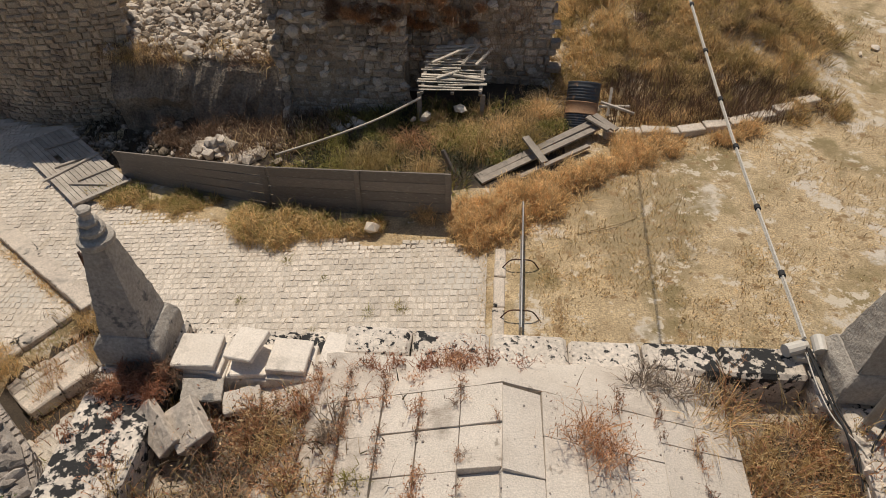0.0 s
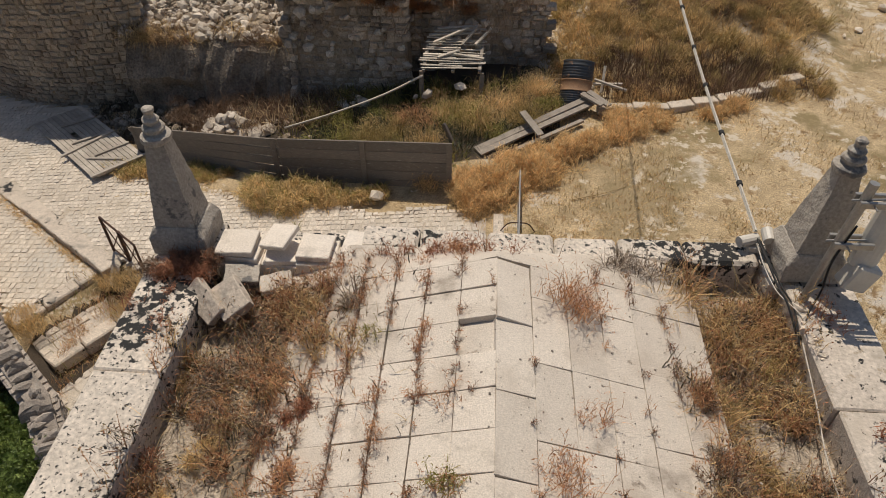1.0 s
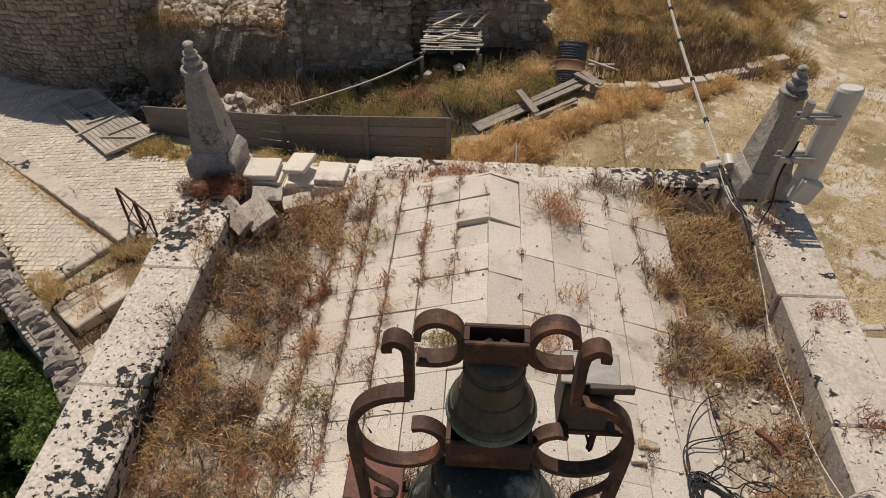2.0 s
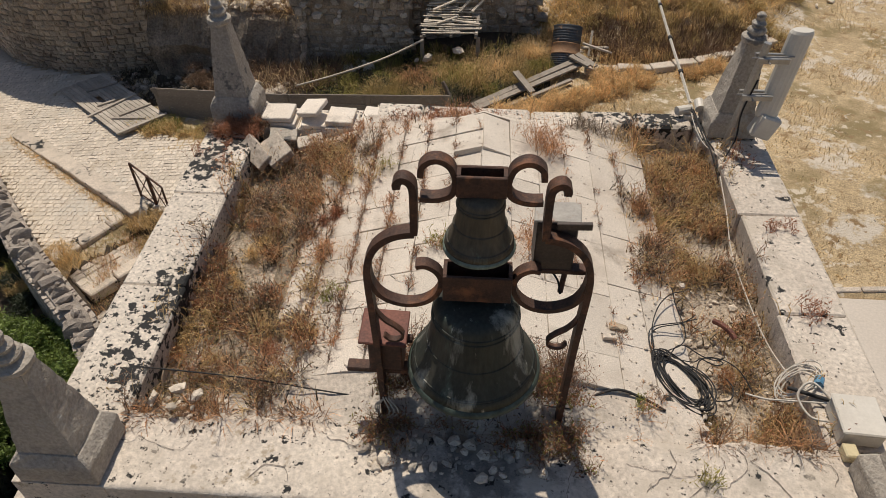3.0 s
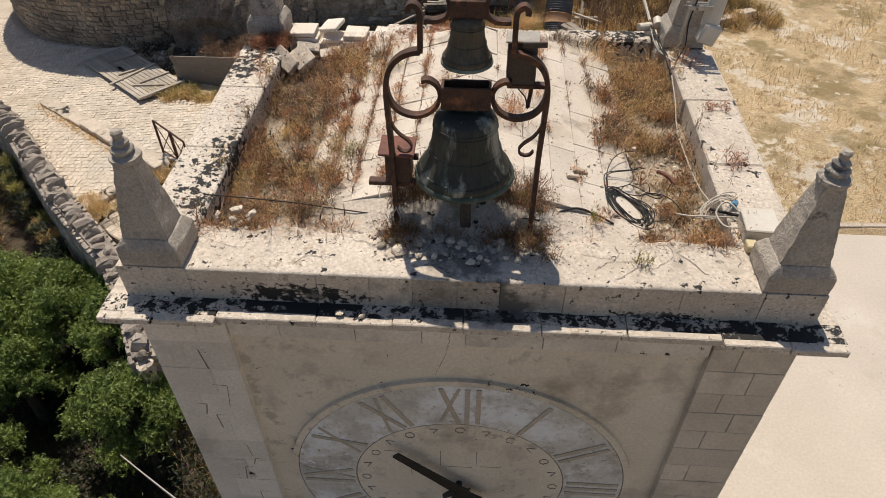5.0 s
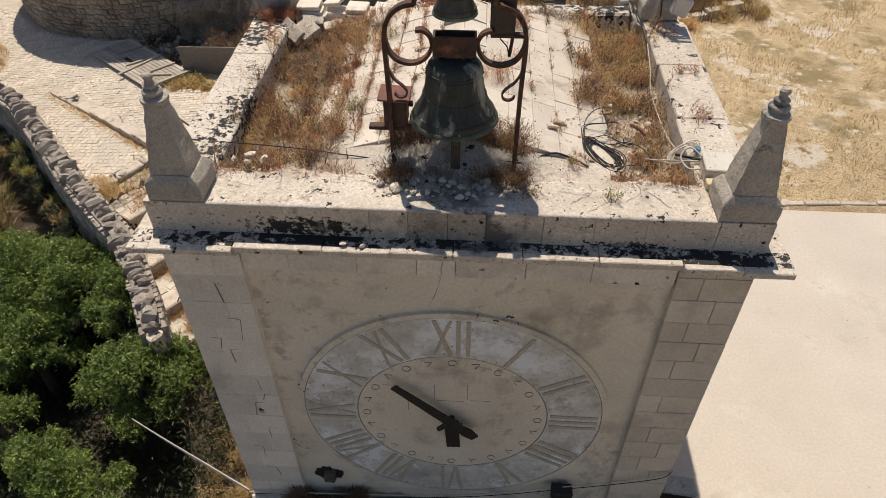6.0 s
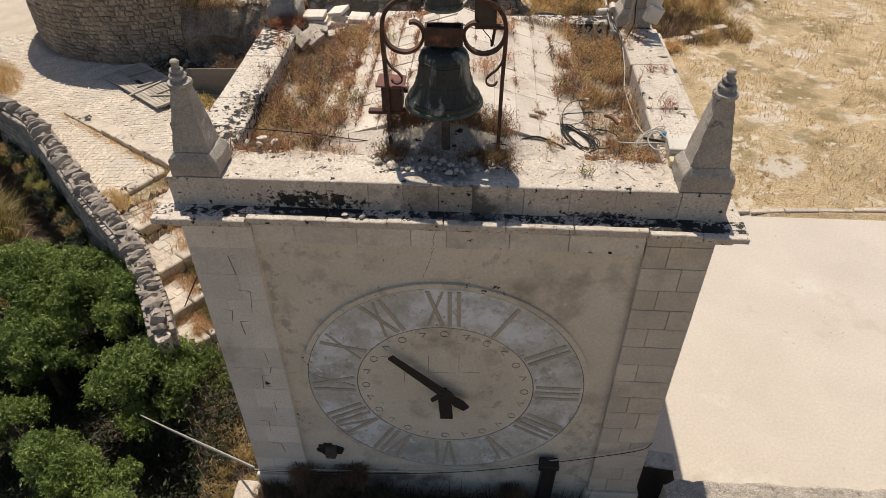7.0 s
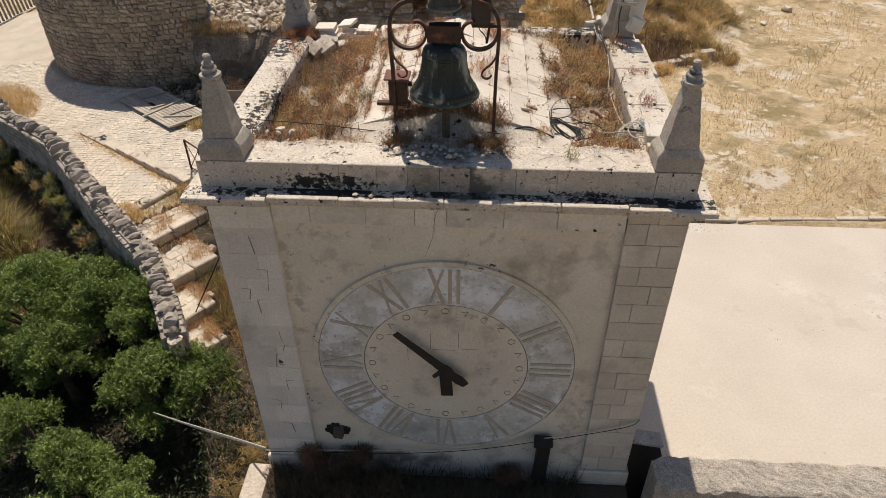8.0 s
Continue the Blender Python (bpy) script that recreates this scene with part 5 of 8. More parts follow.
for x, y, r in ((-0.275, -0.55, 0.045), (-0.16, -0.60, 0.055), (-0.21, -0.64, 0.03), (-0.485, -0.885, 0.04), (-0.36, -0.90, 0.03), (0.52, -0.52, 0.035), (-1.20, -0.30, 0.06), (-1.10, -0.34, 0.05), (-1.30, -0.36, 0.05)):
    z = (ZC if y < -0.8 else ZP) + r * 0.5
    ob = under("pebble", ROCKS[int(abs(x * 37)) % 7], None, pose(x, y, z, 0, 0, x * 900) @ Matrix.Diagonal((r, r * 0.8, r * 0.75, 1)))
    tagged(ob, "larger pale loose stone on the parapet", "stone", "loose stones by the bell")

# ---------------------------------------------------------------- slabs stacked on the broken corner
rng = random.Random(81)


def loose_slab(name, c, size, rot, label, material=M_LIME):
    bm = block([a - b / 2 for a, b in zip(c, size)], [a + b / 2 for a, b in zip(c, size)], 0.005, Euler([radians(a) for a in rot]).to_matrix(), 0.004, rng)
    worn(bm, c[0] * 9, 0.05, 0.003 if name == "stone_slab" else 0.008)
    return tagged(part(name, bm, material, None), label, "stone slab", "loose slabs on the broken parapet")


for c, size, rot in (((-1.27, 2.115, 4.36), (0.25, 0.24, 0.13), (0, 0, 1)), ((-1.265, 2.115, 4.447), (0.225, 0.22, 0.036), (1, 0, -2)), ((-1.285, 2.10, 4.492), (0.215, 0.205, 0.036), (0, 1, 1)),
                     ((-1.03, 2.12, 4.36), (0.23, 0.23, 0.11), (0, 0, -3)), ((-1.02, 2.10, 4.437), (0.20, 0.19, 0.034), (0, 4, 8)), ((-1.045, 2.13, 4.525), (0.170, 0.19, 0.034), (4, -13, -16)),
                     ((-0.825, 2.11, 4.37), (0.23, 0.22, 0.14), (0, 0, 1)), ((-0.835, 2.12, 4.467), (0.195, 0.20, 0.042), (1, 1, -1)), ((-0.615, 2.20, 4.40), (0.15, 0.20, 0.09), (0, 2, -6))):
    loose_slab("stone_slab", c, size, rot, "pale square stone slab stacked on others", M_PALESLAB)
loose_slab("fallen_slab", (-1.24, 1.93, 4.36), (0.19, 0.13, 0.15), (8, 10, 12), "broken grey block in the weeds", M_OBEL)
loose_slab("fallen_slab", (-1.37, 1.71, 4.41), (0.13, 0.25, 0.055), (20, -40, 35), "tilted pale grey slab leaning in the weeds", M_LIME)
loose_slab("fallen_slab", (-1.23, 1.73, 4.42), (0.17, 0.22, 0.07), (16, -30, 30), "tilted pale grey slab leaning in the weeds", M_LIME)
loose_slab("fallen_slab", (-1.03, 1.90, 4.39), (0.18, 0.12, 0.035), (6, -5, 15), "thin flat broken slab in the weeds", M_SLAB)
loose_slab("chip", (0.87, 0.11, 4.515), (0.07, 0.04, 0.025), (0, 10, 10), "small loose stone chip on the roof", M_LIME)

# ---------------------------------------------------------------- antenna and wires
ant = thing("panel_antenna", (1.86, 1.92, 4.445), "pale grey panel antenna clamped to a steel pole", "antenna")
bm = tube(bmesh.new(), [(1.855, 1.90, 4.43), (1.925, 1.925, 5.22)], 0.024, 12)
part("pole", bm, M_GALV, ant)
bm = bmesh.new()
P0, P1 = Vector((2.07, 1.93, 4.70)), Vector((2.135, 1.99, 5.28))
ring_prev = None
for t in (0, 0.03, 0.97, 1.0):
    c = P0.lerp(P1, t)
    s = 0.85 if t in (0, 1.0) else 1.0
    ringv = [bm.verts.new(c + Vector((math.cos(a) * 0.075 * s, math.sin(a) * 0.045 * s, 0))) for a in [2 * math.pi * k / 16 for k in range(16)]]
    if ring_prev:
        for k in range(16):
            bm.faces.new((ring_prev[k], ring_prev[(k + 1) % 16], ringv[(k + 1) % 16], ringv[k]))
    else:
        bm.faces.new(ringv[::-1])
    ring_prev = ringv
bm.faces.new(ring_prev)
part("radome", bm, M_WHITE, ant)
part("lower_box", block((2.00, 1.86, 4.56), (2.15, 1.96, 4.72), 0.012, Euler((0, 0.35, 0.1)).to_matrix()), M_WHITE, ant, "pale grey bottom cover")
for z in (4.86, 5.12):
    f = (z - 4.43) / 0.79
    bm = bmesh.new()
    x = 1.855 + 0.07 * f
    box(bm, (x - 0.035, 1.875, z - 0.018), (x + 0.16, 1.895, z + 0.018), 0.003)
    box(bm, (x - 0.035, 1.945, z - 0.018), (x + 0.16, 1.965, z + 0.018), 0.003)
    tube(bm, [(x - 0.06, 1.92, z), (x + 0.20, 1.93, z + 0.01)], 0.006, 6)
    tube(bm, [(x + 0.03, 1.84, z), (x + 0.03, 2.0, z)], 0.005, 6)
    part("clamp", bm, M_GALV, ant)
cond = thing("insulator", (1.69, 2.30, 4.44), "white plastic cable insulators fixed to the obelisk foot", "insulator")
for a, b in (((1.60, 2.29, 4.50), (1.71, 2.33, 4.50)), ((1.75, 2.26, 4.54), (1.75, 2.34, 4.56))):
    part("spool", tube(bmesh.new(), [a, b], 0.033, 12), M_WHITE, cond)
part("bracket", block((1.66, 2.27, 4.43), (1.74, 2.32, 4.475), 0.006), M_WHITE, cond)


def cable(name, pts, r, material, label, n=6, sides=6):
    bm = tube(bmesh.new(), smooth_line(pts, n), r, sides)
    return tagged(part(name, bm, material, None, smooth=True), label, "cable")


over = thing("overhead_cable", (1.69, 2.34, 4.54), "bundled grey overhead cable with black ties", "cable")
line = smooth_line([(1.69, 2.34, 4.54), (1.75, 4.5, 4.60), (1.86, 8, 4.90), (2.02, 12, 5.35), (2.5, 22, 6.6), (3.2, 40, 9.0)], 14)
for off in ((0, 0, 0), (0.014, 0, 0.004), (0.006, 0, 0.014)):
    part("strand", tube(bmesh.new(), [p + Vector(off) * 0.7 for p in line], 0.0066, 6), M_CABLEW, over)
step = 0.0
for a, b in zip(line, line[1:]):
    step += (b - a).length
    if step > 0.5 and a.y < 14:
        step = 0.0
        d = (b - a).normalized() * 0.018
        part("tie", tube(bmesh.new(), [a - d + Vector((0.006, 0, 0.004)), a + d + Vector((0.006, 0, 0.004))], 0.0185, 8), M_CABLEB, over)
cable("corner_cable", [(1.70, 2.32, 4.52), (1.72, 2.15, 4.50), (1.74, 1.98, 4.47), (1.76, 1.86, 4.46), (1.80, 1.70, 4.36)], 0.0065, M_CABLEB, "black cable hanging over the parapet corner")
cable("corner_cable", [(1.93, 1.90, 4.98), (1.89, 1.88, 4.75), (1.90, 1.86, 4.56), (1.84, 1.78, 4.465), (1.79, 1.66, 4.40)], 0.0055, M_CABLEB, "black cable running down the antenna pole")
cable("corner_cable", [(1.72, 2.30, 4.51), (1.735, 2.12, 4.49), (1.765, 1.96, 4.465), (1.79, 1.82, 4.45), (1.78, 1.62, 4.38)], 0.005, M_CABLEB, "thin black cable hanging over the parapet corner")
cable("corner_cable", [(1.70, 2.31, 4.50), (1.705, 2.1, 4.475), (1.73, 1.93, 4.462), (1.80, 1.80, 4.455), (1.83, 1.68, 4.45)], 0.004, M_CABLEW, "pale cable hanging over the parapet corner")
cable("gutter_cable", [(1.78, 1.62, 4.42), (1.765, 1.3, 4.36), (1.72, 0.95, 4.34), (1.72, 0.55, 4.34), (1.735, 0.25, 4.35), (1.77, 0.02, 4.38)], 0.0042, M_CABLEW, "thin white cable along the parapet's foot")
coil = thing("cable_coil", (1.22, -0.02, 4.32), "coil of black cable lying in the dry weeds", "cable coil")
g = random.Random(9)
for i in range(15):
    rl, rs, tw = 0.150 + g.gauss(0, 0.022), 0.092 + g.gauss(0, 0.018), radians(-54 + g.gauss(0, 4))
    cx, cy, z = 1.232 + g.gauss(0, 0.014), -0.062 + g.gauss(0, 0.014), 4.382 + 0.0012 * i
    pts = []
    for k in range(33):
        a = 2 * math.pi * k / 32
        u, v = rl * math.cos(a), rs * math.sin(a)
        x, y = cx + u * math.cos(tw) - v * math.sin(tw), cy + u * math.sin(tw) + v * math.cos(tw)
        pts.append((x, y, z + max(0.0, 0.30 * (1.25 - x)) + 0.010 * math.sin(a * 2 + i)))
    part("loop", tube(bmesh.new(), pts, 0.0038, 5), M_CABLEB, coil)
for pts in ([(1.14, -0.06, 4.43), (1.101, 0.053, 4.44), (1.085, 0.136, 4.45), (1.096, 0.215, 4.455), (1.148, 0.259, 4.45), (1.273, 0.295, 4.44), (1.373, 0.343, 4.42)],
            [(1.13, -0.02, 4.43), (1.105, 0.09, 4.44), (1.10, 0.16, 4.445), (1.11, 0.208, 4.455), (1.16, 0.245, 4.455), (1.27, 0.283, 4.445), (1.36, 0.36, 4.42)],
            [(1.104, 0.11, 4.45), (1.109, 0.226, 4.46), (1.148, 0.344, 4.465), (1.201, 0.432, 4.46), (1.266, 0.502, 4.44), (1.33, 0.54, 4.42)],
            [(1.27, 0.56, 4.43), (1.267, 0.50, 4.45), (1.264, 0.412, 4.45), (1.28, 0.30, 4.445), (1.281, 0.207, 4.44), (1.247, 0.146, 4.435), (1.165, 0.095, 4.44), (1.13, 0.04, 4.43)],
            [(1.12, 0.06, 4.43), (1.163, 0.117, 4.43), (1.213, 0.071, 4.42), (1.298, 0.061, 4.41), (1.347, 0.09, 4.405), (1.441, 0.096, 4.40), (1.512, 0.056, 4.39), (1.549, 0.0, 4.375), (1.571, -0.07, 4.36)],
            [(1.17, 0.06, 4.43), (1.22, 0.135, 4.43), (1.272, 0.155, 4.42), (1.349, 0.102, 4.41), (1.418, 0.084, 4.40), (1.46, 0.11, 4.39)],
            [(1.30, -0.02, 4.39), (1.33, 0.07, 4.405), (1.40, 0.10, 4.405), (1.45, 0.07, 4.40), (1.41, 0.06, 4.395), (1.34, 0.085, 4.41)],
            [(1.36, -0.15, 4.38), (1.44, -0.14, 4.385), (1.47, -0.07, 4.385), (1.45, -0.02, 4.39)]):
    part("loop", tube(bmesh.new(), smooth_line(pts, 8), 0.0032, 5), M_CABLEB, coil)
coil = thing("cable_coil", (1.76, -0.10, 4.40), "loose coil of pale cable on the parapet edge", "cable coil")
for i in range(5):
    r, cx, cy = g.uniform(0.09, 0.115), 1.765 + g.gauss(0, 0.012), -0.05 + g.gauss(0, 0.012)
    pts = [(cx + r * math.cos(a), cy + r * 0.85 * math.sin(a + 0.5), 4.43 + 0.004 * i + 0.035 * math.cos(a)) for a in [2 * math.pi * k / 24 for k in range(25)]]
    part("loop", tube(bmesh.new(), pts, 0.0036, 5), M_CABLEW, coil)
part("tape", tube(bmesh.new(), [(1.84, -0.09, 4.475), (1.86, -0.05, 4.475)], 0.022, 8), M_BLUE, coil, "blue tape band")
cable("ground_cable", [(1.50, -0.13, 4.43), (1.58, -0.17, 4.45), (1.65, -0.18, 4.46), (1.95, -0.20, 4.47), (2.12, -0.26, 4.47)], 0.005, M_CABLEW, "thin pale cable across the weeds")
cable("ground_cable", [(1.70, -0.10, 4.455), (1.85, -0.16, 4.462), (2.00, -0.20, 4.465), (2.16, -0.30, 4.46)], 0.010, M_CABLEB, "black cable over the parapet")
cable("ground_cable", [(0.62, -0.30, 4.46), (0.85, -0.20, 4.50), (1.0, -0.22, 4.47), (1.10, -0.26, 4.44)], 0.007, M_CABLEB, "black cable on the roof slabs")
cable("guy_wire", [(-1.42, -0.22, 4.52), (-0.9, -0.24, 4.50), (-0.2, -0.30, 4.47), (0.35, -0.30, 4.50), (0.65, -0.31, 4.49)], 0.004, M_CABLEB, "thin black wire stretched across the roof")
for k in range(3):
    cable("tie_wire", [(-0.20 + 0.012 * k, -0.39, 4.62), (-0.17 + 0.02 * k, -0.42, 4.55), (-0.21, -0.41, 4.50 - 0.01 * k), (-0.24 + 0.01 * k, -0.39, 4.55), (-0.20, -0.385, 4.60)], 0.0035, M_CABLEW, "pale wire wound round the iron post")
eb = thing("junction_box", (1.93, -0.29, 4.445), "white plastic electrical junction box on the parapet", "electrical box")
part("body", block((1.835, -0.40, 4.447), (2.02, -0.20, 4.535), 0.008, Euler((0, 0, -0.06)).to_matrix()), M_WHITE, eb)
part("lid", block((1.828, -0.407, 4.537), (2.027, -0.193, 4.552), 0.006, Euler((0, 0, -0.06)).to_matrix()), M_WHITE, eb)
eb = thing("small_box", (1.855, -0.455, 4.447), "small cream plastic wiring box", "electrical box")
part("body", block((1.825, -0.485, 4.447), (1.885, -0.415, 4.50), 0.006), M_CREAM, eb)
cable("box_lead", [(1.86, -0.20, 4.50), (1.78, -0.12, 4.53), (1.72, -0.16, 4.48), (1.75, -0.26, 4.46), (1.82, -0.30, 4.48)], 0.006, M_CABLEW, "white cable looping into the box")

# on the clock wall: a sagging pale wire, a dark broken hole, a down pipe
cable("wall_wire", [(-1.80, -0.83, 0.75), (-1.2, -0.83, 0.80), (-0.3, -0.825, 0.85), (0.5, -0.825, 0.97), (1.2, -0.825, 1.17), (1.75, -0.83, 1.36), (2.10, -0.83, 1.50), (2.20, -0.80, 1.56)], 0.0065, M_CABLEW, "pale wire sagging across the tower front")
cable("wall_wire", [(-1.80, -0.835, 0.735), (-1.2, -0.84, 0.775), (-0.3, -0.835, 0.82), (0.5, -0.835, 0.945), (1.2, -0.835, 1.145), (1.75, -0.84, 1.33), (2.10, -0.84, 1.47), (2.20, -0.80, 1.53)], 0.004, M_CABLEB, "dark wire sagging across the tower front")
for dz in (0, 0.03):
    cable("span_wire", [(-1.80, -0.82, 0.75 + dz), (-2.6, -0.22, 0.13 + dz * 1.4), (-3.5, 0.455, -0.55 + dz), (-4.43, 1.16, -1.227)], 0.0085, M_CABLEW, "pale wire strung from the tower to a tree")
cable("stay_wire", [(-1.78, 2.0, 3.9), (-3.0, 2.9, 1.6), (-4.55, 3.4, -1.2)], 0.010, M_CABLEB, "thin black stay wire")
# A closed black face paints the hole's unlit depth.
bm = bmesh.new()
g = random.Random(6)
pts = [(-0.965 + rr * 1.25 * math.cos(a), 1.09 + rr * math.sin(a)) for k in range(22) for a, rr in ((2 * math.pi * k / 22, 0.10 * g.uniform(0.62, 1.25)),)]
f = [bm.verts.new((x, DY - 0.004, z)) for x, z in pts]
b = [bm.verts.new((x, DY + 0.10, z)) for x, z in pts]
bm.faces.new(f[::-1])
for i in range(22):
    bm.faces.new((f[i], f[(i + 1) % 22], b[(i + 1) % 22], b[i]))
tagged(part("hole_patch", bm, M_BLACK, None), "broken hole in the render, its dark depth painted as a black face", "hole", "", "structure")
tagged(part("broken_stub", worn(block((-1.01, DY - 0.05, 0.99), (-0.90, DY + 0.05, 1.15), 0.012, Euler((0.1, 0.12, 0)).to_matrix(), 0.012, g), 2, 0.03, 0.02), M_BARK, None), "charred timber stub broken off in the wall", "timber stub")
pipe = thing("down_pipe", (1.29, -0.85, 0.45), "charred dark timber stump against the wall", "pipe")
bm = bmesh.new()
box(bm, (1.19, -0.90, 0.40), (1.33, -0.79, 1.14), 0.012, Euler((0, 0.03, 0)).to_matrix(), 0.012, g)
part("shaft", bm, M_BLACK, pipe)
part("head", block((1.15, -0.91, 1.12), (1.35, -0.785, 1.19), 0.01, None, 0.008, g), M_BLACK, pipe)

# the ledge at the foot of the clock wall, its earth dark enough to paint the shade there
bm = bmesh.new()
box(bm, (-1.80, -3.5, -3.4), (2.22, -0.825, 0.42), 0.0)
tagged(part("ledge", bm, M_EARTH, None), "earthy ledge at the foot of the clock wall, shade put into its dark colour", "ledge", "", "structure")
tagged(part("ledge_wall", block((-2.10, -3.5, -3.4), (-1.80, -0.70, 0.30), 0.02, None, 0.02, g), M_LIME, None), "pale broken wall beside the ledge", "wall", "", "structure")
tagged(part("lintel", block((2.195, -0.80, 1.10), (2.52, -0.62, 1.15), 0.01, Euler((0.0, 0.16, 0)).to_matrix()), M_OBEL, None), "grey stone lintel over a dark gap beside the tower", "lintel", "", "structure")
# Flat black sheet added to stand in for the unlit gap beside the tower.
bm = bmesh.new()
pts = [(2.195, -3.3), (2.195, 1.09), (2.40, 1.06), (2.54, 0.92), (2.62, 0.66), (2.66, 0.30), (2.68, -3.3)]
f = [bm.verts.new((x, -0.68, z)) for x, z in pts]
b = [bm.verts.new((x, -0.62, z)) for x, z in pts]
bm.faces.new(f[::-1]), bm.faces.new(b)
for i in range(len(pts)):
    j = (i + 1) % len(pts)
    bm.faces.new((f[i], f[j], b[j], b[i]))
bmesh.ops.recalc_face_normals(bm, faces=bm.faces)
tagged(part("door_1", bm, M_BLACK, None), "black arched sheet painted as the darkness of the gap beside the tower", "door", "", "structure")


# fine cracks in the plaster of the front parapet
g = random.Random(44)
bm = bmesh.new()
for x, y, a, n in ((-1.3, -0.55, -0.2, 16), (-0.75, -0.72, 0.9, 12), (-0.45, -0.50, -0.7, 14), (-0.02, -0.62, 1.3, 9), (0.66, -0.48, -1.2, 16), (0.88, -0.55, -0.6, 18), (1.08, -0.47, -1.4, 14), (1.22, -0.66, 0.3, 16), (1.42, -0.50, -0.9, 12), (1.62, -0.42, -1.0, 14), (1.05, -0.74, 0.1, 16), (0.30, -0.70, 0.2, 10)):
    line = []
    for k in range(n):
        if not -0.79 < y < -0.40:
            break
        line.append(Vector((x, y, ZP + 0.0085)))
        x, y = x + 0.022 * math.cos(a), y + 0.022 * math.sin(a)
        a += g.gauss(0, 0.42)
    w = g.uniform(0.0025, 0.005)
    for k, (p, q) in enumerate(zip(line, line[1:])):
        d = (q - p).normalized()
        nrm = Vector((-d.y, d.x, 0)) * w / 2 * g.uniform(0.5, 1.2)
        c = [bm.verts.new(v) for v in (p - nrm, q - nrm, q + nrm, p + nrm)]
        bm.faces.new(c)
tagged(part("parapet_cracks", bm, M_GROOVE, None), "thin dark cracks in the parapet plaster", "cracks", "", "stuff")


# a bent piece of rusted iron in the east gutter, and a flat stone on the slabs
bm = tube(bmesh.new(), smooth_line([(1.48, 0.38, 4.37), (1.51, 0.34, 4.385), (1.545, 0.30, 4.38), (1.565, 0.265, 4.365)], 4), 0.015, 8)
tagged(part("iron_scrap", bm, M_RUSTBOX, None), "bent piece of rusted iron lying in the weeds", "scrap iron")
loose_slab("slate_chip", (0.93, 0.20, 4.490), (0.10, 0.045, 0.02), (0, 16, 4), "small flat brown stone on the roof slabs", M_RUBBLE)

# the long crack in the render above the dial
bm = bmesh.new()
g = random.Random(12)
x, z = 0.165, 4.08
while z > 3.53:
    x2, z2 = x + g.uniform(-0.022, 0.018), z - g.uniform(0.03, 0.06)
    w = g.uniform(0.001, 0.003)
    yy = -0.794 if z > 3.86 else -0.752
    c = [bm.verts.new(v) for v in ((x - w, yy, z), (x + w, yy, z), (x2 + w, yy, z2), (x2 - w, yy, z2))]
    bm.faces.new(c)
    x, z = x2, z2
tagged(part("wall_crack", bm, M_GROOVE, None), "thin crack in the render above the dial", "crack", "", "stuff")

bm = bmesh.new()
g = random.Random(15)
for x, z, h in ((-1.44, 3.62, 0.20), (-1.39, 3.22, 0.24), (-1.50, 2.90, 0.16), (-1.36, 2.52, 0.15), (-1.47, 2.18, 0.18), (-1.40, 1.82, 0.14), (-1.52, 1.50, 0.16), (-1.42, 1.14, 0.14), (-1.37, 2.36, 0.08), (-1.58, 3.05, 0.12)):
    w, dx = g.uniform(0.003, 0.007), g.uniform(-0.03, 0.03)
    bm.faces.new([bm.verts.new((x + a, Y0 - 0.0035, z + b)) for a, b in ((-w, -h / 2), (w * 0.5, -h / 2), (dx + w, h / 2), (dx - w * 0.4, h / 2))])
    if g.random() < 0.6:
        e = g.choice((-1, 1)) * g.uniform(0.05, 0.11)
        bm.faces.new([bm.verts.new((x + dx + a, Y0 - 0.0034, z + h / 2 + b)) for a, b in ((0, 0), (e, 0.006), (e, 0.010), (0, 0.008))])
tagged(part("pilaster_cracks", bm, M_GROOVE, None), "dark open cracks in the ashlar pilaster", "cracks", "", "stuff")

# ---------------------------------------------------------------- board fence

FENCE_MID = 0.71
FENCE = [((-6.45, 9.80), 0.09), ((-3.30, 8.70), FENCE_MID), ((-0.36, 8.22), 1.07)]
fence = thing("board_fence", (-3.3, 8.7, -0.2), "weathered grey board fence at the ditch's edge", "fence")
rng = random.Random(61)


def plank(a, b, half_h, thick, material, name, parent, label="", bevel=0.004):
    """A board from a to b (its middle line), standing on edge."""
    a, b = Vector(a), Vector(b)
    d = b - a
    L = d.length
    x = d.normalized()
    y = Vector((0, 0, 1)).cross(x).normalized() if abs(x.z) < 0.95 else Vector((0, 1, 0)).cross(x).cross(x).normalized()
    z = x.cross(y)
    bm = bmesh.new()
    m = Matrix((x, y, z)).transposed().to_4x4()
    m.translation = (a + b) / 2
    bmesh.ops.create_cube(bm, size=1.0, matrix=m @ Matrix.Diagonal((L, thick, half_h * 2, 1)))
    bmesh.ops.bevel(bm, geom=list(bm.edges), offset=bevel, segments=1, affect="EDGES")
    return part(name, bm, material, parent, label)


for ((ax, ay), az), ((bx, by), bz) in zip(FENCE, FENCE[1:]):
    n = 5
    ha, hb = (0.72 if ax < -6 else 0.93), (0.93 if bx < -3 else 0.95)
    for k in range(n):
        za, zb = az - ha * (k + 0.5) / n, bz - hb * (k + 0.5) / n
        o = rng.uniform(-0.002, 0.002)
        plank((ax, ay + o, za), (bx, by + o, zb), (ha + hb) / 4 / n - 0.003, 0.028, M_FENCE, "board", fence, "", 0.002)
for t, i in ((0.0, 0), (0.97, 0), (0.5, 1), (0.985, 1)):
    (a, az), (b, bz) = FENCE[i], FENCE[i + 1]
    p = Vector(a).lerp(Vector(b), t)
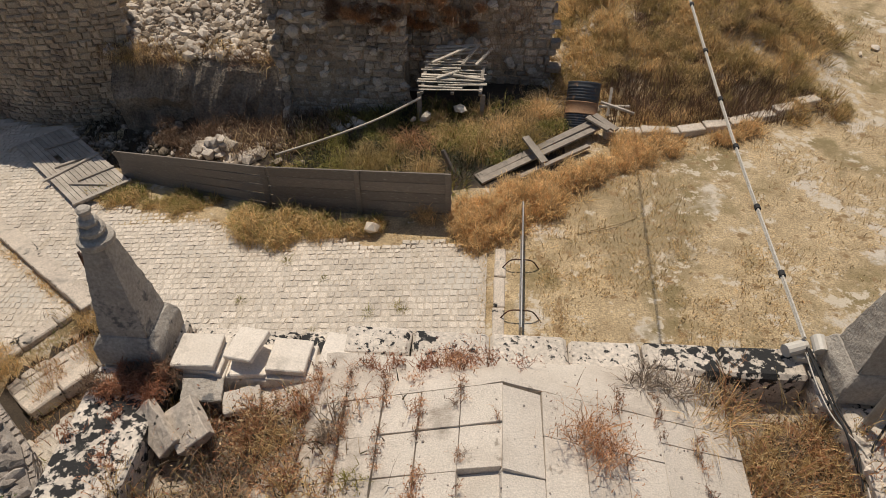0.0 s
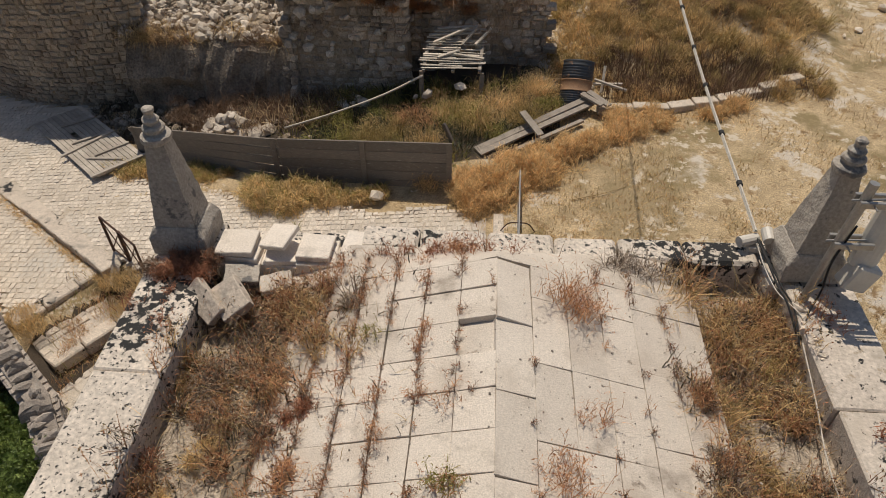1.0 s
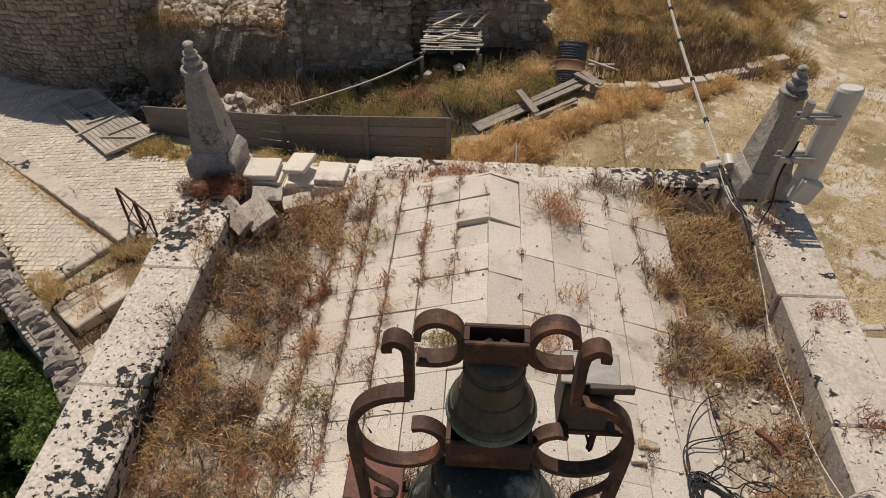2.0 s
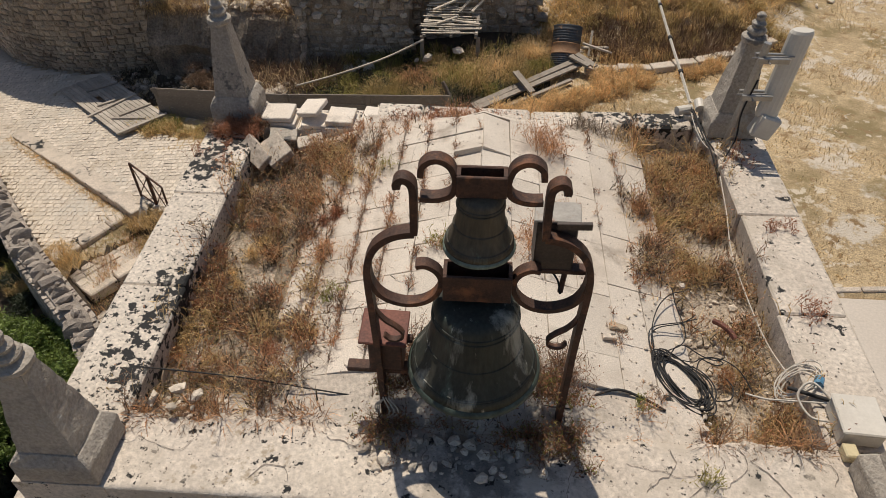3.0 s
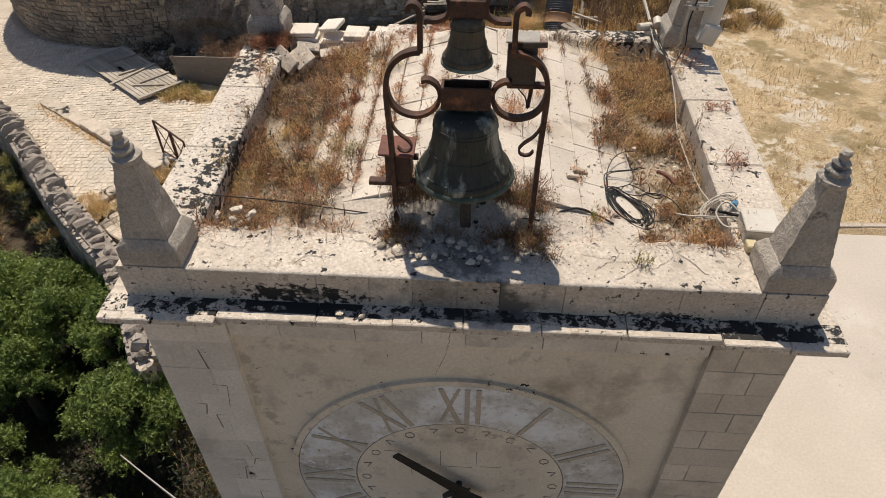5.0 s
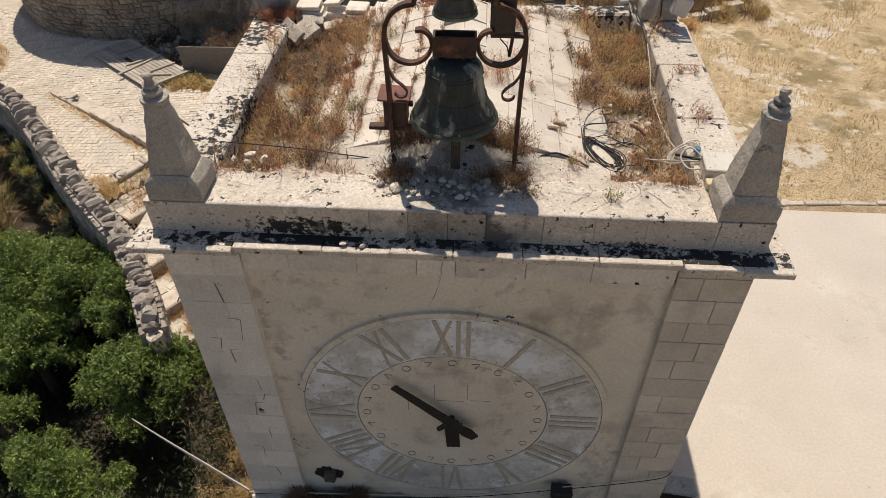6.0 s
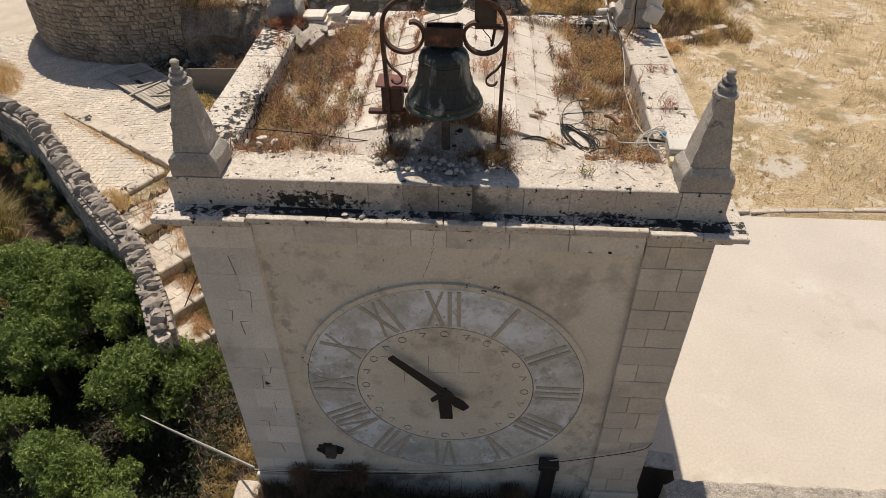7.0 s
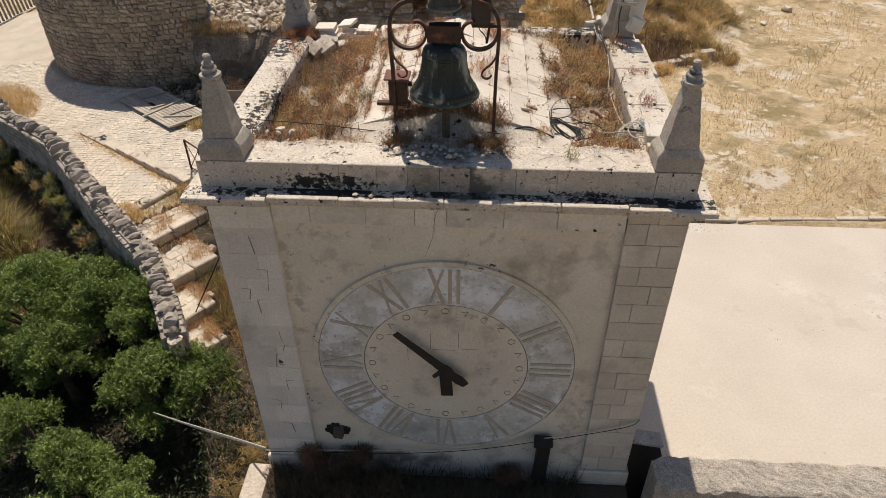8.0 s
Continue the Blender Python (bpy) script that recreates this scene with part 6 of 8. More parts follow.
    z = az + (bz - az) * t
    plank((p.x - (0.0 if t else -0.32), p.y - 0.035, z - (0.85 if t else 0.60)), (p.x, p.y - 0.035, z + 0.02), 0.045, 0.03, M_FENCE, "batten", fence)

# the old door lying on the road
door = thing("old_door", (-7.8, 10.4, -0.7), "broken grey plank door lying flat on the cobbles", "door")
DC = [Vector((-9.33, 11.05)), Vector((-8.53, 11.66)), Vector((-6.19, 9.55)), Vector((-7.02, 8.91))]
e1 = (DC[2] - DC[1]).normalized()
e2 = (DC[0] - DC[1]).normalized()
Ltot, Wtot = (DC[2] - DC[1]).length, (DC[0] - DC[1]).length


def on_door(u, w, lift):
    p = DC[1] + e1 * u + e2 * w
    return (p.x, p.y, street(p.x, p.y) + 0.10 + lift)


nb = 11
for i in range(nb):
    w = Wtot * (i + 0.5) / nb
    u0, u1 = rng.uniform(0, 0.05), Ltot - rng.uniform(0, 0.06)
    # one board is broken through, which leaves a hole
    for ua, ub in (((u0, 1.07), (1.50, u1)) if i == 6 else ((u0, u1),)):
        a, b = Vector(on_door(ua, w, rng.uniform(-0.003, 0.003))), Vector(on_door(ub, w, rng.uniform(-0.003, 0.003)))
        d = (b - a).normalized()
        s = Vector((0, 0, 1)).cross(d).normalized()
        bm = bmesh.new()
        m = Matrix((d, s, d.cross(s))).transposed().to_4x4()
        m.translation = (a + b) / 2
        bmesh.ops.create_cube(bm, size=1.0, matrix=m @ Matrix.Diagonal(((b - a).length, Wtot / nb - 0.007, 0.028, 1)))
        bmesh.ops.bevel(bm, geom=list(bm.edges), offset=0.003, segments=1, affect="EDGES")
        part("board", bm, M_DOORBOARD, door)
for u0, w0, u1, w1, wide in ((0.82, 0.02, 0.70, 0.66, 0.05), (1.68, 0.0, 1.58, 0.78, 0.06), (1.70, 0.0, 1.93, 1.12, 0.06), (2.41, 0.0, 2.40, 0.66, 0.05), (2.39, 0.80, 2.93, 0.35, 0.045), (Ltot - 0.05, -0.02, Ltot - 0.03, 1.02, 0.07)):
    plank(on_door(u0, w0 * Wtot, 0.034), on_door(u1, w1 * Wtot, 0.034), 0.016, wide, M_DOORBOARD, "ledger", door)

# iron barrier beside the steps
gate = thing("iron_barrier", (-5.55, 6.9, -0.5), "leaning dark iron railing panel with crossed bars", "railing")
G0, G1 = Vector((-5.75, 7.02, -0.50)), Vector((-5.05, 6.55, -0.50))
H = Vector((0, 0, 0.78))
for a, b, r in ((G0, G0 + H, 0.022), (G1 - (G1 - G0) * 0.45, G1 - (G1 - G0) * 0.45 + H * 0.93, 0.030), (G0 + H, G1 + H * 0.85, 0.018), (G0 + H * 0.15, G1 + H * 0.1, 0.012), (G1, G1 + H * 0.85, 0.018)):
    part("bar", tube(bmesh.new(), [a, b], r, 8), M_IRON, gate)
mid = G1 - (G1 - G0) * 0.45
for a, b in ((G0 + H * 0.15, mid + H * 0.9), (G0 + H * 0.95, mid + H * 0.12), (mid + H * 0.12, G1 + H * 0.8), (mid + H * 0.9, G1 + H * 0.12)):
    part("cross_bar", tube(bmesh.new(), [a, b], 0.009, 6), M_IRON, gate)

# bicycle rack
rack = thing("bicycle_rack", (0.68, 6.7, 0.27), "galvanised steel bicycle rack with looped bars on dry grass", "bicycle rack")
part("rail", tube(bmesh.new(), [(0.735, 8.20, 0.62), (0.66, 5.7, 0.62)], 0.015, 10), M_GALV, rack)
part("rail", tube(bmesh.new(), [(0.735, 8.18, 0.32), (0.66, 5.7, 0.32)], 0.013, 8), M_GALV, rack)
for k in range(15):
    y = 5.82 + 0.165 * k
    part("bar", tube(bmesh.new(), [(0.66 + 0.03 * (y - 5.7), y, 0.31), (0.66 + 0.03 * (y - 5.7), y, 0.62)], 0.006, 6), M_GALV, rack)
for y in (7.10, 6.14):
    x = 0.66 + 0.03 * (y - 5.7)
    loop = smooth_line([(x - 0.27, y, 0.265), (x - 0.25, y, 0.30), (x - 0.15, y, 0.44), (x, y, 0.46), (x + 0.15, y, 0.44), (x + 0.25, y, 0.30), (x + 0.27, y, 0.265)], 4)
    part("support", tube(bmesh.new(), loop, 0.0095, 8), M_IRON, rack)
for y in (8.10, 5.80):
    x = 0.66 + 0.03 * (y - 5.7)
    part("leg", tube(bmesh.new(), [(x, y, 0.20), (x, y, 0.62)], 0.016, 8), M_GALV, rack)

# oil drum, leaning back on the bank
DRUM = Vector((1.80, 10.72, 0.26))
drum = thing("oil_drum", DRUM, "dented dark oil drum with a rusty band leaning on the bank", "drum")
LEAN = Matrix.Translation(DRUM) @ Matrix.Rotation(radians(-36), 4, "X") @ Matrix.Rotation(radians(4), 4, "Y")


def drum_part(name, prof, material, label=""):
    bm = lathe(bmesh.new(), prof, (0, 0, 0), 28)
    bmesh.ops.transform(bm, matrix=LEAN, verts=bm.verts)
    part(name, bm, material, drum, label, True)


prof = [(0.0001, 0.0), (0.29, 0), (0.295, 0.01), (0.288, 0.03)]
for z in (0.1, 0.14, 0.18, 0.22, 0.27):
    prof += [(0.286, z - 0.012), (0.296, z), (0.286, z + 0.012)]
drum_part("lower_shell", prof + [(0.286, 0.30)], M_DRUM)
drum_part("band", [(0.286, 0.302), (0.298, 0.31), (0.288, 0.32), (0.288, 0.50), (0.297, 0.51), (0.286, 0.52)], M_DRUMBAND, "rusty orange band")
prof = [(0.286, 0.522)]
for z in (0.57, 0.62, 0.67, 0.72, 0.77):
    prof += [(0.286, z - 0.012), (0.296, z), (0.286, z + 0.012)]
drum_part("upper_shell", prof + [(0.288, 0.83), (0.297, 0.86), (0.285, 0.865), (0.28, 0.845), (0.0001, 0.842)], M_DRUM)

# heap of old planks leaning in the grass
for a, b, hh, th in (((0.0, 9.18, 0.30), (2.05, 10.62, 0.56), 0.068, 0.04), ((0.07, 9.07, 0.30), (2.10, 10.50, 0.52), 0.066, 0.04), ((0.7, 9.20, 0.32), (1.9, 10.05, 0.42), 0.04, 0.05)):
    ob = plank(a, b, th / 2, hh * 2, M_GREYBOARD, "old_plank", None)
    tagged(ob, "long grey weathered plank lying against dry grass", "plank", "old planks by the drum")
for a, b in (((0.80, 9.95, 0.62), (1.12, 9.40, 0.50)), ((1.90, 10.62, 0.64), (2.25, 10.30, 0.60)), ((2.02, 10.66, 0.66), (2.38, 10.32, 0.58))):
    ob = plank(a, b, 0.02, 0.13, M_GREYBOARD, "old_plank", None)
    tagged(ob, "short grey weathered plank laid across others", "plank", "old planks by the drum")
tagged(plank((-0.57, 9.44, 0.64), (-0.33, 9.27, 0.20), 0.035, 0.05, M_FENCE, "stake", None), "short dark stake leaning behind the fence's end", "stake")
for a, b in (((2.15, 10.95, 0.75), (2.75, 10.85, 0.60)), ((2.15, 11.05, 0.60), (2.7, 11.05, 0.62)), ((2.3, 10.9, 0.5), (2.35, 11.2, 0.9))):
    ob = plank(a, b, 0.02, 0.05, M_PALEBOARD, "broken_lath", None)
    tagged(ob, "pale broken lath beside the drum", "lath", "broken laths")

# pallet shelter with stones beneath
pal = thing("pallet", (-0.47, 11.3, 0.3), "bleached wooden pallet roof propped over a pit", "pallet")
for i in range(14):
    y, z = 11.0 + i * 0.055, 0.86 + i * 0.0195
    x0, x1 = -1.16 + 0.013 * i + rng.uniform(-0.06, 0.06) + (0.35 if i % 5 == 2 else 0), 0.10 + rng.uniform(-0.12, 0.04) - (0.45 if i % 4 == 1 else 0)
    plank((x0, y, z + rng.uniform(-0.015, 0.015)), (x1, y + rng.uniform(-0.05, 0.05), z + rng.uniform(-0.03, 0.03)), 0.008, rng.uniform(0.03, 0.055), M_PALEBOARD, "slat", pal)
for x in (-1.05, -0.5, 0.0):
    plank((x, 10.96, 0.80), (x + 0.05, 11.72, 1.06), 0.03, 0.06, M_GREYBOARD, "bearer", pal)
for a, b in (((-0.9, 11.5, 1.12), (-0.25, 11.8, 1.30)), ((-0.35, 11.5, 1.10), (-0.05, 11.85, 1.32)), ((-0.1, 11.5, 1.10), (0.2, 11.8, 1.30)), ((-0.5, 11.3, 1.0), (0.08, 11.2, 0.97)), ((-0.8, 11.2, 0.97), (-0.4, 11.4, 1.03)), ((-1.0, 11.75, 1.15), (0.0, 11.8, 1.2)), ((-0.9, 11.83, 1.19), (0.1, 11.86, 1.24)), ((-0.85, 11.9, 1.22), (0.0, 11.95, 1.27))):
    plank(a, b, 0.015, 0.06, M_PALEBOARD, "loose_slat", pal)
for x in (-1.1, 0.05):
    plank((x, 11.05, 0.0), (x, 11.05, 0.76), 0.04, 0.06, M_GREYBOARD, "prop", pal)
ob = part("long_pole", tube(bmesh.new(), smooth_line([(-3.30, 9.16, 0.62), (-2.55, 9.72, 0.60), (-1.75, 10.28, 0.66), (-1.05, 10.80, 0.80)], 6), 0.017, 8, 0.021), M_PALEBOARD, None, smooth=True)
tagged(ob, "long bleached pole leaning over the ditch", "pole")
for x, y, z, r, mt in ((-0.98, 10.82, 0.50, 0.16, 0), (-1.2, 10.8, 0.45, 0.08, 0), (-0.35, 10.95, 0.62, 0.17, 1)):
    ob = under("boulder", ROCKS[2 + mt], None, pose(x, y, z - 0.1, 0, 0, 40) @ Matrix.Diagonal((r, r, r, 1)))
    tagged(ob, "pale boulder under the pallet", "stone", "boulders in the ditch")

# pale rubble heaps in the ditch, and single stones
heap = Heap(64)
for _ in range(90):
    x, y = heap.rng.gauss(-4.5, 0.5), heap.rng.gauss(10.5, 0.22)
    heap.rock((x, y, ground_z(x, y) + 0.05), 0.03 + 0.11 * heap.rng.random() ** 2.5)
for _ in range(60):
    x, y = heap.rng.uniform(-3.7, -2.2), heap.rng.uniform(10.9, 11.5)
    heap.rock((x, y, ground_z(x, y) + 0.04), 0.04 + 0.10 * heap.rng.random() ** 2)
heap.object("rubble_heap", M_WHITEROCK, None, "stuff", "heap of pale broken stones in the ditch", "rubble")
for x, y, r in ((-4.55, 10.25, 0.27), (-4.22, 10.18, 0.25), (-4.85, 10.35, 0.22), (-4.0, 10.32, 0.20), (-4.4, 10.5, 0.2), (-5.4, 10.9, 0.16), (-5.0, 11.1, 0.14), (-3.5, 11.1, 0.13), (-2.9, 11.2, 0.16), (-2.4, 11.25, 0.12), (-3.2, 10.8, 0.11), (-6.0, 11.0, 0.13), (-0.9, 9.0, 0.18), (-1.25, 8.9, 0.14), (-1.56, 8.02, 0.20), (-3.95, 8.62, 0.16), (-5.9, 10.9, 0.12), (8.0, 13.7, 0.17), (7.6, 13.4, 0.1), (8.9, 14.7, 0.2)):
    z = (street(x, y) if y < 8.7 else ground_z(x, y)) + r * 0.3
    ob = under("boulder", ROCKS[int(abs(x * 10)) % 7], None, pose(x, y, z, 0, 0, x * 200) @ Matrix.Diagonal((r, r * 0.8, r * 0.75, 1)))
    tagged(ob, "single pale angular boulder", "stone", "boulders in the ditch")

# far paling fence beside the road
far = thing("paling_fence", (-18.1, 20.2, -1.9), "dark paling fence beside the road far off", "fence")
for i in range(26):
    f = i / 25
    x, y = -18.4 + 0.6 * f, 17.6 + 5.2 * f
    plank((x, y, -1.9), (x - 0.1, y, -0.7 + rng.uniform(-0.06, 0.06)), 0.05, 0.02, M_GREYBOARD, "paling", far)
plank((-18.4, 17.6, -1.0), (-17.8, 22.8, -1.0), 0.04, 0.03, M_GREYBOARD, "rail", far)

# ---------------------------------------------------------------- weeds on the roof

R = np.random.default_rng(7)


def tussocks(C, per, height, spread, width, lean=0.8, droop=0.35):
    """Grass clumps whose blades fan outwards from each centre and bend over."""
    n = len(C) * per
    hs = np.repeat(R.uniform(0.6, 1.25, len(C)), per) * height * R.uniform(0.5, 1.15, n)
    az = R.uniform(0, 2 * np.pi, n)
    q = np.sqrt(R.random(n))
    d = np.stack([np.cos(az), np.sin(az), np.zeros(n)], 1)
    P = np.repeat(C, per, 0) + d * (q * spread)[:, None] * np.repeat(R.uniform(0.6, 1.3, len(C)), per)[:, None]
    t = lean * q + R.normal(0, 0.22, n)
    sa = R.uniform(0, 2 * np.pi, n)
    s = np.stack([np.cos(sa), np.sin(sa), np.zeros(n)], 1) * (width * R.uniform(0.6, 1.3, n))[:, None] / 2
    up = np.array([0, 0, 1.0])
    mid = P + (up * np.cos(t)[:, None] + d * np.sin(t)[:, None]) * (hs * 0.55)[:, None]
    t2 = t + droop + R.random(n) * droop
    tip = mid + (up * np.cos(t2)[:, None] + d * np.sin(t2)[:, None]) * (hs * 0.5)[:, None]
    V = np.stack([P - s, P + s, mid + s * 0.8, mid - s * 0.8, tip], 1).reshape(-1, 3)
    k = np.arange(n)[:, None] * 5
    return V, (k + np.array([[0, 1, 2, 3]])).tolist() + (k + np.array([[3, 2, 4]])).tolist()


def puff(x, y, z, r, n, length, width, tall=0.8):
    """A tangled ball-headed bush: short curved stalks at all angles, thicker towards the skin."""
    d = R.normal(size=(n, 3))
    d /= np.linalg.norm(d, axis=1)[:, None]
    d[:, 2] = np.abs(d[:, 2])
    rad = r * R.uniform(0.35, 1.0, n) * (0.8 + 0.35 * np.array([noise.noise(Vector(v) * 2.2 + Vector((x, y, 0))) for v in d]))
    P = np.array([x, y, z]) + d * rad[:, None] * np.array([1, 1, tall])
    return blades(P, length, width, 2.6, R, 0.3)


def roof_z(x, y):
    if y < -0.42 or x < -1.41 or x > 1.80:
        return ZP
    return max(apron(x, y) if -1.0 < x < 1.3 and -0.36 < y < 2.19 else 0, 4.24)


def scatter(n, x0, x1, y0, y1, keep):
    P = np.stack([R.uniform(x0, x1, n), R.uniform(y0, y1, n)], 1)
    k = np.array([keep(x, y) > R.random() for x, y in P])
    P = P[k]
    return np.concatenate([P, np.array([[roof_z(x, y)] for x, y in P]).reshape(-1, 1)], 1)


def patchy(x, y, s=3.0, seed=0.0):
    return 0.5 + 0.5 * noise.noise(Vector((x * s, y * s, seed)))


def west_band(x, y):
    edge = -0.95 + 0.07 * math.sin(y * 2.9) + 0.06 * math.sin(y * 7.1) + 0.24 * smoothstep(1.15, 1.4, y) * smoothstep(1.85, 1.7, y) + 0.20 * smoothstep(0.30, 0.0, y)
    if x > edge + 0.30:
        return 0.0
    d = smoothstep(edge + 0.30, edge - 0.10, x)
    return d * smoothstep(0.34, 0.60, patchy(x, y, 4.2, 1.0)) * smoothstep(2.05, 1.7, y)


def east_band(x, y):
    edge = 1.16 + 0.07 * math.sin(y * 3.1 + 1) + 0.05 * math.sin(y * 8.3) + (0.05 if y > 1.2 else 0) + 0.16 * smoothstep(0.62, 0.45, y)
    d = smoothstep(edge - 0.05, edge + 0.12, x)
    return d * smoothstep(0.36, 0.60, patchy(x, y, 4.4, 5.0)) * (0.42 if -0.22 < y < 0.55 else 1.0)


def weeds(C, stems, height, spread, width=0.0042):
    """Dry bushy weeds: stems, two orders of side twigs and seed heads round each centre."""
    hs = np.repeat(height * R.uniform(0.55, 1.35, len(C)), stems)
    P = np.repeat(np.asarray(C, float), stems, 0)
    P[:, :2] += R.normal(0, spread, (len(P), 2))
    P[:, 2] = [roof_z(x, y) for x, y in P[:, :2]]
    stem = blades(P, hs, width, 1.25, R, 0.5)
    V = stem[0].reshape(-1, 5, 3)
    tips, mids = V[:, 4], V[:, 2]
    at = np.concatenate([mids + (tips - mids) * f for f in (-0.4, 0.1, 0.5, 0.9)])
    side = blades(at, np.tile(hs, 4) * 0.45, width * 0.72, 1.9, R, 0.3)
    ends = side[0].reshape(-1, 5, 3)
    at2 = ends[::2, 2]
    side2 = blades(at2, 0.035, width * 0.6, 2.2, R, 0.3)
    heads = np.concatenate([at, ends[:, 4], side2[0].reshape(-1, 5, 3)[:, 4]])
    v, f = join([side, side2])
    return stem, (v, f), heads


sel = lambda P, f: P[R.random(len(P)) < f]
cw = scatter(1000, -1.42, -0.2, -0.42, 2.0, lambda x, y: west_band(x, y) * smoothstep(0.38, 0.60, patchy(x, y, 7.0, 2.0)))
ce = scatter(880, 1.0, 1.80, -0.40, 2.05, lambda x, y: east_band(x, y) * smoothstep(0.42, 0.60, patchy(x, y, 6.5, 6.0)))
cw = np.concatenate([cw, scatter(70, -0.95, -0.42, -0.25, 1.95, lambda x, y: 0.75 * smoothstep(-0.40, -0.8, x))])
h_all = []


def shade_of(x, y):
    """Which kind of weed grows at a spot: clumps of one kind keep together."""
    return patchy(x, y, 3.2, 13.0) + R.normal(0, 0.09) + 0.02 - 0.08 * smoothstep(0.5, 1.3, y) * (x < 0)


for C, what in ((cw, "filling the roof gutter"), (ce, "along the parapet")):
    q = np.array([shade_of(x, y) for x, y, _ in C]) + (0.035 if C is ce else 0.0)
    for lo, hi, m, word, per, tall in ((-9, 0.38, M_TWIGGREY, "grey-brown", 9, 0.155), (0.38, 0.425, M_TWIG, "dark brown", 8, 0.14), (0.425, 0.52, M_RUST, "orange-brown", 10, 0.155), (0.52, 0.545, M_OLIVE, "olive-yellow", 10, 0.15), (0.545, 0.60, M_RUST, "rust-brown", 10, 0.15), (0.60, 9, M_STRAW, "straw-yellow", 10, 0.15)):
        C2 = C[(q >= lo) & (q < hi)]
        if len(C2) < 4:
            continue
        s_, t_, h_ = weeds(C2, per, tall * 1.05, 0.022, 0.0048)
        stuff("dry_weeds", [s_, t_], m, "tangle of dry " + word + " weeds " + what, "weeds")
        h_all.append(h_)
h1 = np.concatenate(h_all)
CC = np.concatenate([cw[::2], ce[::2]])
stuff("pale_stalks", [tussocks(CC, 7, 0.22, 0.035, 0.0036, 1.3, 0.3)], M_STRAWPALE, "long pale dry stalks among the roof weeds", "weeds")
stuff("weed_seed_heads", [flecks(sel(h1, 0.36), 0.006, R)], M_SEED, "red-brown dried seed heads and leaves", "weeds")
stuff("dry_weed_leaves", [flecks(sel(h1, 0.16), 0.007, R)], M_STRAWPALE, "straw-coloured dried leaves", "weeds")
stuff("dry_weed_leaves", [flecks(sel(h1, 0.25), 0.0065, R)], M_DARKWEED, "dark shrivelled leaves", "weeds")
# fallen straw and grey litter under them
cl = np.concatenate([scatter(3600, -1.42, -0.15, -0.42, 2.05, lambda x, y: min(1, west_band(x, y) * 1.2 + 0.05)), scatter(2600, 1.0, 1.80, -0.42, 2.1, lambda x, y: min(1, east_band(x, y) * 1.4))])
cl[:, 2] += 0.008
stuff("straw_litter", [blades(cl, 0.10, 0.0034, 1.75, R, 0.1)], M_STRAWPALE, "pale straw litter on the roof", "straw")
C = np.concatenate([sel(cw, 0.4), sel(ce, 0.4)])
stuff("dead_stems", [tussocks(C, 6, 0.20, 0.03, 0.0052, 1.2, 0.3)], M_TWIG, "coarse dark dead stems in the roof weeds", "weeds")
stuff("dark_litter", [blades(np.concatenate([sel(cl, 0.55), np.repeat(C, 5, 0) + R.normal(0, 0.035, (len(C) * 5, 3)) * [1, 1, 0.1] + [0, 0, 0.02]]), 0.075, 0.0075, 1.8, R, 0.1)], M_DARKWEED, "dark leaves and stalks under the roof weeds", "litter")
stuff("twig_litter", [blades(sel(cl, 0.2) + [0, 0, 0.012], 0.13, 0.003, 1.7, R, 0.1)], M_TWIGGREY, "grey twigs lying on the roof", "twigs")

# tufts in the joints of the slabs
joint = []
for xj, y0, y1, p in ((-0.156, 0.3, 2.1, 0.35), (-0.334, -0.1, 2.1, 0.9), (-0.512, -0.1, 2.1, 1.2), (-0.69, -0.2, 2.1, 1.3), (-0.868, -0.1, 2.0, 1.2), (0.022, 1.0, 2.15, 0.5), (0.20, -0.2, 0.5, 0.25), (0.378, 0.3, 1.3, 0.45), (0.734, 0.3, 2.1, 0.3), (0.912, -0.2, 2.0, 0.35), (1.09, -0.2, 2.0, 0.4)):
    for y in np.arange(y0, y1, 0.035):
        if R.random() < p * (0.25 + 1.2 * smoothstep(0.35, 0.65, patchy(xj, y, 4.0, 9.0))) * 0.95:
            joint.append((xj + R.normal(0, 0.008), y, 0))
for x in np.arange(-0.9, 0.2, 0.04):
    for y in (1.04, 1.24, 1.65, 2.08):
        if R.random() < 0.16:
            joint.append((x, y, 0))
s, t, h = weeds(np.array(joint)[::3], 6, 0.05, 0.010, 0.0032)
stuff("joint_weeds", [s, t], M_RUST, "rust-brown thin weeds growing from the slab joints", "weeds")
s, t, h = weeds(np.array([p for k, p in enumerate(joint) if k % 3]), 6, 0.046, 0.008, 0.0032)
stuff("joint_weeds", [s, t], M_TWIG, "thin dry weeds growing from the slab joints", "weeds")
stuff("joint_seed_heads", [flecks(sel(h, 0.35), 0.004, R)], M_SEED, "red-brown seed heads in the slab joints", "weeds")
clumps = np.array([(xj + R.normal(0, 0.015), R.uniform(-0.05, 2.05), 0) for xj in (-0.156, -0.334, -0.512, -0.69, -0.868) for _ in range(6)])
s, t, h = weeds(clumps, 12, 0.09, 0.02, 0.0034)
stuff("joint_clumps", [s, t], M_RUST, "upright dry weed clumps along the slab joints", "weeds")
stuff("joint_clump_leaves", [flecks(sel(h, 0.35), 0.0048, R)], M_SEED, "red-brown leaves of the joint weeds", "weeds")
s, t, h = weeds(np.array([(0.60, 1.70, 0), (0.66, 1.64, 0), (0.56, 1.64, 0), (0.63, 1.58, 0), (0.52, 0.60, 0), (0.47, 0.68, 0)]), 22, 0.18, 0.045, 0.0034)
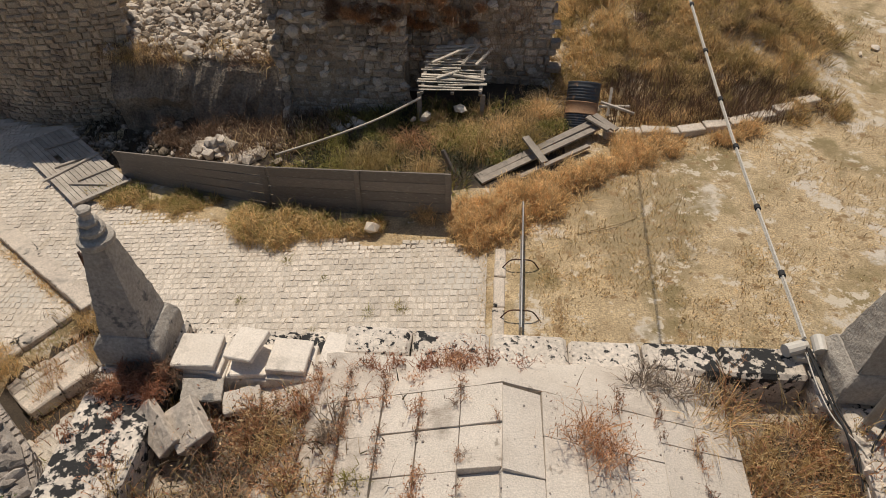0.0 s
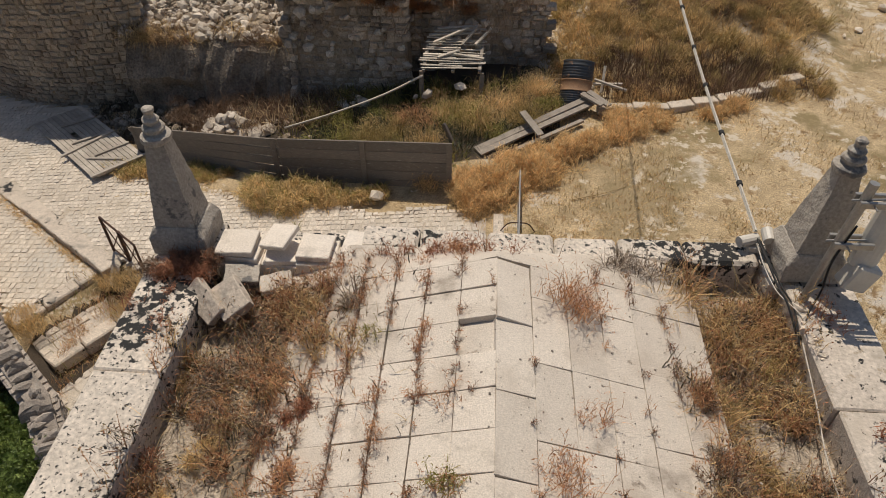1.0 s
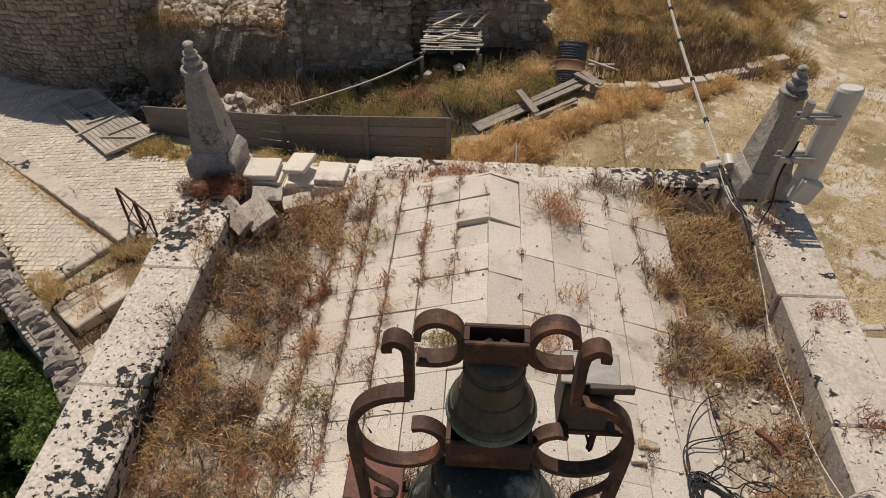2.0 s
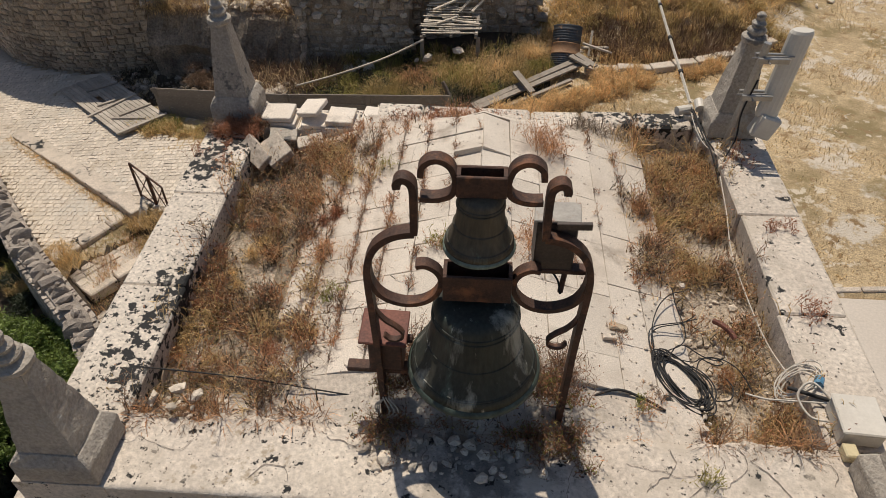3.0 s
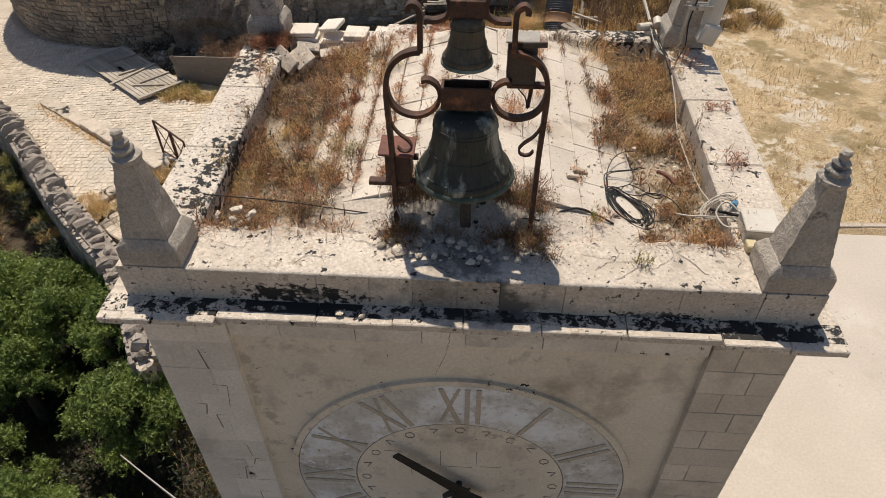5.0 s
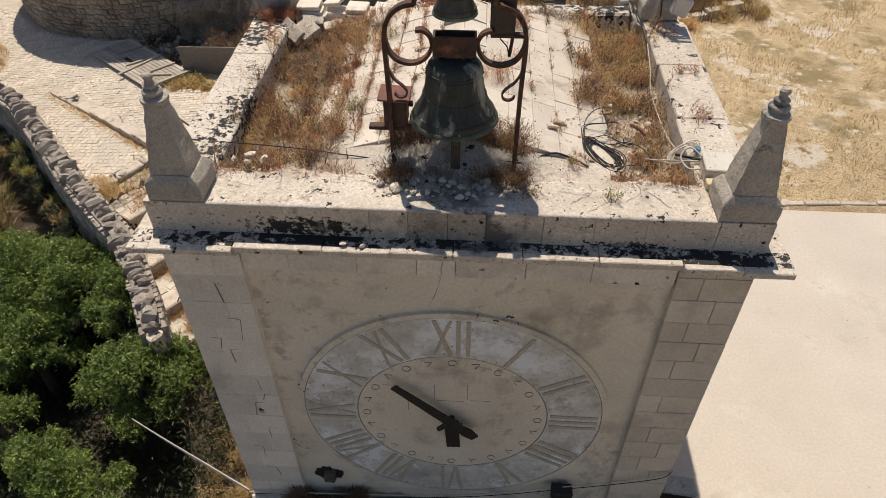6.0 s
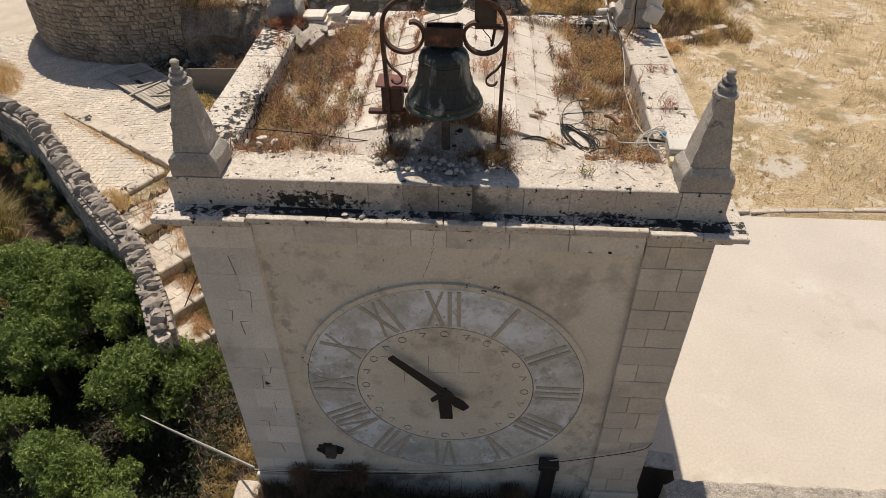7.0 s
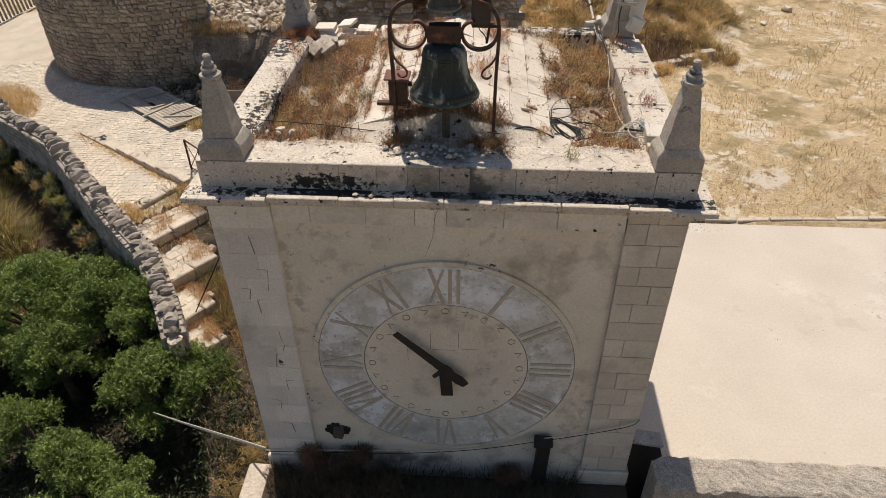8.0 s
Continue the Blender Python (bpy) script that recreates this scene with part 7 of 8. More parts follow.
stuff("large_bushes", [s, t, flecks(sel(h, 0.25), 0.0055, R)], M_RUST, "bushy rust-brown dry plants on the roof slabs", "weeds")
stuff("large_bush_leaves", [flecks(sel(h, 0.25), 0.005, R)], M_SEED, "red-brown leaves of the bushy plants", "weeds")
# dark weeds at the bell's foot, and a thick stand in the north-east corner
C = np.array([(R.uniform(-0.26, 0.66), R.uniform(-0.40, -0.10), 0) for _ in range(90)])
s, t, h = weeds(C, 12, 0.125, 0.025, 0.0038)
stuff("bell_foot_weeds", [s, t], M_TWIG, "dark brown weeds at the foot of the bell frame", "weeds")
stuff("bell_foot_leaves", [flecks(sel(h, 0.3), 0.005, R)], M_SEED, "red-brown leaves at the foot of the bell frame", "weeds")
C = np.array([(R.normal(-0.17, 0.07), R.normal(-0.44, 0.06), 0) for _ in range(22)] + [(R.normal(0.60, 0.08), R.normal(-0.40, 0.10), 0) for _ in range(30)] + [(R.uniform(0.0, 0.5), R.normal(-0.40, 0.04), 0) for _ in range(24)])
s, t, h = weeds(C, 12, 0.11, 0.022, 0.0036)
stuff("post_foot_weeds", [s, t], M_TWIG, "dark dry weeds round the feet of the bell frame", "weeds")
stuff("post_foot_leaves", [flecks(sel(h, 0.5), 0.0055, R)], M_SEED, "red-brown leaves round the feet of the bell frame", "weeds")
stuff("post_foot_litter", [flecks(sel(h, 0.3), 0.0055, R)], M_GREENWEED, "yellow-green leaves round the feet of the bell frame", "weeds")
C = np.array([(R.uniform(1.22, 1.76), R.uniform(1.15, 2.02), 4.27) for _ in range(28)] + [(R.uniform(1.05, 1.30), R.uniform(1.72, 2.10), 4.36) for _ in range(12)])
D = np.array([(R.uniform(-1.36, -0.85) + 0.12 * (k % 2), 0.95 + 0.85 * (k + 0.5) / 34, 4.27) for k in range(34)] + [(R.uniform(-1.38, -0.85), R.uniform(-0.30, 0.35), 4.27) for _ in range(28)])
stuff("gutter_grass", [tussocks(D[::3], 16, 0.25, 0.06, 0.0042, 1.1, 0.5)], M_RUST, "thick rust-brown grass in the west gutter", "grass")
stuff("gutter_grass", [tussocks(D[1::3], 18, 0.23, 0.06, 0.0042, 1.1, 0.5)], M_OLIVE, "olive-brown dead grass in the west gutter", "grass")
stuff("gutter_grass", [tussocks(D[2::3], 18, 0.23, 0.06, 0.0042, 1.1, 0.5)], M_TWIGGREY, "grey dead grass in the west gutter", "grass")
stuff("corner_grass", [tussocks(C[::4], 26, 0.24, 0.07, 0.0045, 1.0, 0.5)], M_RUST, "thick rust-brown grass in the parapet corner", "grass")
stuff("corner_grass", [tussocks(C[2::4], 30, 0.25, 0.07, 0.004, 1.1, 0.5)], M_GOLD, "golden dead grass in the parapet corner", "grass")
stuff("corner_grass", [tussocks(C[1::4], 34, 0.24, 0.07, 0.0045, 1.0, 0.5)], M_STRAW, "thick straw grass in the parapet corner", "grass")
stuff("corner_grass", [tussocks(C[3::4], 20, 0.24, 0.07, 0.0045, 1.0, 0.5)], M_OLIVE, "olive-brown grass in the parapet corner", "grass")
C = np.array([(1.22 + R.normal(0, 0.05), R.uniform(0.5, 1.3), 4.36) for _ in range(26)])
stuff("edge_grass", [tussocks(C[::2], 18, 0.15, 0.05, 0.0038, 1.2, 0.5)], M_RUST, "rust-brown grass along the slabs' edge", "grass")
stuff("edge_grass", [tussocks(C[1::2], 18, 0.17, 0.05, 0.0038, 1.2, 0.5)], M_GOLD, "golden grass along the slabs' edge", "grass")
# dense round clumps in the west gutter and round the obelisk's foot
clump_at = scatter(150, -1.40, -0.55, -0.35, 1.95, lambda x, y: west_band(x, y))
for m, word, pick in ((M_SEED, "red-brown", clump_at[::4]), (M_RUST, "rust-brown", clump_at[1::4]), (M_TWIGGREY, "grey", clump_at[2::4]), (M_STRAW, "straw-coloured", clump_at[3::4])):
    stuff("weed_clump", [puff(x, y, max(z, 4.26), R.uniform(0.05, 0.10), 260, 0.055, 0.0034, 1.0) for x, y, z in pick], m, "dense " + word + " weed clumps in the roof gutter", "weeds")
P = np.repeat(clump_at[1::2], 40, 0) + R.normal(0, 0.05, (len(clump_at[1::2]) * 40, 3)) * [1, 1, 0.6] + [0, 0, 0.07]
stuff("weed_clump_heads", [flecks(P, 0.0055, R)], M_STRAWPALE, "pale dried flower heads on the weed clumps", "weeds")
clump_e = scatter(110, 1.12, 1.78, -0.32, 2.0, lambda x, y: east_band(x, y))
for m, word, pick in ((M_TWIGGREY, "grey-brown", clump_e[::4]), (M_RUST, "rust-brown", clump_e[1::4]), (M_OLIVE, "olive-brown", clump_e[2::4]), (M_STRAW, "straw-coloured", clump_e[3::4])):
    stuff("weed_clump", [puff(x, y, max(z, 4.26), R.uniform(0.05, 0.11), 260, 0.06, 0.0036, 1.0) for x, y, z in pick], m, "dense " + word + " weed clumps along the east parapet", "weeds")
foot = [(R.uniform(-1.72, -1.40), R.uniform(1.84, 2.02), ZP) for _ in range(10)]
stuff("obelisk_foot_bush", [puff(x, y, z, R.uniform(0.05, 0.10), 300, 0.07, 0.0036, 1.3) for x, y, z in foot[::2]], M_TWIG, "dark dry bush at the obelisk's foot", "bush")
stuff("obelisk_foot_bush", [puff(x, y, z, R.uniform(0.05, 0.10), 300, 0.07, 0.0036, 1.3) for x, y, z in foot[1::2]], M_SEED, "red-brown dry bush at the obelisk's foot", "bush")
# dry weeds hanging over the inner edge of the front parapet
C = np.array([(R.uniform(-1.38, -0.45), -0.41 + R.normal(0, 0.03), 4.43) for _ in range(34)] + [(R.uniform(1.2, 1.78), -0.41 + R.normal(0, 0.03), 4.43) for _ in range(20)])
stuff("parapet_edge_weeds", [tussocks(C[::2], 22, 0.13, 0.04, 0.0036, 1.3, 0.6)], M_RUST, "rust-brown weeds hanging over the parapet's inner edge", "weeds")
stuff("parapet_edge_weeds", [tussocks(C[1::2], 22, 0.13, 0.04, 0.0036, 1.3, 0.6)], M_TWIG, "dark brown weeds hanging over the parapet's inner edge", "weeds")
# larger bushes standing on the slabs
big = np.array([(0.62, 1.72, 0), (0.58, 1.62, 0), (0.68, 1.66, 0), (0.50, 0.72, 0), (0.47, 0.62, 0), (0.49, 0.52, 0), (0.60, 0.98, 0), (0.70, 0.96, 0), (-0.02, 0.98, 0), (0.03, 0.60, 0), (-0.02, 0.62, 0), (-0.30, 0.85, 0), (-0.42, 0.50, 0), (-0.20, 1.95, 0), (0.0, 2.02, 0), (-0.05, 2.08, 0), (-0.45, 1.85, 0), (-0.9, 1.75, 0), (-0.95, 1.62, 0), (-0.75, 1.85, 0), (-0.02, -0.30, 0), (0.05, -0.26, 0), (0.40, -0.30, 0), (0.52, -0.28, 0), (0.62, -0.40, 0), (0.95, -0.38, 0), (-0.12, -0.42, 0), (1.0, -0.28, 0)])
s, t, h = weeds(big, 15, 0.10, 0.03, 0.0032)
stuff("dry_bushes", [s, t], M_RUST, "small dry bushes on the roof slabs", "weeds")
stuff("bush_leaves", [flecks(sel(h, 0.22), 0.0048, R)], M_SEED, "red-brown leaves of the small bushes", "weeds")
gb = np.array([(0.03, 0.60, 0), (-0.03, 0.62, 0), (-0.42, 1.45, 0), (-0.6, 0.32, 0), (-0.58, 0.36, 0), (0.60, -0.34, 0), (0.52, -0.30, 0), (1.20, -0.62, 0), (0.98, -0.26, 0), (0.35, -0.28, 0)])
s, t, h = weeds(gb, 14, 0.075, 0.02)
stuff("green_weeds", [s, t, flecks(sel(h, 0.5), 0.006, R)], M_GREENWEED, "yellow-green weeds on the roof", "weeds")
edge = np.array([(2.02 + R.normal(0, 0.05), y, 0) for y in (0.35, 0.42, 1.05, 1.1)] + [(-1.55 + R.normal(0, 0.08), y, 0) for y in (1.5, 1.72, 1.85, 1.9, 1.62)] + [(1.98, 1.75, 0), (1.9, 1.8, 0), (-1.45, 1.95, 0), (-1.5, 1.9, 0)])
s, t, h = weeds(edge, 12, 0.09, 0.03)
stuff("parapet_weeds", [s, t, flecks(sel(h, 0.6), 0.006, R)], M_SEED, "small red-brown weeds on the coping", "weeds")
# weeds along the foot of the north parapet
C = np.array([(x, 2.10 + R.normal(0, 0.03), 0) for x in (-0.42, -0.36, -0.30, -0.18, -0.15, -0.05, 0.02, 0.05, 0.10, 0.16, 0.30, -0.02, -0.12)])
s, t, h = weeds(C, 11, 0.12, 0.02, 0.0034)
stuff("parapet_foot_weeds", [s, t, flecks(sel(h, 0.35), 0.0055, R)], M_SEED, "red-brown weeds along the foot of the north parapet", "weeds")
C = np.array([(R.uniform(0.80, 1.26), R.normal(2.09, 0.035), 0.0) for _ in range(26)])
C[:, 2] = [roof_z(x, y) for x, y, _ in C]
stuff("parapet_foot_tangle", [tussocks(C, 22, 0.13, 0.035, 0.004, 1.4, 0.5)], M_TWIGGREY, "tangle of grey dead stems along the north parapet", "weeds")
# crumbled plaster in the parapet's inner corners
heap = Heap(76)
for x0, x1, y0, y1, n, big in ((-1.42, -0.95, -0.45, -0.22, 130, 0.04), (1.25, 1.78, -0.44, -0.22, 90, 0.03), (1.72, 1.86, 1.45, 1.85, 60, 0.035), (-1.42, -0.7, 1.75, 2.05, 90, 0.03), (1.27, 1.75, -0.2, 0.8, 260, 0.03), (0.95, 1.27, -0.2, 0.7, 40, 0.014)):
    for _ in range(n):
        x, y = heap.rng.uniform(x0, x1), heap.rng.uniform(y0, y1)
        heap.rock((x, y, roof_z(x, y) + 0.004 + (0.06 if abs(y + 0.33) < 0.1 and abs(x) > 1 and abs(x) < 1.4 else 0)), 0.006 + big * heap.rng.random() ** 3)
heap.object("plaster_rubble", M_WHITEROCK, None, "stuff", "crumbled pale plaster in the parapet corners", "rubble")
# rubble bits and dark crumbs on the roof
heap = Heap(77)
for x, y, _ in np.concatenate([cw[::2], ce[::2]]):
    heap.rock((x + heap.rng.gauss(0, 0.06), y + heap.rng.gauss(0, 0.06), roof_z(x, y) + 0.004), 0.008 + 0.03 * heap.rng.random() ** 3)
heap.object("roof_rubble", M_WHITEROCK, None, "stuff", "small pale stones among the roof weeds", "stones")
heap = Heap(78)
for _ in range(1500):
    x, y = heap.rng.uniform(-1.7, 2.1), heap.rng.choice((heap.rng.uniform(-0.78, -0.3), heap.rng.uniform(-0.4, 2.1)))
    if -1.35 < x < 1.75 and y > -0.4 and not -0.9 < x < 1.2:
        continue
    heap.rock((x, y, roof_z(x, y) + 0.002), 0.003 + 0.007 * heap.rng.random() ** 2)
heap.object("roof_crumbs", M_CAPSTONE, None, "stuff", "dark crumbs scattered on the roof", "stones")

# ---------------------------------------------------------------- weeds at the foot of the clock wall, the near-black ones painting its shade
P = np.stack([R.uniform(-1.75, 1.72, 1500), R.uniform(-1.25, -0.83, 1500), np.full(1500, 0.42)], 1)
stuff("ledge_weeds", [blades(P, 0.26, 0.008, 0.9, R), blades(sel(P, 0.5), 0.36, 0.006, 0.7, R)], M_DARKWEED, "weeds growing along the foot of the wall, shade put into their dark colour", "weeds")
P = np.stack([R.uniform(-1.75, -0.2, 500), R.uniform(-1.25, -0.85, 500), np.full(500, 0.42)], 1)
stuff("ledge_weeds", [blades(P, 0.30, 0.006, 0.9, R)], M_TWIG, "dry brown weeds at the foot of the wall", "weeds")

ch = [puff(R.uniform(-1.7, -0.3), R.uniform(-1.15, -0.88), 0.42, R.uniform(0.12, 0.24), 420, 0.12, 0.005) for _ in range(16)]
ch += [puff(R.uniform(-1.3, -0.55), R.uniform(-0.92, -0.85), R.uniform(0.46, 0.80), R.uniform(0.10, 0.20), 420, 0.12, 0.005) for _ in range(16)] + [puff(R.uniform(0.75, 1.12), R.uniform(-0.92, -0.85), R.uniform(0.45, 0.62), R.uniform(0.08, 0.14), 360, 0.10, 0.005) for _ in range(6)]
stuff("ledge_bush", ch, M_TWIG, "dark red-brown bushes at the foot of the clock wall", "bush")
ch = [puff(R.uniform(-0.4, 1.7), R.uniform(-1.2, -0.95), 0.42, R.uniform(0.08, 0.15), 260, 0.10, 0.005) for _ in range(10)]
stuff("ledge_bush", ch, M_DARKWEED, "low bushes at the foot of the clock wall, shade put into their dark colour", "bush")

# ---------------------------------------------------------------- grass of the field and the ditch


def ground_points(n, x0, x1, y0, y1, keep):
    P = np.stack([R.uniform(x0, x1, n), R.uniform(y0, y1, n)], 1)
    k = np.array([keep(x, y) > R.random() for x, y in P])
    P = P[k]
    return np.concatenate([P, np.array([ground_z(x, y) for x, y in P]).reshape(-1, 1)], 1)


def field(x, y):
    if x < 0.5 or y < 4.95:
        return 0
    return smoothstep(0.36, 0.58, patchy(x, y, 0.9, 21.0)) * (0.3 + 0.7 * patchy(x, y, 3.0, 22.0)) * (1 - 0.5 * smoothstep(3.0, 5.5, x))


P = ground_points(80000, 0.5, 11.0, 4.9, 15.5, field)
stuff("field_grass", [blades(P, 0.08, 0.012, 1.3, R)], M_STRAWPALE, "short dry yellow grass of the field", "grass")
C = ground_points(2600, 0.5, 9.0, 4.9, 12.5, lambda x, y: field(x, y) * (1.0 if x < 5 else 0.5))
for m, word, pick in ((M_STRAW, "straw-yellow", C[::3]), (M_OLIVE, "olive-brown", C[1::3]), (M_GOLD, "golden", C[2::3])):
    stuff("field_tufts", [tussocks(pick, 16, 0.10, 0.07, 0.0055, 1.4, 0.4)], m, "low " + word + " tufts on the dry field", "grass")


def mound(x, y):
    bare = 0.75 if 2.4 < x < 5.2 and y < 11.9 + 0.3 * math.sin(x * 2.7) else 0.0
    return (1 - bare) * smoothstep(1.3, 1.9, x) * (1 - smoothstep(5.9, 7.2, x + 0.6 * math.sin(y * 1.7))) * smoothstep(10.75, 11.4, y + 0.25 * math.sin(x * 2.2)) * (0.6 + 0.4 * patchy(x, y, 1.6, 31.0))


C = ground_points(1500, 1.2, 8, 10.7, 16.5, mound)
k = np.array([patchy(x, y, 1.3, 33.0) for x, y, _ in C]) + R.normal(0, 0.08, len(C))
stuff("tall_grass", [tussocks(C[k > 0.47], 50, 0.40, 0.17, 0.012, 1.0, 0.7)], M_STRAW, "tall golden dry grass tussocks on the bank", "grass")
stuff("tall_grass", [tussocks(C[(k <= 0.47) & (k > 0.36)], 50, 0.42, 0.17, 0.012, 1.0, 0.7)], M_OLIVE, "olive dry tussocks in the tall grass", "grass")
stuff("tall_grass", [tussocks(C[k <= 0.36], 45, 0.38, 0.17, 0.012, 1.0, 0.7)], M_TWIG, "brown dead tussocks in the tall grass", "grass")
P = ground_points(420, 1.2, 8, 10.8, 16.5, mound)
for m, word, pick in ((M_STRAW, "golden", P[::2]), (M_OLIVE, "olive", P[1::2])):
    stuff("feathery_grass", [puff(x, y, z + R.uniform(0.0, 0.12), R.uniform(0.16, 0.34), 260, 0.19, 0.011) for x, y, z in pick], m, "feathery heads of " + word + " dry grass on the bank", "grass")

heap = Heap(99)
for x, y, z in ground_points(420, 1.25, 2.3, 11.2, 13.6, lambda x, y: 1.0 if x < 1.95 + 0.3 * math.sin(y * 3) else 0.25):
    heap.rock((x, y, z + 0.03), 0.025 + 0.10 * heap.rng.random() ** 3)
heap.object("debris_slope", M_WHITEROCK, None, "stuff", "pale crumbled debris at the terrace wall's end", "rubble")
P = ground_points(5200, 2.3, 5.4, 10.8, 12.2, lambda x, y: patchy(x, y, 1.2, 88.0) * (1 - smoothstep(11.7, 12.2, y)))
stuff("dark_stems", [blades(P, 0.5, 0.010, 0.7, R, 0.5)], M_TWIG, "dark dead stems behind the stone border", "weeds")
stuff("dark_brush", [puff(R.uniform(2.5, 5.0), R.uniform(11.0, 11.8), 0.45, R.uniform(0.12, 0.26), 260, 0.14, 0.008, 0.8) for _ in range(26)], M_TWIG, "dark brown brush behind the stone border", "brushwood")
for pts, r, name, word in (([(1.55, 7.85, 0.34), (2.07, 8.03, 0.36), (2.51, 8.27, 0.35)], 0.010, "dead_branch", "long thin dead branch lying on the dry grass"), ([(2.41, 8.39, 0.34), (2.43, 8.80, 0.39), (2.53, 9.05, 0.36), (2.61, 9.28, 0.35)], 0.010, "dead_branch", "bent pale dead branch lying on the dry grass")):
    tagged(part(name, tube(bmesh.new(), smooth_line(pts, 6), r, 6, r * 0.5), M_STRAWPALE, None), word, "branch")
tagged(part("fallen_slat", block((2.75, 8.10, 0.31), (3.02, 8.16, 0.345), 0.004, Euler((0, 0, 0.03)).to_matrix()), M_PALEBOARD, None), "short pale slat lying on the dry grass", "slat")
# golden dry bushes by the fence's end and along the planks
GOLD = [(0.14, 8.02, 0.54), (0.42, 8.25, 0.52), (0.02, 8.32, 0.36), (0.18, 7.74, 0.36), (0.80, 8.55, 0.48), (1.15, 8.80, 0.42), (1.55, 9.05, 0.40), (1.95, 9.40, 0.38), (2.4, 9.75, 0.36), (2.8, 10.05, 0.38), (3.3, 10.12, 0.32), (4.3, 10.42, 0.24), (3.0, 10.92, 0.26), (3.6, 11.0, 0.24), (0.6, 8.15, 0.34), (4.7, 10.62, 0.22)]
ch, ch2 = [], []
for x, y, r in GOLD:
    for k in range(4):
        px, py, pr = x + R.normal(0, r * 0.5), y + R.normal(0, r * 0.35), r * R.uniform(0.45, 0.85)
        n = int(520 * (pr / 0.3) ** 2)
        ch.append(puff(px, py, ground_z(px, py), pr, n, 0.19, 0.011, 1.15))
        ch2.append(puff(px, py, ground_z(px, py), pr * 0.8, n // 9, 0.18, 0.009))
stuff("golden_bush", ch, M_GOLD, "golden dry tangled bushes beside the fence", "bush")
stuff("golden_bush_tips", [puff(x + R.normal(0, r * 0.4), y + R.normal(0, r * 0.35), ground_z(x, y) + 0.02, r * R.uniform(0.6, 0.95), int(420 * (r / 0.3) ** 2), 0.17, 0.010, 1.2) for x, y, r in GOLD for _ in range(2)], M_GOLD, "pale tips of the golden bushes", "bush")
C = np.array([(x + R.normal(0, r * 0.55), y - r * 0.1 + R.normal(0, r * 0.35), 0.0) for x, y, r in GOLD for _ in range(5 if x < 2.0 else 2)])
C[:, 2] = [ground_z(x, y) for x, y, _ in C]
stuff("golden_bush_stalks", [tussocks(C, 30, 0.34, 0.12, 0.011, 1.2, 0.8)], M_GOLD, "long golden stalks bending out of the bushes", "bush")
stuff("golden_bush_twigs", ch2, M_TWIG, "brown twigs in the golden bushes", "bush")
FRONT = [(-3.3, 8.30, 0.50), (-2.9, 8.22, 0.48), (-3.55, 8.42, 0.38), (-2.45, 8.15, 0.38), (-2.0, 8.1, 0.29), (-3.15, 8.0, 0.38), (-4.6, 8.85, 0.26), (-5.3, 9.1, 0.29), (-5.8, 9.25, 0.34), (-6.3, 9.3, 0.31), (-4.9, 8.75, 0.24), (-6.6, 9.1, 0.24), (-5.5, 8.95, 0.24), (-1.5, 8.15, 0.17)]
ch, ch2 = [], []
for i, (x, y, r) in enumerate(FRONT):
    for k in range(3):
        px, py, pr = x + R.normal(0, r * 0.5), y + R.normal(0, r * 0.35), r * R.uniform(0.6, 1.0)
        n = int(480 * (pr / 0.3) ** 2) + 70
        flat = 1.05 if x > -3.8 else 0.5
        px += R.normal(0, 0.18) if x < -3.8 else 0
        ch.append(puff(px, py, street(px, py) - 0.02, pr, n if x > -3.8 else n // 2, 0.19, 0.011, flat))
        ch2.append(puff(px, py + 0.08, street(px, py) - 0.02, pr * 1.05, n // 3, 0.22, 0.010, flat * 0.8))
stuff("fence_bush", ch, M_STRAW, "straw-yellow bushes in front of the board fence", "bush")
stuff("fence_bush_green", ch2, M_GREENWEED, "olive green stalks in the bushes by the fence", "bush")


def ditch(x, y):
    if not (-3.9 < x < 1.8 and 8.6 < y < 11.6) or y < 8.25 + 0.18 * max(0, -x - 0.4) + 0.25 or (x > -0.3 and y < 9.35 + 0.72 * x):
        return 0
    return (0.25 + 0.75 * patchy(x, y, 1.4, 41.0)) * smoothstep(-4.0, -2.6, x)


P = ground_points(120, -3.7, 1.6, 8.8, 11.5, ditch)
# The near-black third also paints the dark voids between the ditch weeds.
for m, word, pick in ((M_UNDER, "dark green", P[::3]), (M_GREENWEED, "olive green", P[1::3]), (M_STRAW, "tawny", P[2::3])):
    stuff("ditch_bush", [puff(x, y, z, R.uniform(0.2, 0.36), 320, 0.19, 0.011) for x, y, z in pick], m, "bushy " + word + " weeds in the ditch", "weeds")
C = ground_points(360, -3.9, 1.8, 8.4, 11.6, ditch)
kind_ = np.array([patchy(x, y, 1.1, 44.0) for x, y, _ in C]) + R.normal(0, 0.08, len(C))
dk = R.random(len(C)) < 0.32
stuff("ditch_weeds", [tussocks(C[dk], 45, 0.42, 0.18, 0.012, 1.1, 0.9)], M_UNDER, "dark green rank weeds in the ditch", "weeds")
stuff("ditch_grass", [tussocks(C[(kind_ < 0.66) & ~dk], 50, 0.40, 0.17, 0.012, 1.1, 0.9)], M_GREENWEED, "rank olive grass in the ditch", "grass")
stuff("ditch_grass", [tussocks(C[(kind_ >= 0.66) & ~dk], 60, 0.42, 0.18, 0.012, 1.2, 1.0)], M_STRAW, "tawny dry grass in the ditch", "grass")
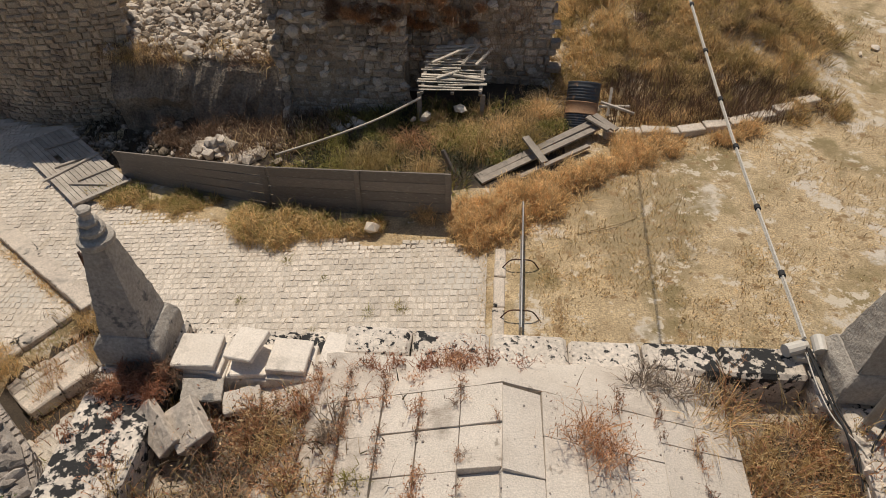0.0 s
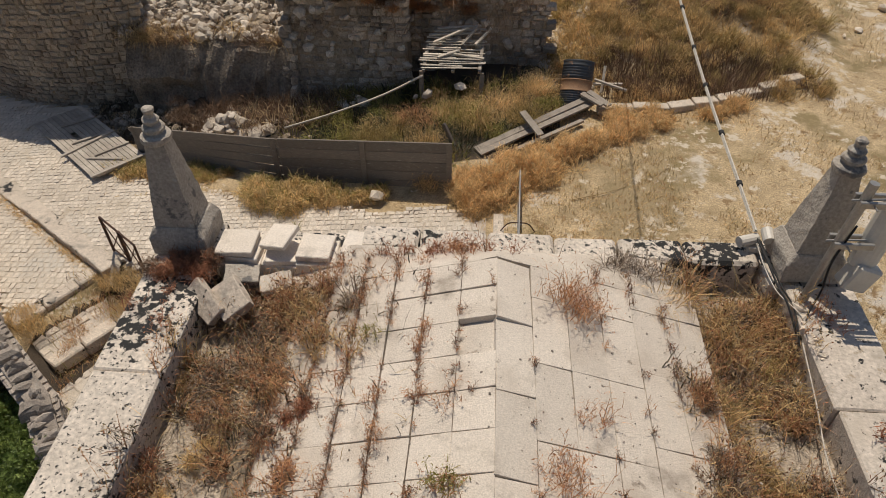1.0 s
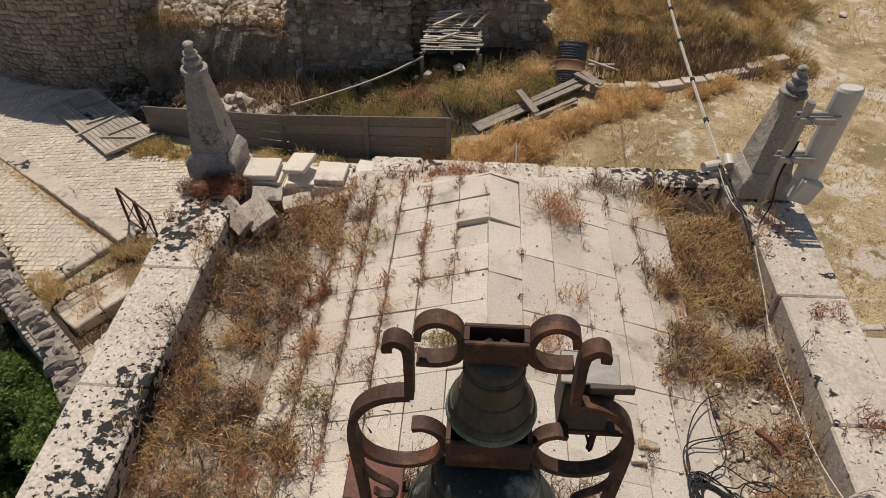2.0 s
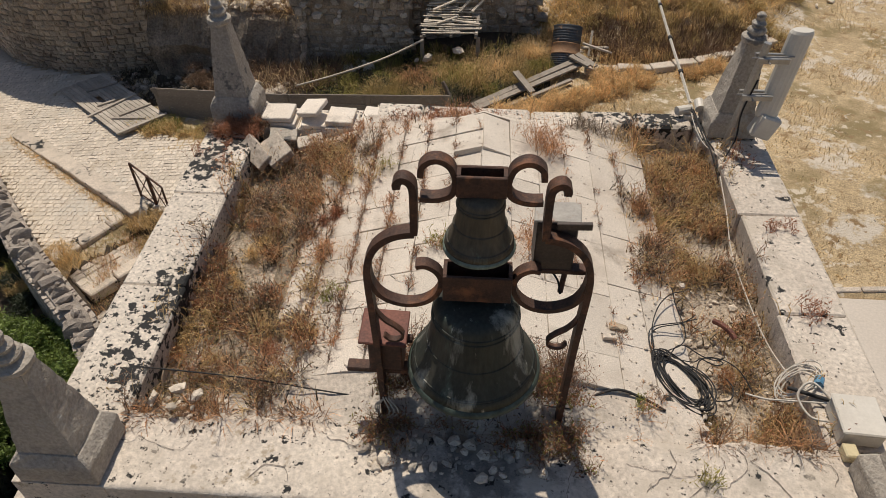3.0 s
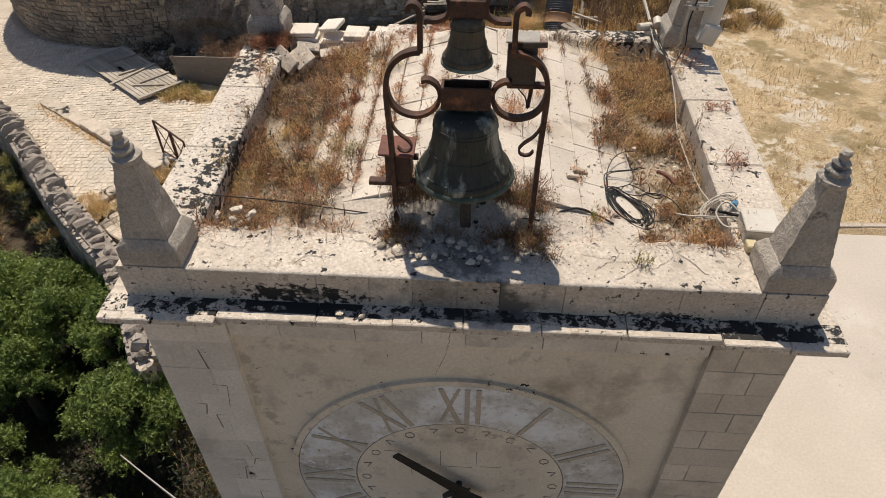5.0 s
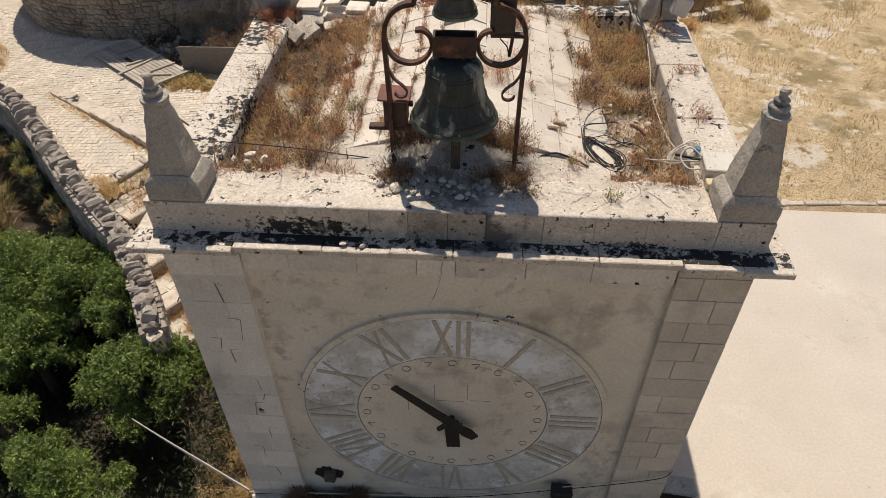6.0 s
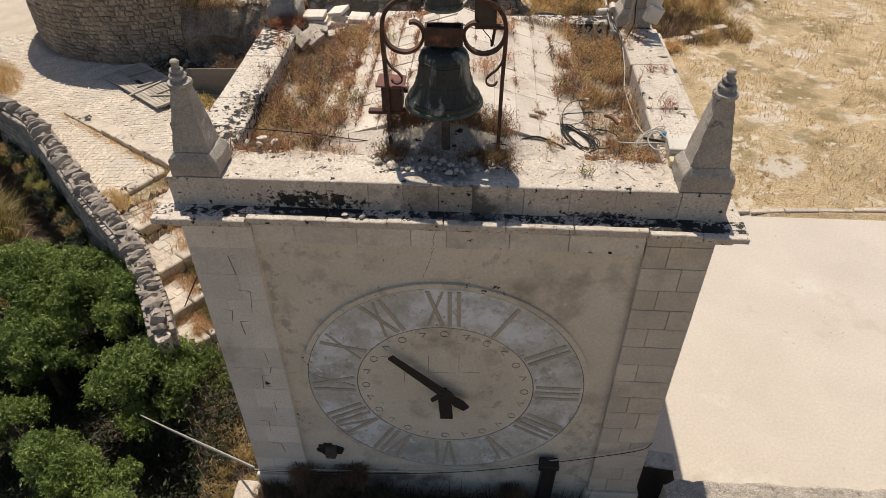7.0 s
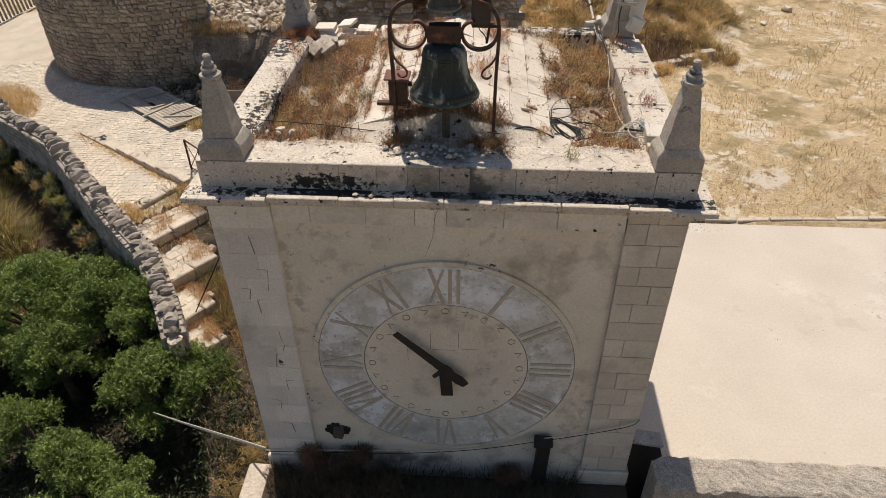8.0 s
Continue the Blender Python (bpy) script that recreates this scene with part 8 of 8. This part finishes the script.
PLUME = [(0.34, 10.45, M_GOLD, "golden"), (-0.57, 10.30, M_STRAW, "tawny"), (0.60, 10.75, M_STRAW, "tawny"), (0.78, 10.20, M_OLIVE, "olive"), (0.05, 9.95, M_STRAW, "tawny"), (-0.25, 10.05, M_GREENWEED, "green"), (1.10, 11.1, M_GOLD, "golden"), (-1.06, 10.15, M_RUST, "rust-brown"), (-1.45, 9.9, M_OLIVE, "olive"), (-1.95, 9.6, M_OLIVE, "olive"), (-2.4, 9.5, M_GREENWEED, "green"), (-1.0, 9.4, M_STRAW, "tawny")]
for x, y, m, word in PLUME:
    c = np.array([(x + R.normal(0, 0.10), y + R.normal(0, 0.08), ground_z(x, y)) for _ in range(4)])
    stuff("plume_grass", [tussocks(c, 130, 0.62, 0.10, 0.0075, 1.0, 0.9), tussocks(c + [0.12, 0.02, 0.05], 70, 0.58, 0.08, 0.006, 1.3, 0.8)], m, "feathery arching " + word + " grass plume in the ditch", "grass")
P = ground_points(1600, -3.9, 1.6, 8.6, 11.5, ditch)
stuff("ditch_stalks", [blades(P, 0.55, 0.007, 0.9, R, 0.9)], M_TWIG, "brown dead stalks in the ditch", "weeds")
stuff("ditch_brush", [puff(R.uniform(-6.2, -2.6), R.uniform(10.3, 11.25), R.uniform(-0.42, -0.2), R.uniform(0.15, 0.3), 300, 0.16, 0.006, 0.6) for _ in range(20)], M_TWIG, "tangled dark brushwood in the ditch", "brushwood")
P = ground_points(2600, -5.6, -2.8, 10.1, 11.3, lambda x, y: 0.9)
stuff("brush_heap", [blades(P + [0, 0, 0.10], 0.38, 0.009, 1.7, R, 0.2)], M_TWIG, "heap of cut brown brushwood in the ditch", "brushwood")
P = ground_points(260, -4.6, -3.0, 10.0, 10.9, lambda x, y: 0.9)
stuff("brush_heap", [blades(P + [0, 0, 0.16], 0.36, 0.011, 1.7, R, 0.2)], M_STRAWPALE, "pale cut branches on the brushwood heap", "brushwood")
heap = Heap(97)
for x, y, z in ground_points(150, -6.3, -2.9, 9.9, 11.3, lambda x, y: 0.4 + 0.6 * patchy(x, y, 1.5, 71.0)):
    heap.rock((x, y, z + 0.06), 0.05 + 0.12 * heap.rng.random() ** 2)
heap.object("ditch_rubble", M_RUBBLE, None, "stuff", "grey-brown rubble stones tipped into the ditch", "stones")
heap = Heap(98)
for x, y, z in ground_points(48, -5.35, -4.5, 10.1, 10.65, lambda x, y: 1.0):
    up = 0.42 * max(0.0, 1 - math.hypot((x + 4.75) / 0.6, (y - 10.28) / 0.34))
    heap.rock((x, y, z + 0.10 + up * heap.rng.uniform(0.3, 1.0)), 0.06 + 0.14 * heap.rng.random())
heap.object("ditch_blocks", M_WHITEROCK, None, "stuff", "pale broken blocks lying on the rubble", "stones")
heap = Heap(101)
for x, y, z in ground_points(260, -8.3, -5.9, 10.5, 12.2, lambda x, y: 1.0 if (Vector((x, y)) - TOWER_C).length > TOWER_R + 0.05 and y > 10.3 + 0.45 * max(0, -7.0 - x) else 0.0):
    heap.rock((x, y, max(z, street(x, y) - 0.1) + 0.03), 0.03 + 0.13 * heap.rng.random() ** 3)
heap.object("shaded_stones", M_TERRACE, None, "stuff", "grey stones lying in the shade of the round wall", "stones")
# Near-black litter added to darken the ground where the round wall's shadow lies.
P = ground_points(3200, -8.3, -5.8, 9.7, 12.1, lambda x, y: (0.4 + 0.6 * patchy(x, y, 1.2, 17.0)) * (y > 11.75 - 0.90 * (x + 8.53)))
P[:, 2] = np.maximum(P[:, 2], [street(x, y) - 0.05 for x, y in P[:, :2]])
stuff("shaded_litter", [blades(P, 0.20, 0.012, 1.5, R, 0.4)], M_DARKWEED, "dead litter coloured near black to deepen the round wall's shade", "weeds")
n = 150
C = np.stack([R.uniform(-7.2, -3.9, n), R.uniform(11.7, 12.3, n), np.full(n, 0.86)], 1)
C = C[[patchy(x, y, 1.3, 51.0) > 0.45 for x, y, _ in C]]
stuff("bank_grass", [tussocks(C[::2], 60, 0.42, 0.14, 0.009, 1.3, 0.8)], M_STRAW, "tufts of dry grass hanging over the bank", "grass")
stuff("bank_brush", [tussocks(C[1::2], 60, 0.48, 0.16, 0.009, 1.4, 0.8)], M_TWIG, "brown brush hanging from the bank", "brushwood")
P = np.stack([R.uniform(-3.6, 0.9, 2600), np.where(np.arange(2600) % 2, 11.5, 12.2) + R.uniform(-0.05, 0.08, 2600), R.uniform(1.1, 2.7, 2600)], 1)
stuff("wall_brush", [blades(P[[patchy(p[0], p[2], 1.3, 3) > 0.53 for p in P]], 0.5, 0.007, 2.4, R, 0.3, 0.5)], M_TWIG, "dry brown brush hanging on the terrace wall", "brushwood")


for m, word, n in ((M_TWIG, "dark brown", 16), (M_RUST, "rust-brown", 34)):
    ch = []
    for _ in range(n):
        x = R.uniform(-2.7, 0.0)
        ch.append(puff(x, 11.5 if x < -1.42 else 12.2, R.uniform(1.35, 2.4) + (0.3 if x < -1.42 else 0), R.uniform(0.12, 0.30), 420, 0.17, 0.0055))
    stuff("wall_bush", ch, m, word + " dry bushes growing out of the terrace wall", "bush")


# dry grass along the lower side of the road's kerb
C = np.array([(-9.42 + 3.75 * t + R.normal(0, 0.03) - 0.11, 9.40 - 2.72 * t + R.normal(0, 0.03) - 0.15, 0.0) for t in R.random(120) if patchy(t * 4, 0, 1.5, 61.0) > 0.36])
C[:, 2] = [street(x, y) - 0.01 for x, y, _ in C]
stuff("kerb_grass", [tussocks(C, 22, 0.10, 0.07, 0.007, 1.3, 0.4)], M_STRAW, "strip of dry grass along the road's kerb", "grass")
# brush against the downhill face of the parapet wall
brush = {"dark green": [], "olive green": [], "straw-yellow": []}
for (ax, ay), (bx, by), za, zb in zip(WALL_LINE, WALL_LINE[1:], TOPS, TOPS[1:]):
    L = math.hypot(bx - ax, by - ay)
    for _ in range(int(L * 13)):
        t, off = R.random(), R.uniform(0.24, 0.55)
        nx, ny = -(by - ay) / L, (bx - ax) / L
        x, y = ax + (bx - ax) * t, ay + (by - ay) * t
        s = 1 if beyond_wall(x + nx * 0.3, y + ny * 0.3) > 0 else -1
        word = R.choice(["dark green", "dark green", "dark green", "olive green", "straw-yellow"])
        brush[str(word)].append(puff(x + nx * off * s, y + ny * off * s, za + (zb - za) * t - R.uniform(0.95, 1.9), R.uniform(0.14, 0.28), 240, 0.17, 0.012, 1.1))
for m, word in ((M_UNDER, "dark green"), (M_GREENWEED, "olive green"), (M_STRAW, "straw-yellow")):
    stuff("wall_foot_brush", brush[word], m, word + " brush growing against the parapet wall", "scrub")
# weeds along the road, the steps and the slope by the tower
def steps_weed(x, y):
    s = down_steps(x, y)
    if s < -0.4 or above_slope(x, y) > 0.0 or x > -1.8 or beyond_wall(x, y) > -0.1:
        return 0
    w = along.dot(Vector((x, y)) - STAIR_O)
    near = smoothstep(0.15, 0.5, w) if s < 3.2 else 1
    line_ = 0.9 if abs((s / 0.92) % 1 - 0.06) < 0.16 else 0
    return max(near, line_, smoothstep(0.5, 0.65, patchy(x, y, 2.2, 61.0))) * 0.95


P = ground_points(13000, -6.6, -1.8, -0.6, 6.6, steps_weed)
P[:, 2] += 0.10
stuff("slope_weeds", [blades(P[::2], 0.24, 0.007, 1.1, R, 0.8)], M_STRAW, "dry yellow weeds on the slope by the steps", "weeds")
stuff("slope_weeds", [blades(P[1::4], 0.26, 0.008, 1.0, R, 0.8)], M_GREENWEED, "olive weeds on the slope by the steps", "weeds")
stuff("slope_weeds", [blades(P[3::4], 0.28, 0.006, 1.0, R, 0.8)], M_TWIG, "brown dead weeds on the slope by the steps", "weeds")
ch, ch2 = [], []
for (sp, _, _, _), (s1, w0, w1, z) in zip(STEPS, STEPS[1:]):
    n = 2600
    S, W = R.uniform(sp, s1 - 0.1, n), R.uniform(w0, w1, n)
    f = (W - w0) / (w1 - w0)
    k = np.array([max(smoothstep(0.52, 0.66, patchy(a * 1.3, b * 1.3, 1.6, 63.0)), smoothstep(0.55, 0.95, c), 0.9 if a < sp + 0.10 else 0) for a, b, c in zip(S, W, f)]) > R.random(n)
    P = np.stack([STAIR_O.x + STAIR_N.x * S + along.x * W, STAIR_O.y + STAIR_N.y * S + along.y * W, np.full(n, z)], 1)[k]
    ch.append(blades(P[::2], 0.13, 0.006, 1.2, R, 0.8))
    ch2.append(blades(P[1::2], 0.15, 0.006, 1.2, R, 0.8))
stuff("step_weeds", ch, M_STRAW, "golden dry grass growing over the steps", "weeds")
stuff("step_weeds", ch2, M_RUST, "rust-brown dry grass growing over the steps", "weeds")
TUFTS = [(-0.98, 6.38), (-1.39, 6.28), (-2.15, 6.97), (-2.11, 5.95), (-0.61, 5.81), (-0.9, 6.30), (-3.3, 6.6), (-2.8, 7.4)]
C = np.array([(x, y, street(x, y) + 0.005) for x, y in TUFTS])
stuff("cobble_tufts", [tussocks(C, 40, 0.11, 0.05, 0.006, 1.1, 0.5)], M_GREENWEED, "small green tufts growing between the cobbles", "weeds")
ROADSIDE = [(-6.75, 5.75, 0.26), (-6.45, 5.55, 0.2), (-12.6, 11.2, 0.9), (-13.2, 11.8, 0.9), (-12.2, 10.7, 0.7), (-5.6, 6.45, 0.2), (-5.2, 6.3, 0.24), (-4.8, 6.1, 0.24), (-5.0, 5.7, 0.2)]
ch = []
for x, y, r in ROADSIDE:
    n = int(600 * (r / 0.3) ** 1.5)
    a, q = R.uniform(0, 6.3, n), np.sqrt(R.random(n)) * r
    P = np.stack([x + q * np.cos(a), y + q * np.sin(a), np.array([max(street(x, y) - 0.05, ground_z(x, y))] * n)], 1)
    P[:, 2] += R.random(n) * np.sqrt(np.maximum(0, r * r - q * q)) * 0.5
    ch.append(blades(P, 0.22, 0.007, 1.2, R, 0.8))
stuff("roadside_tufts", ch, M_STRAW, "dry yellow tufts beside the cobbled road", "grass")
P = []
for (ax, ay), (bx, by) in (((-9.55, 9.20), (-5.75, 6.48)), ((0.18, 7.4), (0.15, 2.6)), ((-4.9, 8.5), (-0.6, 7.75))):
    t = R.random(600)
    P.append(np.stack([ax + (bx - ax) * t + R.normal(0, 0.05, 600), ay + (by - ay) * t + R.normal(0, 0.05, 600), np.zeros(600)], 1))
P = np.concatenate(P)
P[:, 2] = [street(x, y) + 0.01 for x, y in P[:, :2]]
stuff("kerb_grass", [blades(P, 0.07, 0.006, 1.1, R)], M_STRAW, "thin dry grass along the kerbs", "grass")
C = ground_points(1500, -14, -4.8, 1.5, 11, lambda x, y: smoothstep(0.7, 1.6, beyond_wall(x, y)) if beyond_wall(x, y) < 3.6 and y > 4.5 else 0)
k = R.random(len(C))
stuff("rank_grass", [tussocks(C[k < 0.55], 60, 0.85, 0.2, 0.012, 0.8, 0.4)], M_GREENWEED, "tall rank green grass below the parapet wall", "grass")
stuff("rank_grass", [tussocks(C[(k >= 0.55) & (k < 0.75)], 60, 0.85, 0.2, 0.012, 0.8, 0.4)], M_STRAW, "tall yellow grass below the parapet wall", "grass")
stuff("rank_grass", [tussocks(C[k >= 0.75], 60, 0.8, 0.2, 0.012, 0.8, 0.4)], M_TWIG, "brown brush below the parapet wall", "grass")


def rough_slope(x, y):
    return 1.0 if x > -4.9 and beyond_wall(x, y) < -0.3 and down_steps(x, y) > 1.4 and along.dot(Vector((x, y)) - STAIR_O) > -0.95 and above_slope(x, y) < -0.4 else 0.0


C = ground_points(1500, -5.0, -1.82, -0.7, 4.6, rough_slope)
k = R.random(len(C))
stuff("slope_brush", [tussocks(C[k < 0.4], 45, 0.30, 0.12, 0.008, 0.9, 0.4)], M_GREENWEED, "olive scrub on the slope beside the tower", "scrub")
stuff("slope_brush", [tussocks(C[(k >= 0.4) & (k < 0.75)], 45, 0.30, 0.12, 0.008, 0.9, 0.4)], M_TWIG, "brown dead scrub on the slope beside the tower", "scrub")
stuff("slope_brush", [tussocks(C[k >= 0.75], 45, 0.28, 0.12, 0.008, 0.9, 0.4)], M_RUST, "straw-brown scrub on the slope beside the tower", "scrub")

P = ground_points(130, -4.4, -1.9, -0.9, 3.8, lambda x, y: 1.0 if rough_slope(x, y) or (x > -3.4 and y < 1.5) else 0.0)
for m, word, pick in ((M_GREENWEED, "olive green", P[::4]), (M_UNDER, "dark green", P[1::4]), (M_STRAW, "straw-yellow", P[2::4]), (M_OLIVE, "tawny", P[3::4])):
    stuff("slope_bush", [puff(x, y, z, R.uniform(0.16, 0.34), 520, 0.10, 0.007, 1.0) for x, y, z in pick], m, word + " bushes on the slope beside the tower", "bush")
heap = Heap(91)
for x, y, z in ground_points(60, -4.2, -1.95, -0.8, 3.6, rough_slope):
    heap.rock((x, y, z + 0.05), 0.04 + 0.10 * heap.rng.random() ** 2)
heap.object("slope_stones", M_WHITEROCK, None, "stuff", "pale stones on the overgrown slope", "stones")

# ---------------------------------------------------------------- trees


def tree(x, y, z0, clumps, seed, leaves=900):
    """A trunk, limbs to each clump, and a crown of feathery leaf sprays."""
    g = np.random.default_rng(seed)
    root = thing("tree", (x, y, z0), "leafy green tree with fine feathery foliage", "tree", "trees below the tower")
    c0 = Vector(np.mean([c[:3] for c in clumps], 0))
    fork = Vector((x, y, z0)).lerp(c0, 0.45)
    part("trunk", tube(bmesh.new(), smooth_line([(x, y, z0), (x + 0.08, y - 0.05, z0 + (fork.z - z0) * 0.5), fork], 5), 0.11, 10, 0.075), M_BARK, root)
    chunks = []
    for cx, cy, cz, r in clumps:
        c = Vector((cx, cy, cz))
        mid = fork.lerp(c, 0.5) + Vector((0, 0, 0.12))
        part("limb", tube(bmesh.new(), smooth_line([fork, mid, c], 5), 0.05, 7, 0.018), M_BARK, root)
        # twigs reach from the clump's heart to its skin; leaves sit along them
        n = int(leaves * (r / 0.5) ** 2 / 14)
        d = g.normal(size=(n, 3))
        d /= np.linalg.norm(d, axis=1)[:, None]
        d[:, 2] = np.abs(d[:, 2]) * 1.0 - 0.25
        rad = r * g.uniform(0.55, 1.12, n) * (0.85 + 0.3 * np.array([noise.noise(Vector(v) * 2.5 + Vector((seed, cx, cy))) for v in d]))
        tip = np.array(c) + d * rad[:, None]
        back = -d * 0.5 + g.normal(0, 0.35, (n, 3))
        back[:, 2] -= 0.1
        sprays = []
        for t in np.linspace(0, 1, 14):
            p = tip + back * (0.26 * t) - np.array([0, 0, 0.10]) * (1 - t) ** 2
            sprays.append(p + g.normal(0, 0.012, (n, 3)))
        chunks.append(flecks(np.concatenate(sprays), 0.019, g, 1.7))
    v, f = join(chunks)
    under("crown", mesh_of("crown", v, f, M_LEAF), root)
    return root


def crown_of(cx, cy, cz, rx, ry, n, r, seed):
    """Clumps spread over a dome, highest in the middle."""
    g = random.Random(seed)
    out = []
    for i in range(n):
        a, q = i * 2.4, math.sqrt((i + 0.5) / n)
        out.append((cx + rx * q * math.cos(a) + g.uniform(-0.1, 0.1), cy + ry * q * math.sin(a) + g.uniform(-0.1, 0.1), cz - 0.95 * q * q + g.uniform(-0.12, 0.12), r * g.uniform(0.8, 1.15)))
    return out


tree(-6.3, 3.9, -3.3, crown_of(-6.60, 4.15, -1.02, 1.25, 0.90, 20, 0.44, 1), 1, 4600)
tree(-7.7, 3.6, -3.3, crown_of(-8.0, 4.05, -1.05, 1.25, 1.05, 19, 0.46, 2), 2, 4600)
tree(-4.7, 1.9, -3.3, crown_of(-4.85, 2.42, -1.28, 1.15, 0.70, 17, 0.41, 3), 3, 4800)
tree(-5.4, 0.2, -3.3, crown_of(-5.45, 0.52, -1.38, 0.72, 0.45, 11, 0.36, 4), 4, 4800)
tree(-4.5, -0.4, -3.3, crown_of(-4.5, -0.22, -1.40, 0.55, 0.32, 8, 0.33, 5), 5, 4800)
tree(-5.3, -0.7, -3.3, crown_of(-5.5, -0.50, -1.5, 0.45, 0.35, 7, 0.34, 6), 6, 4800)
tree(-6.9, 1.5, -3.3, crown_of(-7.3, 1.6, -1.9, 0.8, 0.6, 9, 0.40, 7), 7, 5000)
tree(-9.6, 3.2, -3.3, crown_of(-9.7, 3.0, -1.5, 1.1, 1.2, 12, 0.55, 9), 9, 4500)
tree(-6.0, 4.0, -3.3, crown_of(-5.95, 4.15, -1.0, 0.55, 0.5, 9, 0.36, 11), 11, 4700)
tree(-7.2, 2.9, -3.3, crown_of(-7.2, 2.95, -1.45, 0.8, 0.5, 10, 0.40, 12), 12, 4700)
tree(-5.5, 3.1, -3.3, crown_of(-5.50, 3.40, -0.66, 0.42, 0.50, 9, 0.30, 13), 13, 4800)
# undergrowth in the trees' shade; its near-black colour paints part of that shade
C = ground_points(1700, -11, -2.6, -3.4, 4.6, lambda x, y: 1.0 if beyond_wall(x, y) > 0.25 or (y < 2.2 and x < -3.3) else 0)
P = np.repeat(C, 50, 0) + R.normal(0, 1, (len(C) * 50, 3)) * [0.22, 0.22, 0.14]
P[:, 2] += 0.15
stuff("undergrowth", [flecks(P, 0.030, R, 1.7)], M_UNDER, "dense green undergrowth below the trees, tree shade put into its dark colour", "undergrowth")

# ---------------------------------------------------------------- cobbles

pave = thing("pavement", (-2, 6, 0), "cobbled street of small pale worn stones", "pavement", "", "structure")


def fence_line(x):
    if x > -3.3:
        return 8.70 + (8.22 - 8.70) * (x + 3.3) / 2.94
    return 8.70 + (9.80 - 8.70) * (-3.3 - x) / 3.15


def on_kerb(x, y):
    """The band that the road's kerb covers."""
    return -9.6 < x < -5.6 and -0.05 < ((x + 9.5) * 2.7 + (y - 9.3) * 3.75) / 4.62 < 0.29


def paved(x, y):
    if x > 0.24 or x < -15.5 or y < 2.5 or y > 15 or beyond_wall(x, y) > -0.22:
        return False
    if x > -6.4 and y > fence_line(x) - 0.62 - 0.10 * math.sin(x * 3):
        return False
    if (Vector((x, y)) - TOWER_C).length < TOWER_R + 0.28 + 0.1 * math.sin(x * 4):
        return False
    if -6.4 < x < 0 and down_steps(x, y) > -0.3 and above_slope(x, y) < 0.1:
        return False
    if x <= -6.4 and down_steps(x, y) > -0.3:
        return False
    if on_kerb(x, y):
        return False
    if -8.7 < x < -5.7 and y > min(10.2 + 0.45 * (-5.7 - x), 11.60 - 0.90 * (x + 8.53)):
        return False
    if x < -5.7 and y > 11.6:
        return x < -9.6
    return True


COB = stone_variants("cobble", M_COBBLE, 14, 55, 0.12, 0.10)
heap = Heap(56)
rng = random.Random(57)
skew = math.radians(-4)
count = 0
v = 0.0
while v < 13:
    h = rng.uniform(0.085, 0.125)
    u = rng.uniform(-0.1, 0)
    while u < 16.5:
        w = rng.uniform(0.075, 0.15)
        x, y = 0.4 - (u + w / 2) * math.cos(skew) + v * math.sin(skew), 2.2 + v + h / 2 + (u + w / 2) * math.sin(-skew) * 0.35
        if paved(x, y):
            m = pose(x, y, street(x, y) - 0.045 + rng.uniform(-0.006, 0.006), rng.uniform(-2, 2), (-6.84 if x < 0 else 0) + rng.uniform(-2, 2), math.degrees(-skew) * 0.35 + rng.uniform(-10, 10))
            if -2.1 < x < 0.3 and 5.75 < y < 8.4 and count < 300:
                count += 1
                under("cobble", rng.choice(COB), pave, m @ Matrix.Diagonal((w - 0.010, h - 0.010, 0.052, 1)))
            else:
                heap.add(m, w - 0.010, h - 0.010, 0.052, 0.12, 0.12)
        u += w
    v += h
heap.object("cobbles", M_COBBLE, pave)
# bed between the cobbles
xs_ = axis([(-19, -10, 0.15), (-10, 0.34, 0.12)])
ys_ = axis([(2.38, 12, 0.12), (12, 21, 0.15)])
V_, F_, idx = [], [], {}


def bed_vertex(x, y):
    k = (round(x, 3), round(y, 3))
    if k not in idx:
        idx[k] = len(V_)
        V_.append((x, y, street(x, y) - 0.002))
    return idx[k]


for xa, xb in zip(xs_, xs_[1:]):
    for ya, yb in zip(ys_, ys_[1:]):
        c = ((xa + xb) / 2, (ya + yb) / 2)
        ok = paved(*c) or on_kerb(*c) or (-14.5 < c[0] < -8.2 and 10.5 < c[1] < 18 and TOWER_R + 0.06 < (Vector(c) - TOWER_C).length < TOWER_R + 0.6) or (c[0] < -13.5 and beyond_wall(*c) < -0.1) or (c[0] < -9.6 and c[1] > 11 and beyond_wall(*c) < -0.1 and (Vector(c) - TOWER_C).length > TOWER_R)
        if ok:
            F_.append((bed_vertex(xa, ya), bed_vertex(xb, ya), bed_vertex(xb, yb), bed_vertex(xa, yb)))
rim = np.bincount(np.array(F_).ravel())
V_ = [(x, y, z - (0.07 if rim[i] < 4 and x < 0.2 else 0.0)) for i, (x, y, z) in enumerate(V_)]
M_BED = mat("cobble_bed", (0.55, 0.49, 0.41), (0.44, 0.385, 0.31), 1.5, 50, bump=0.5, depth=0.01, grit=0.25)
under("bed", mesh_of("bed", V_, F_, M_BED), pave)
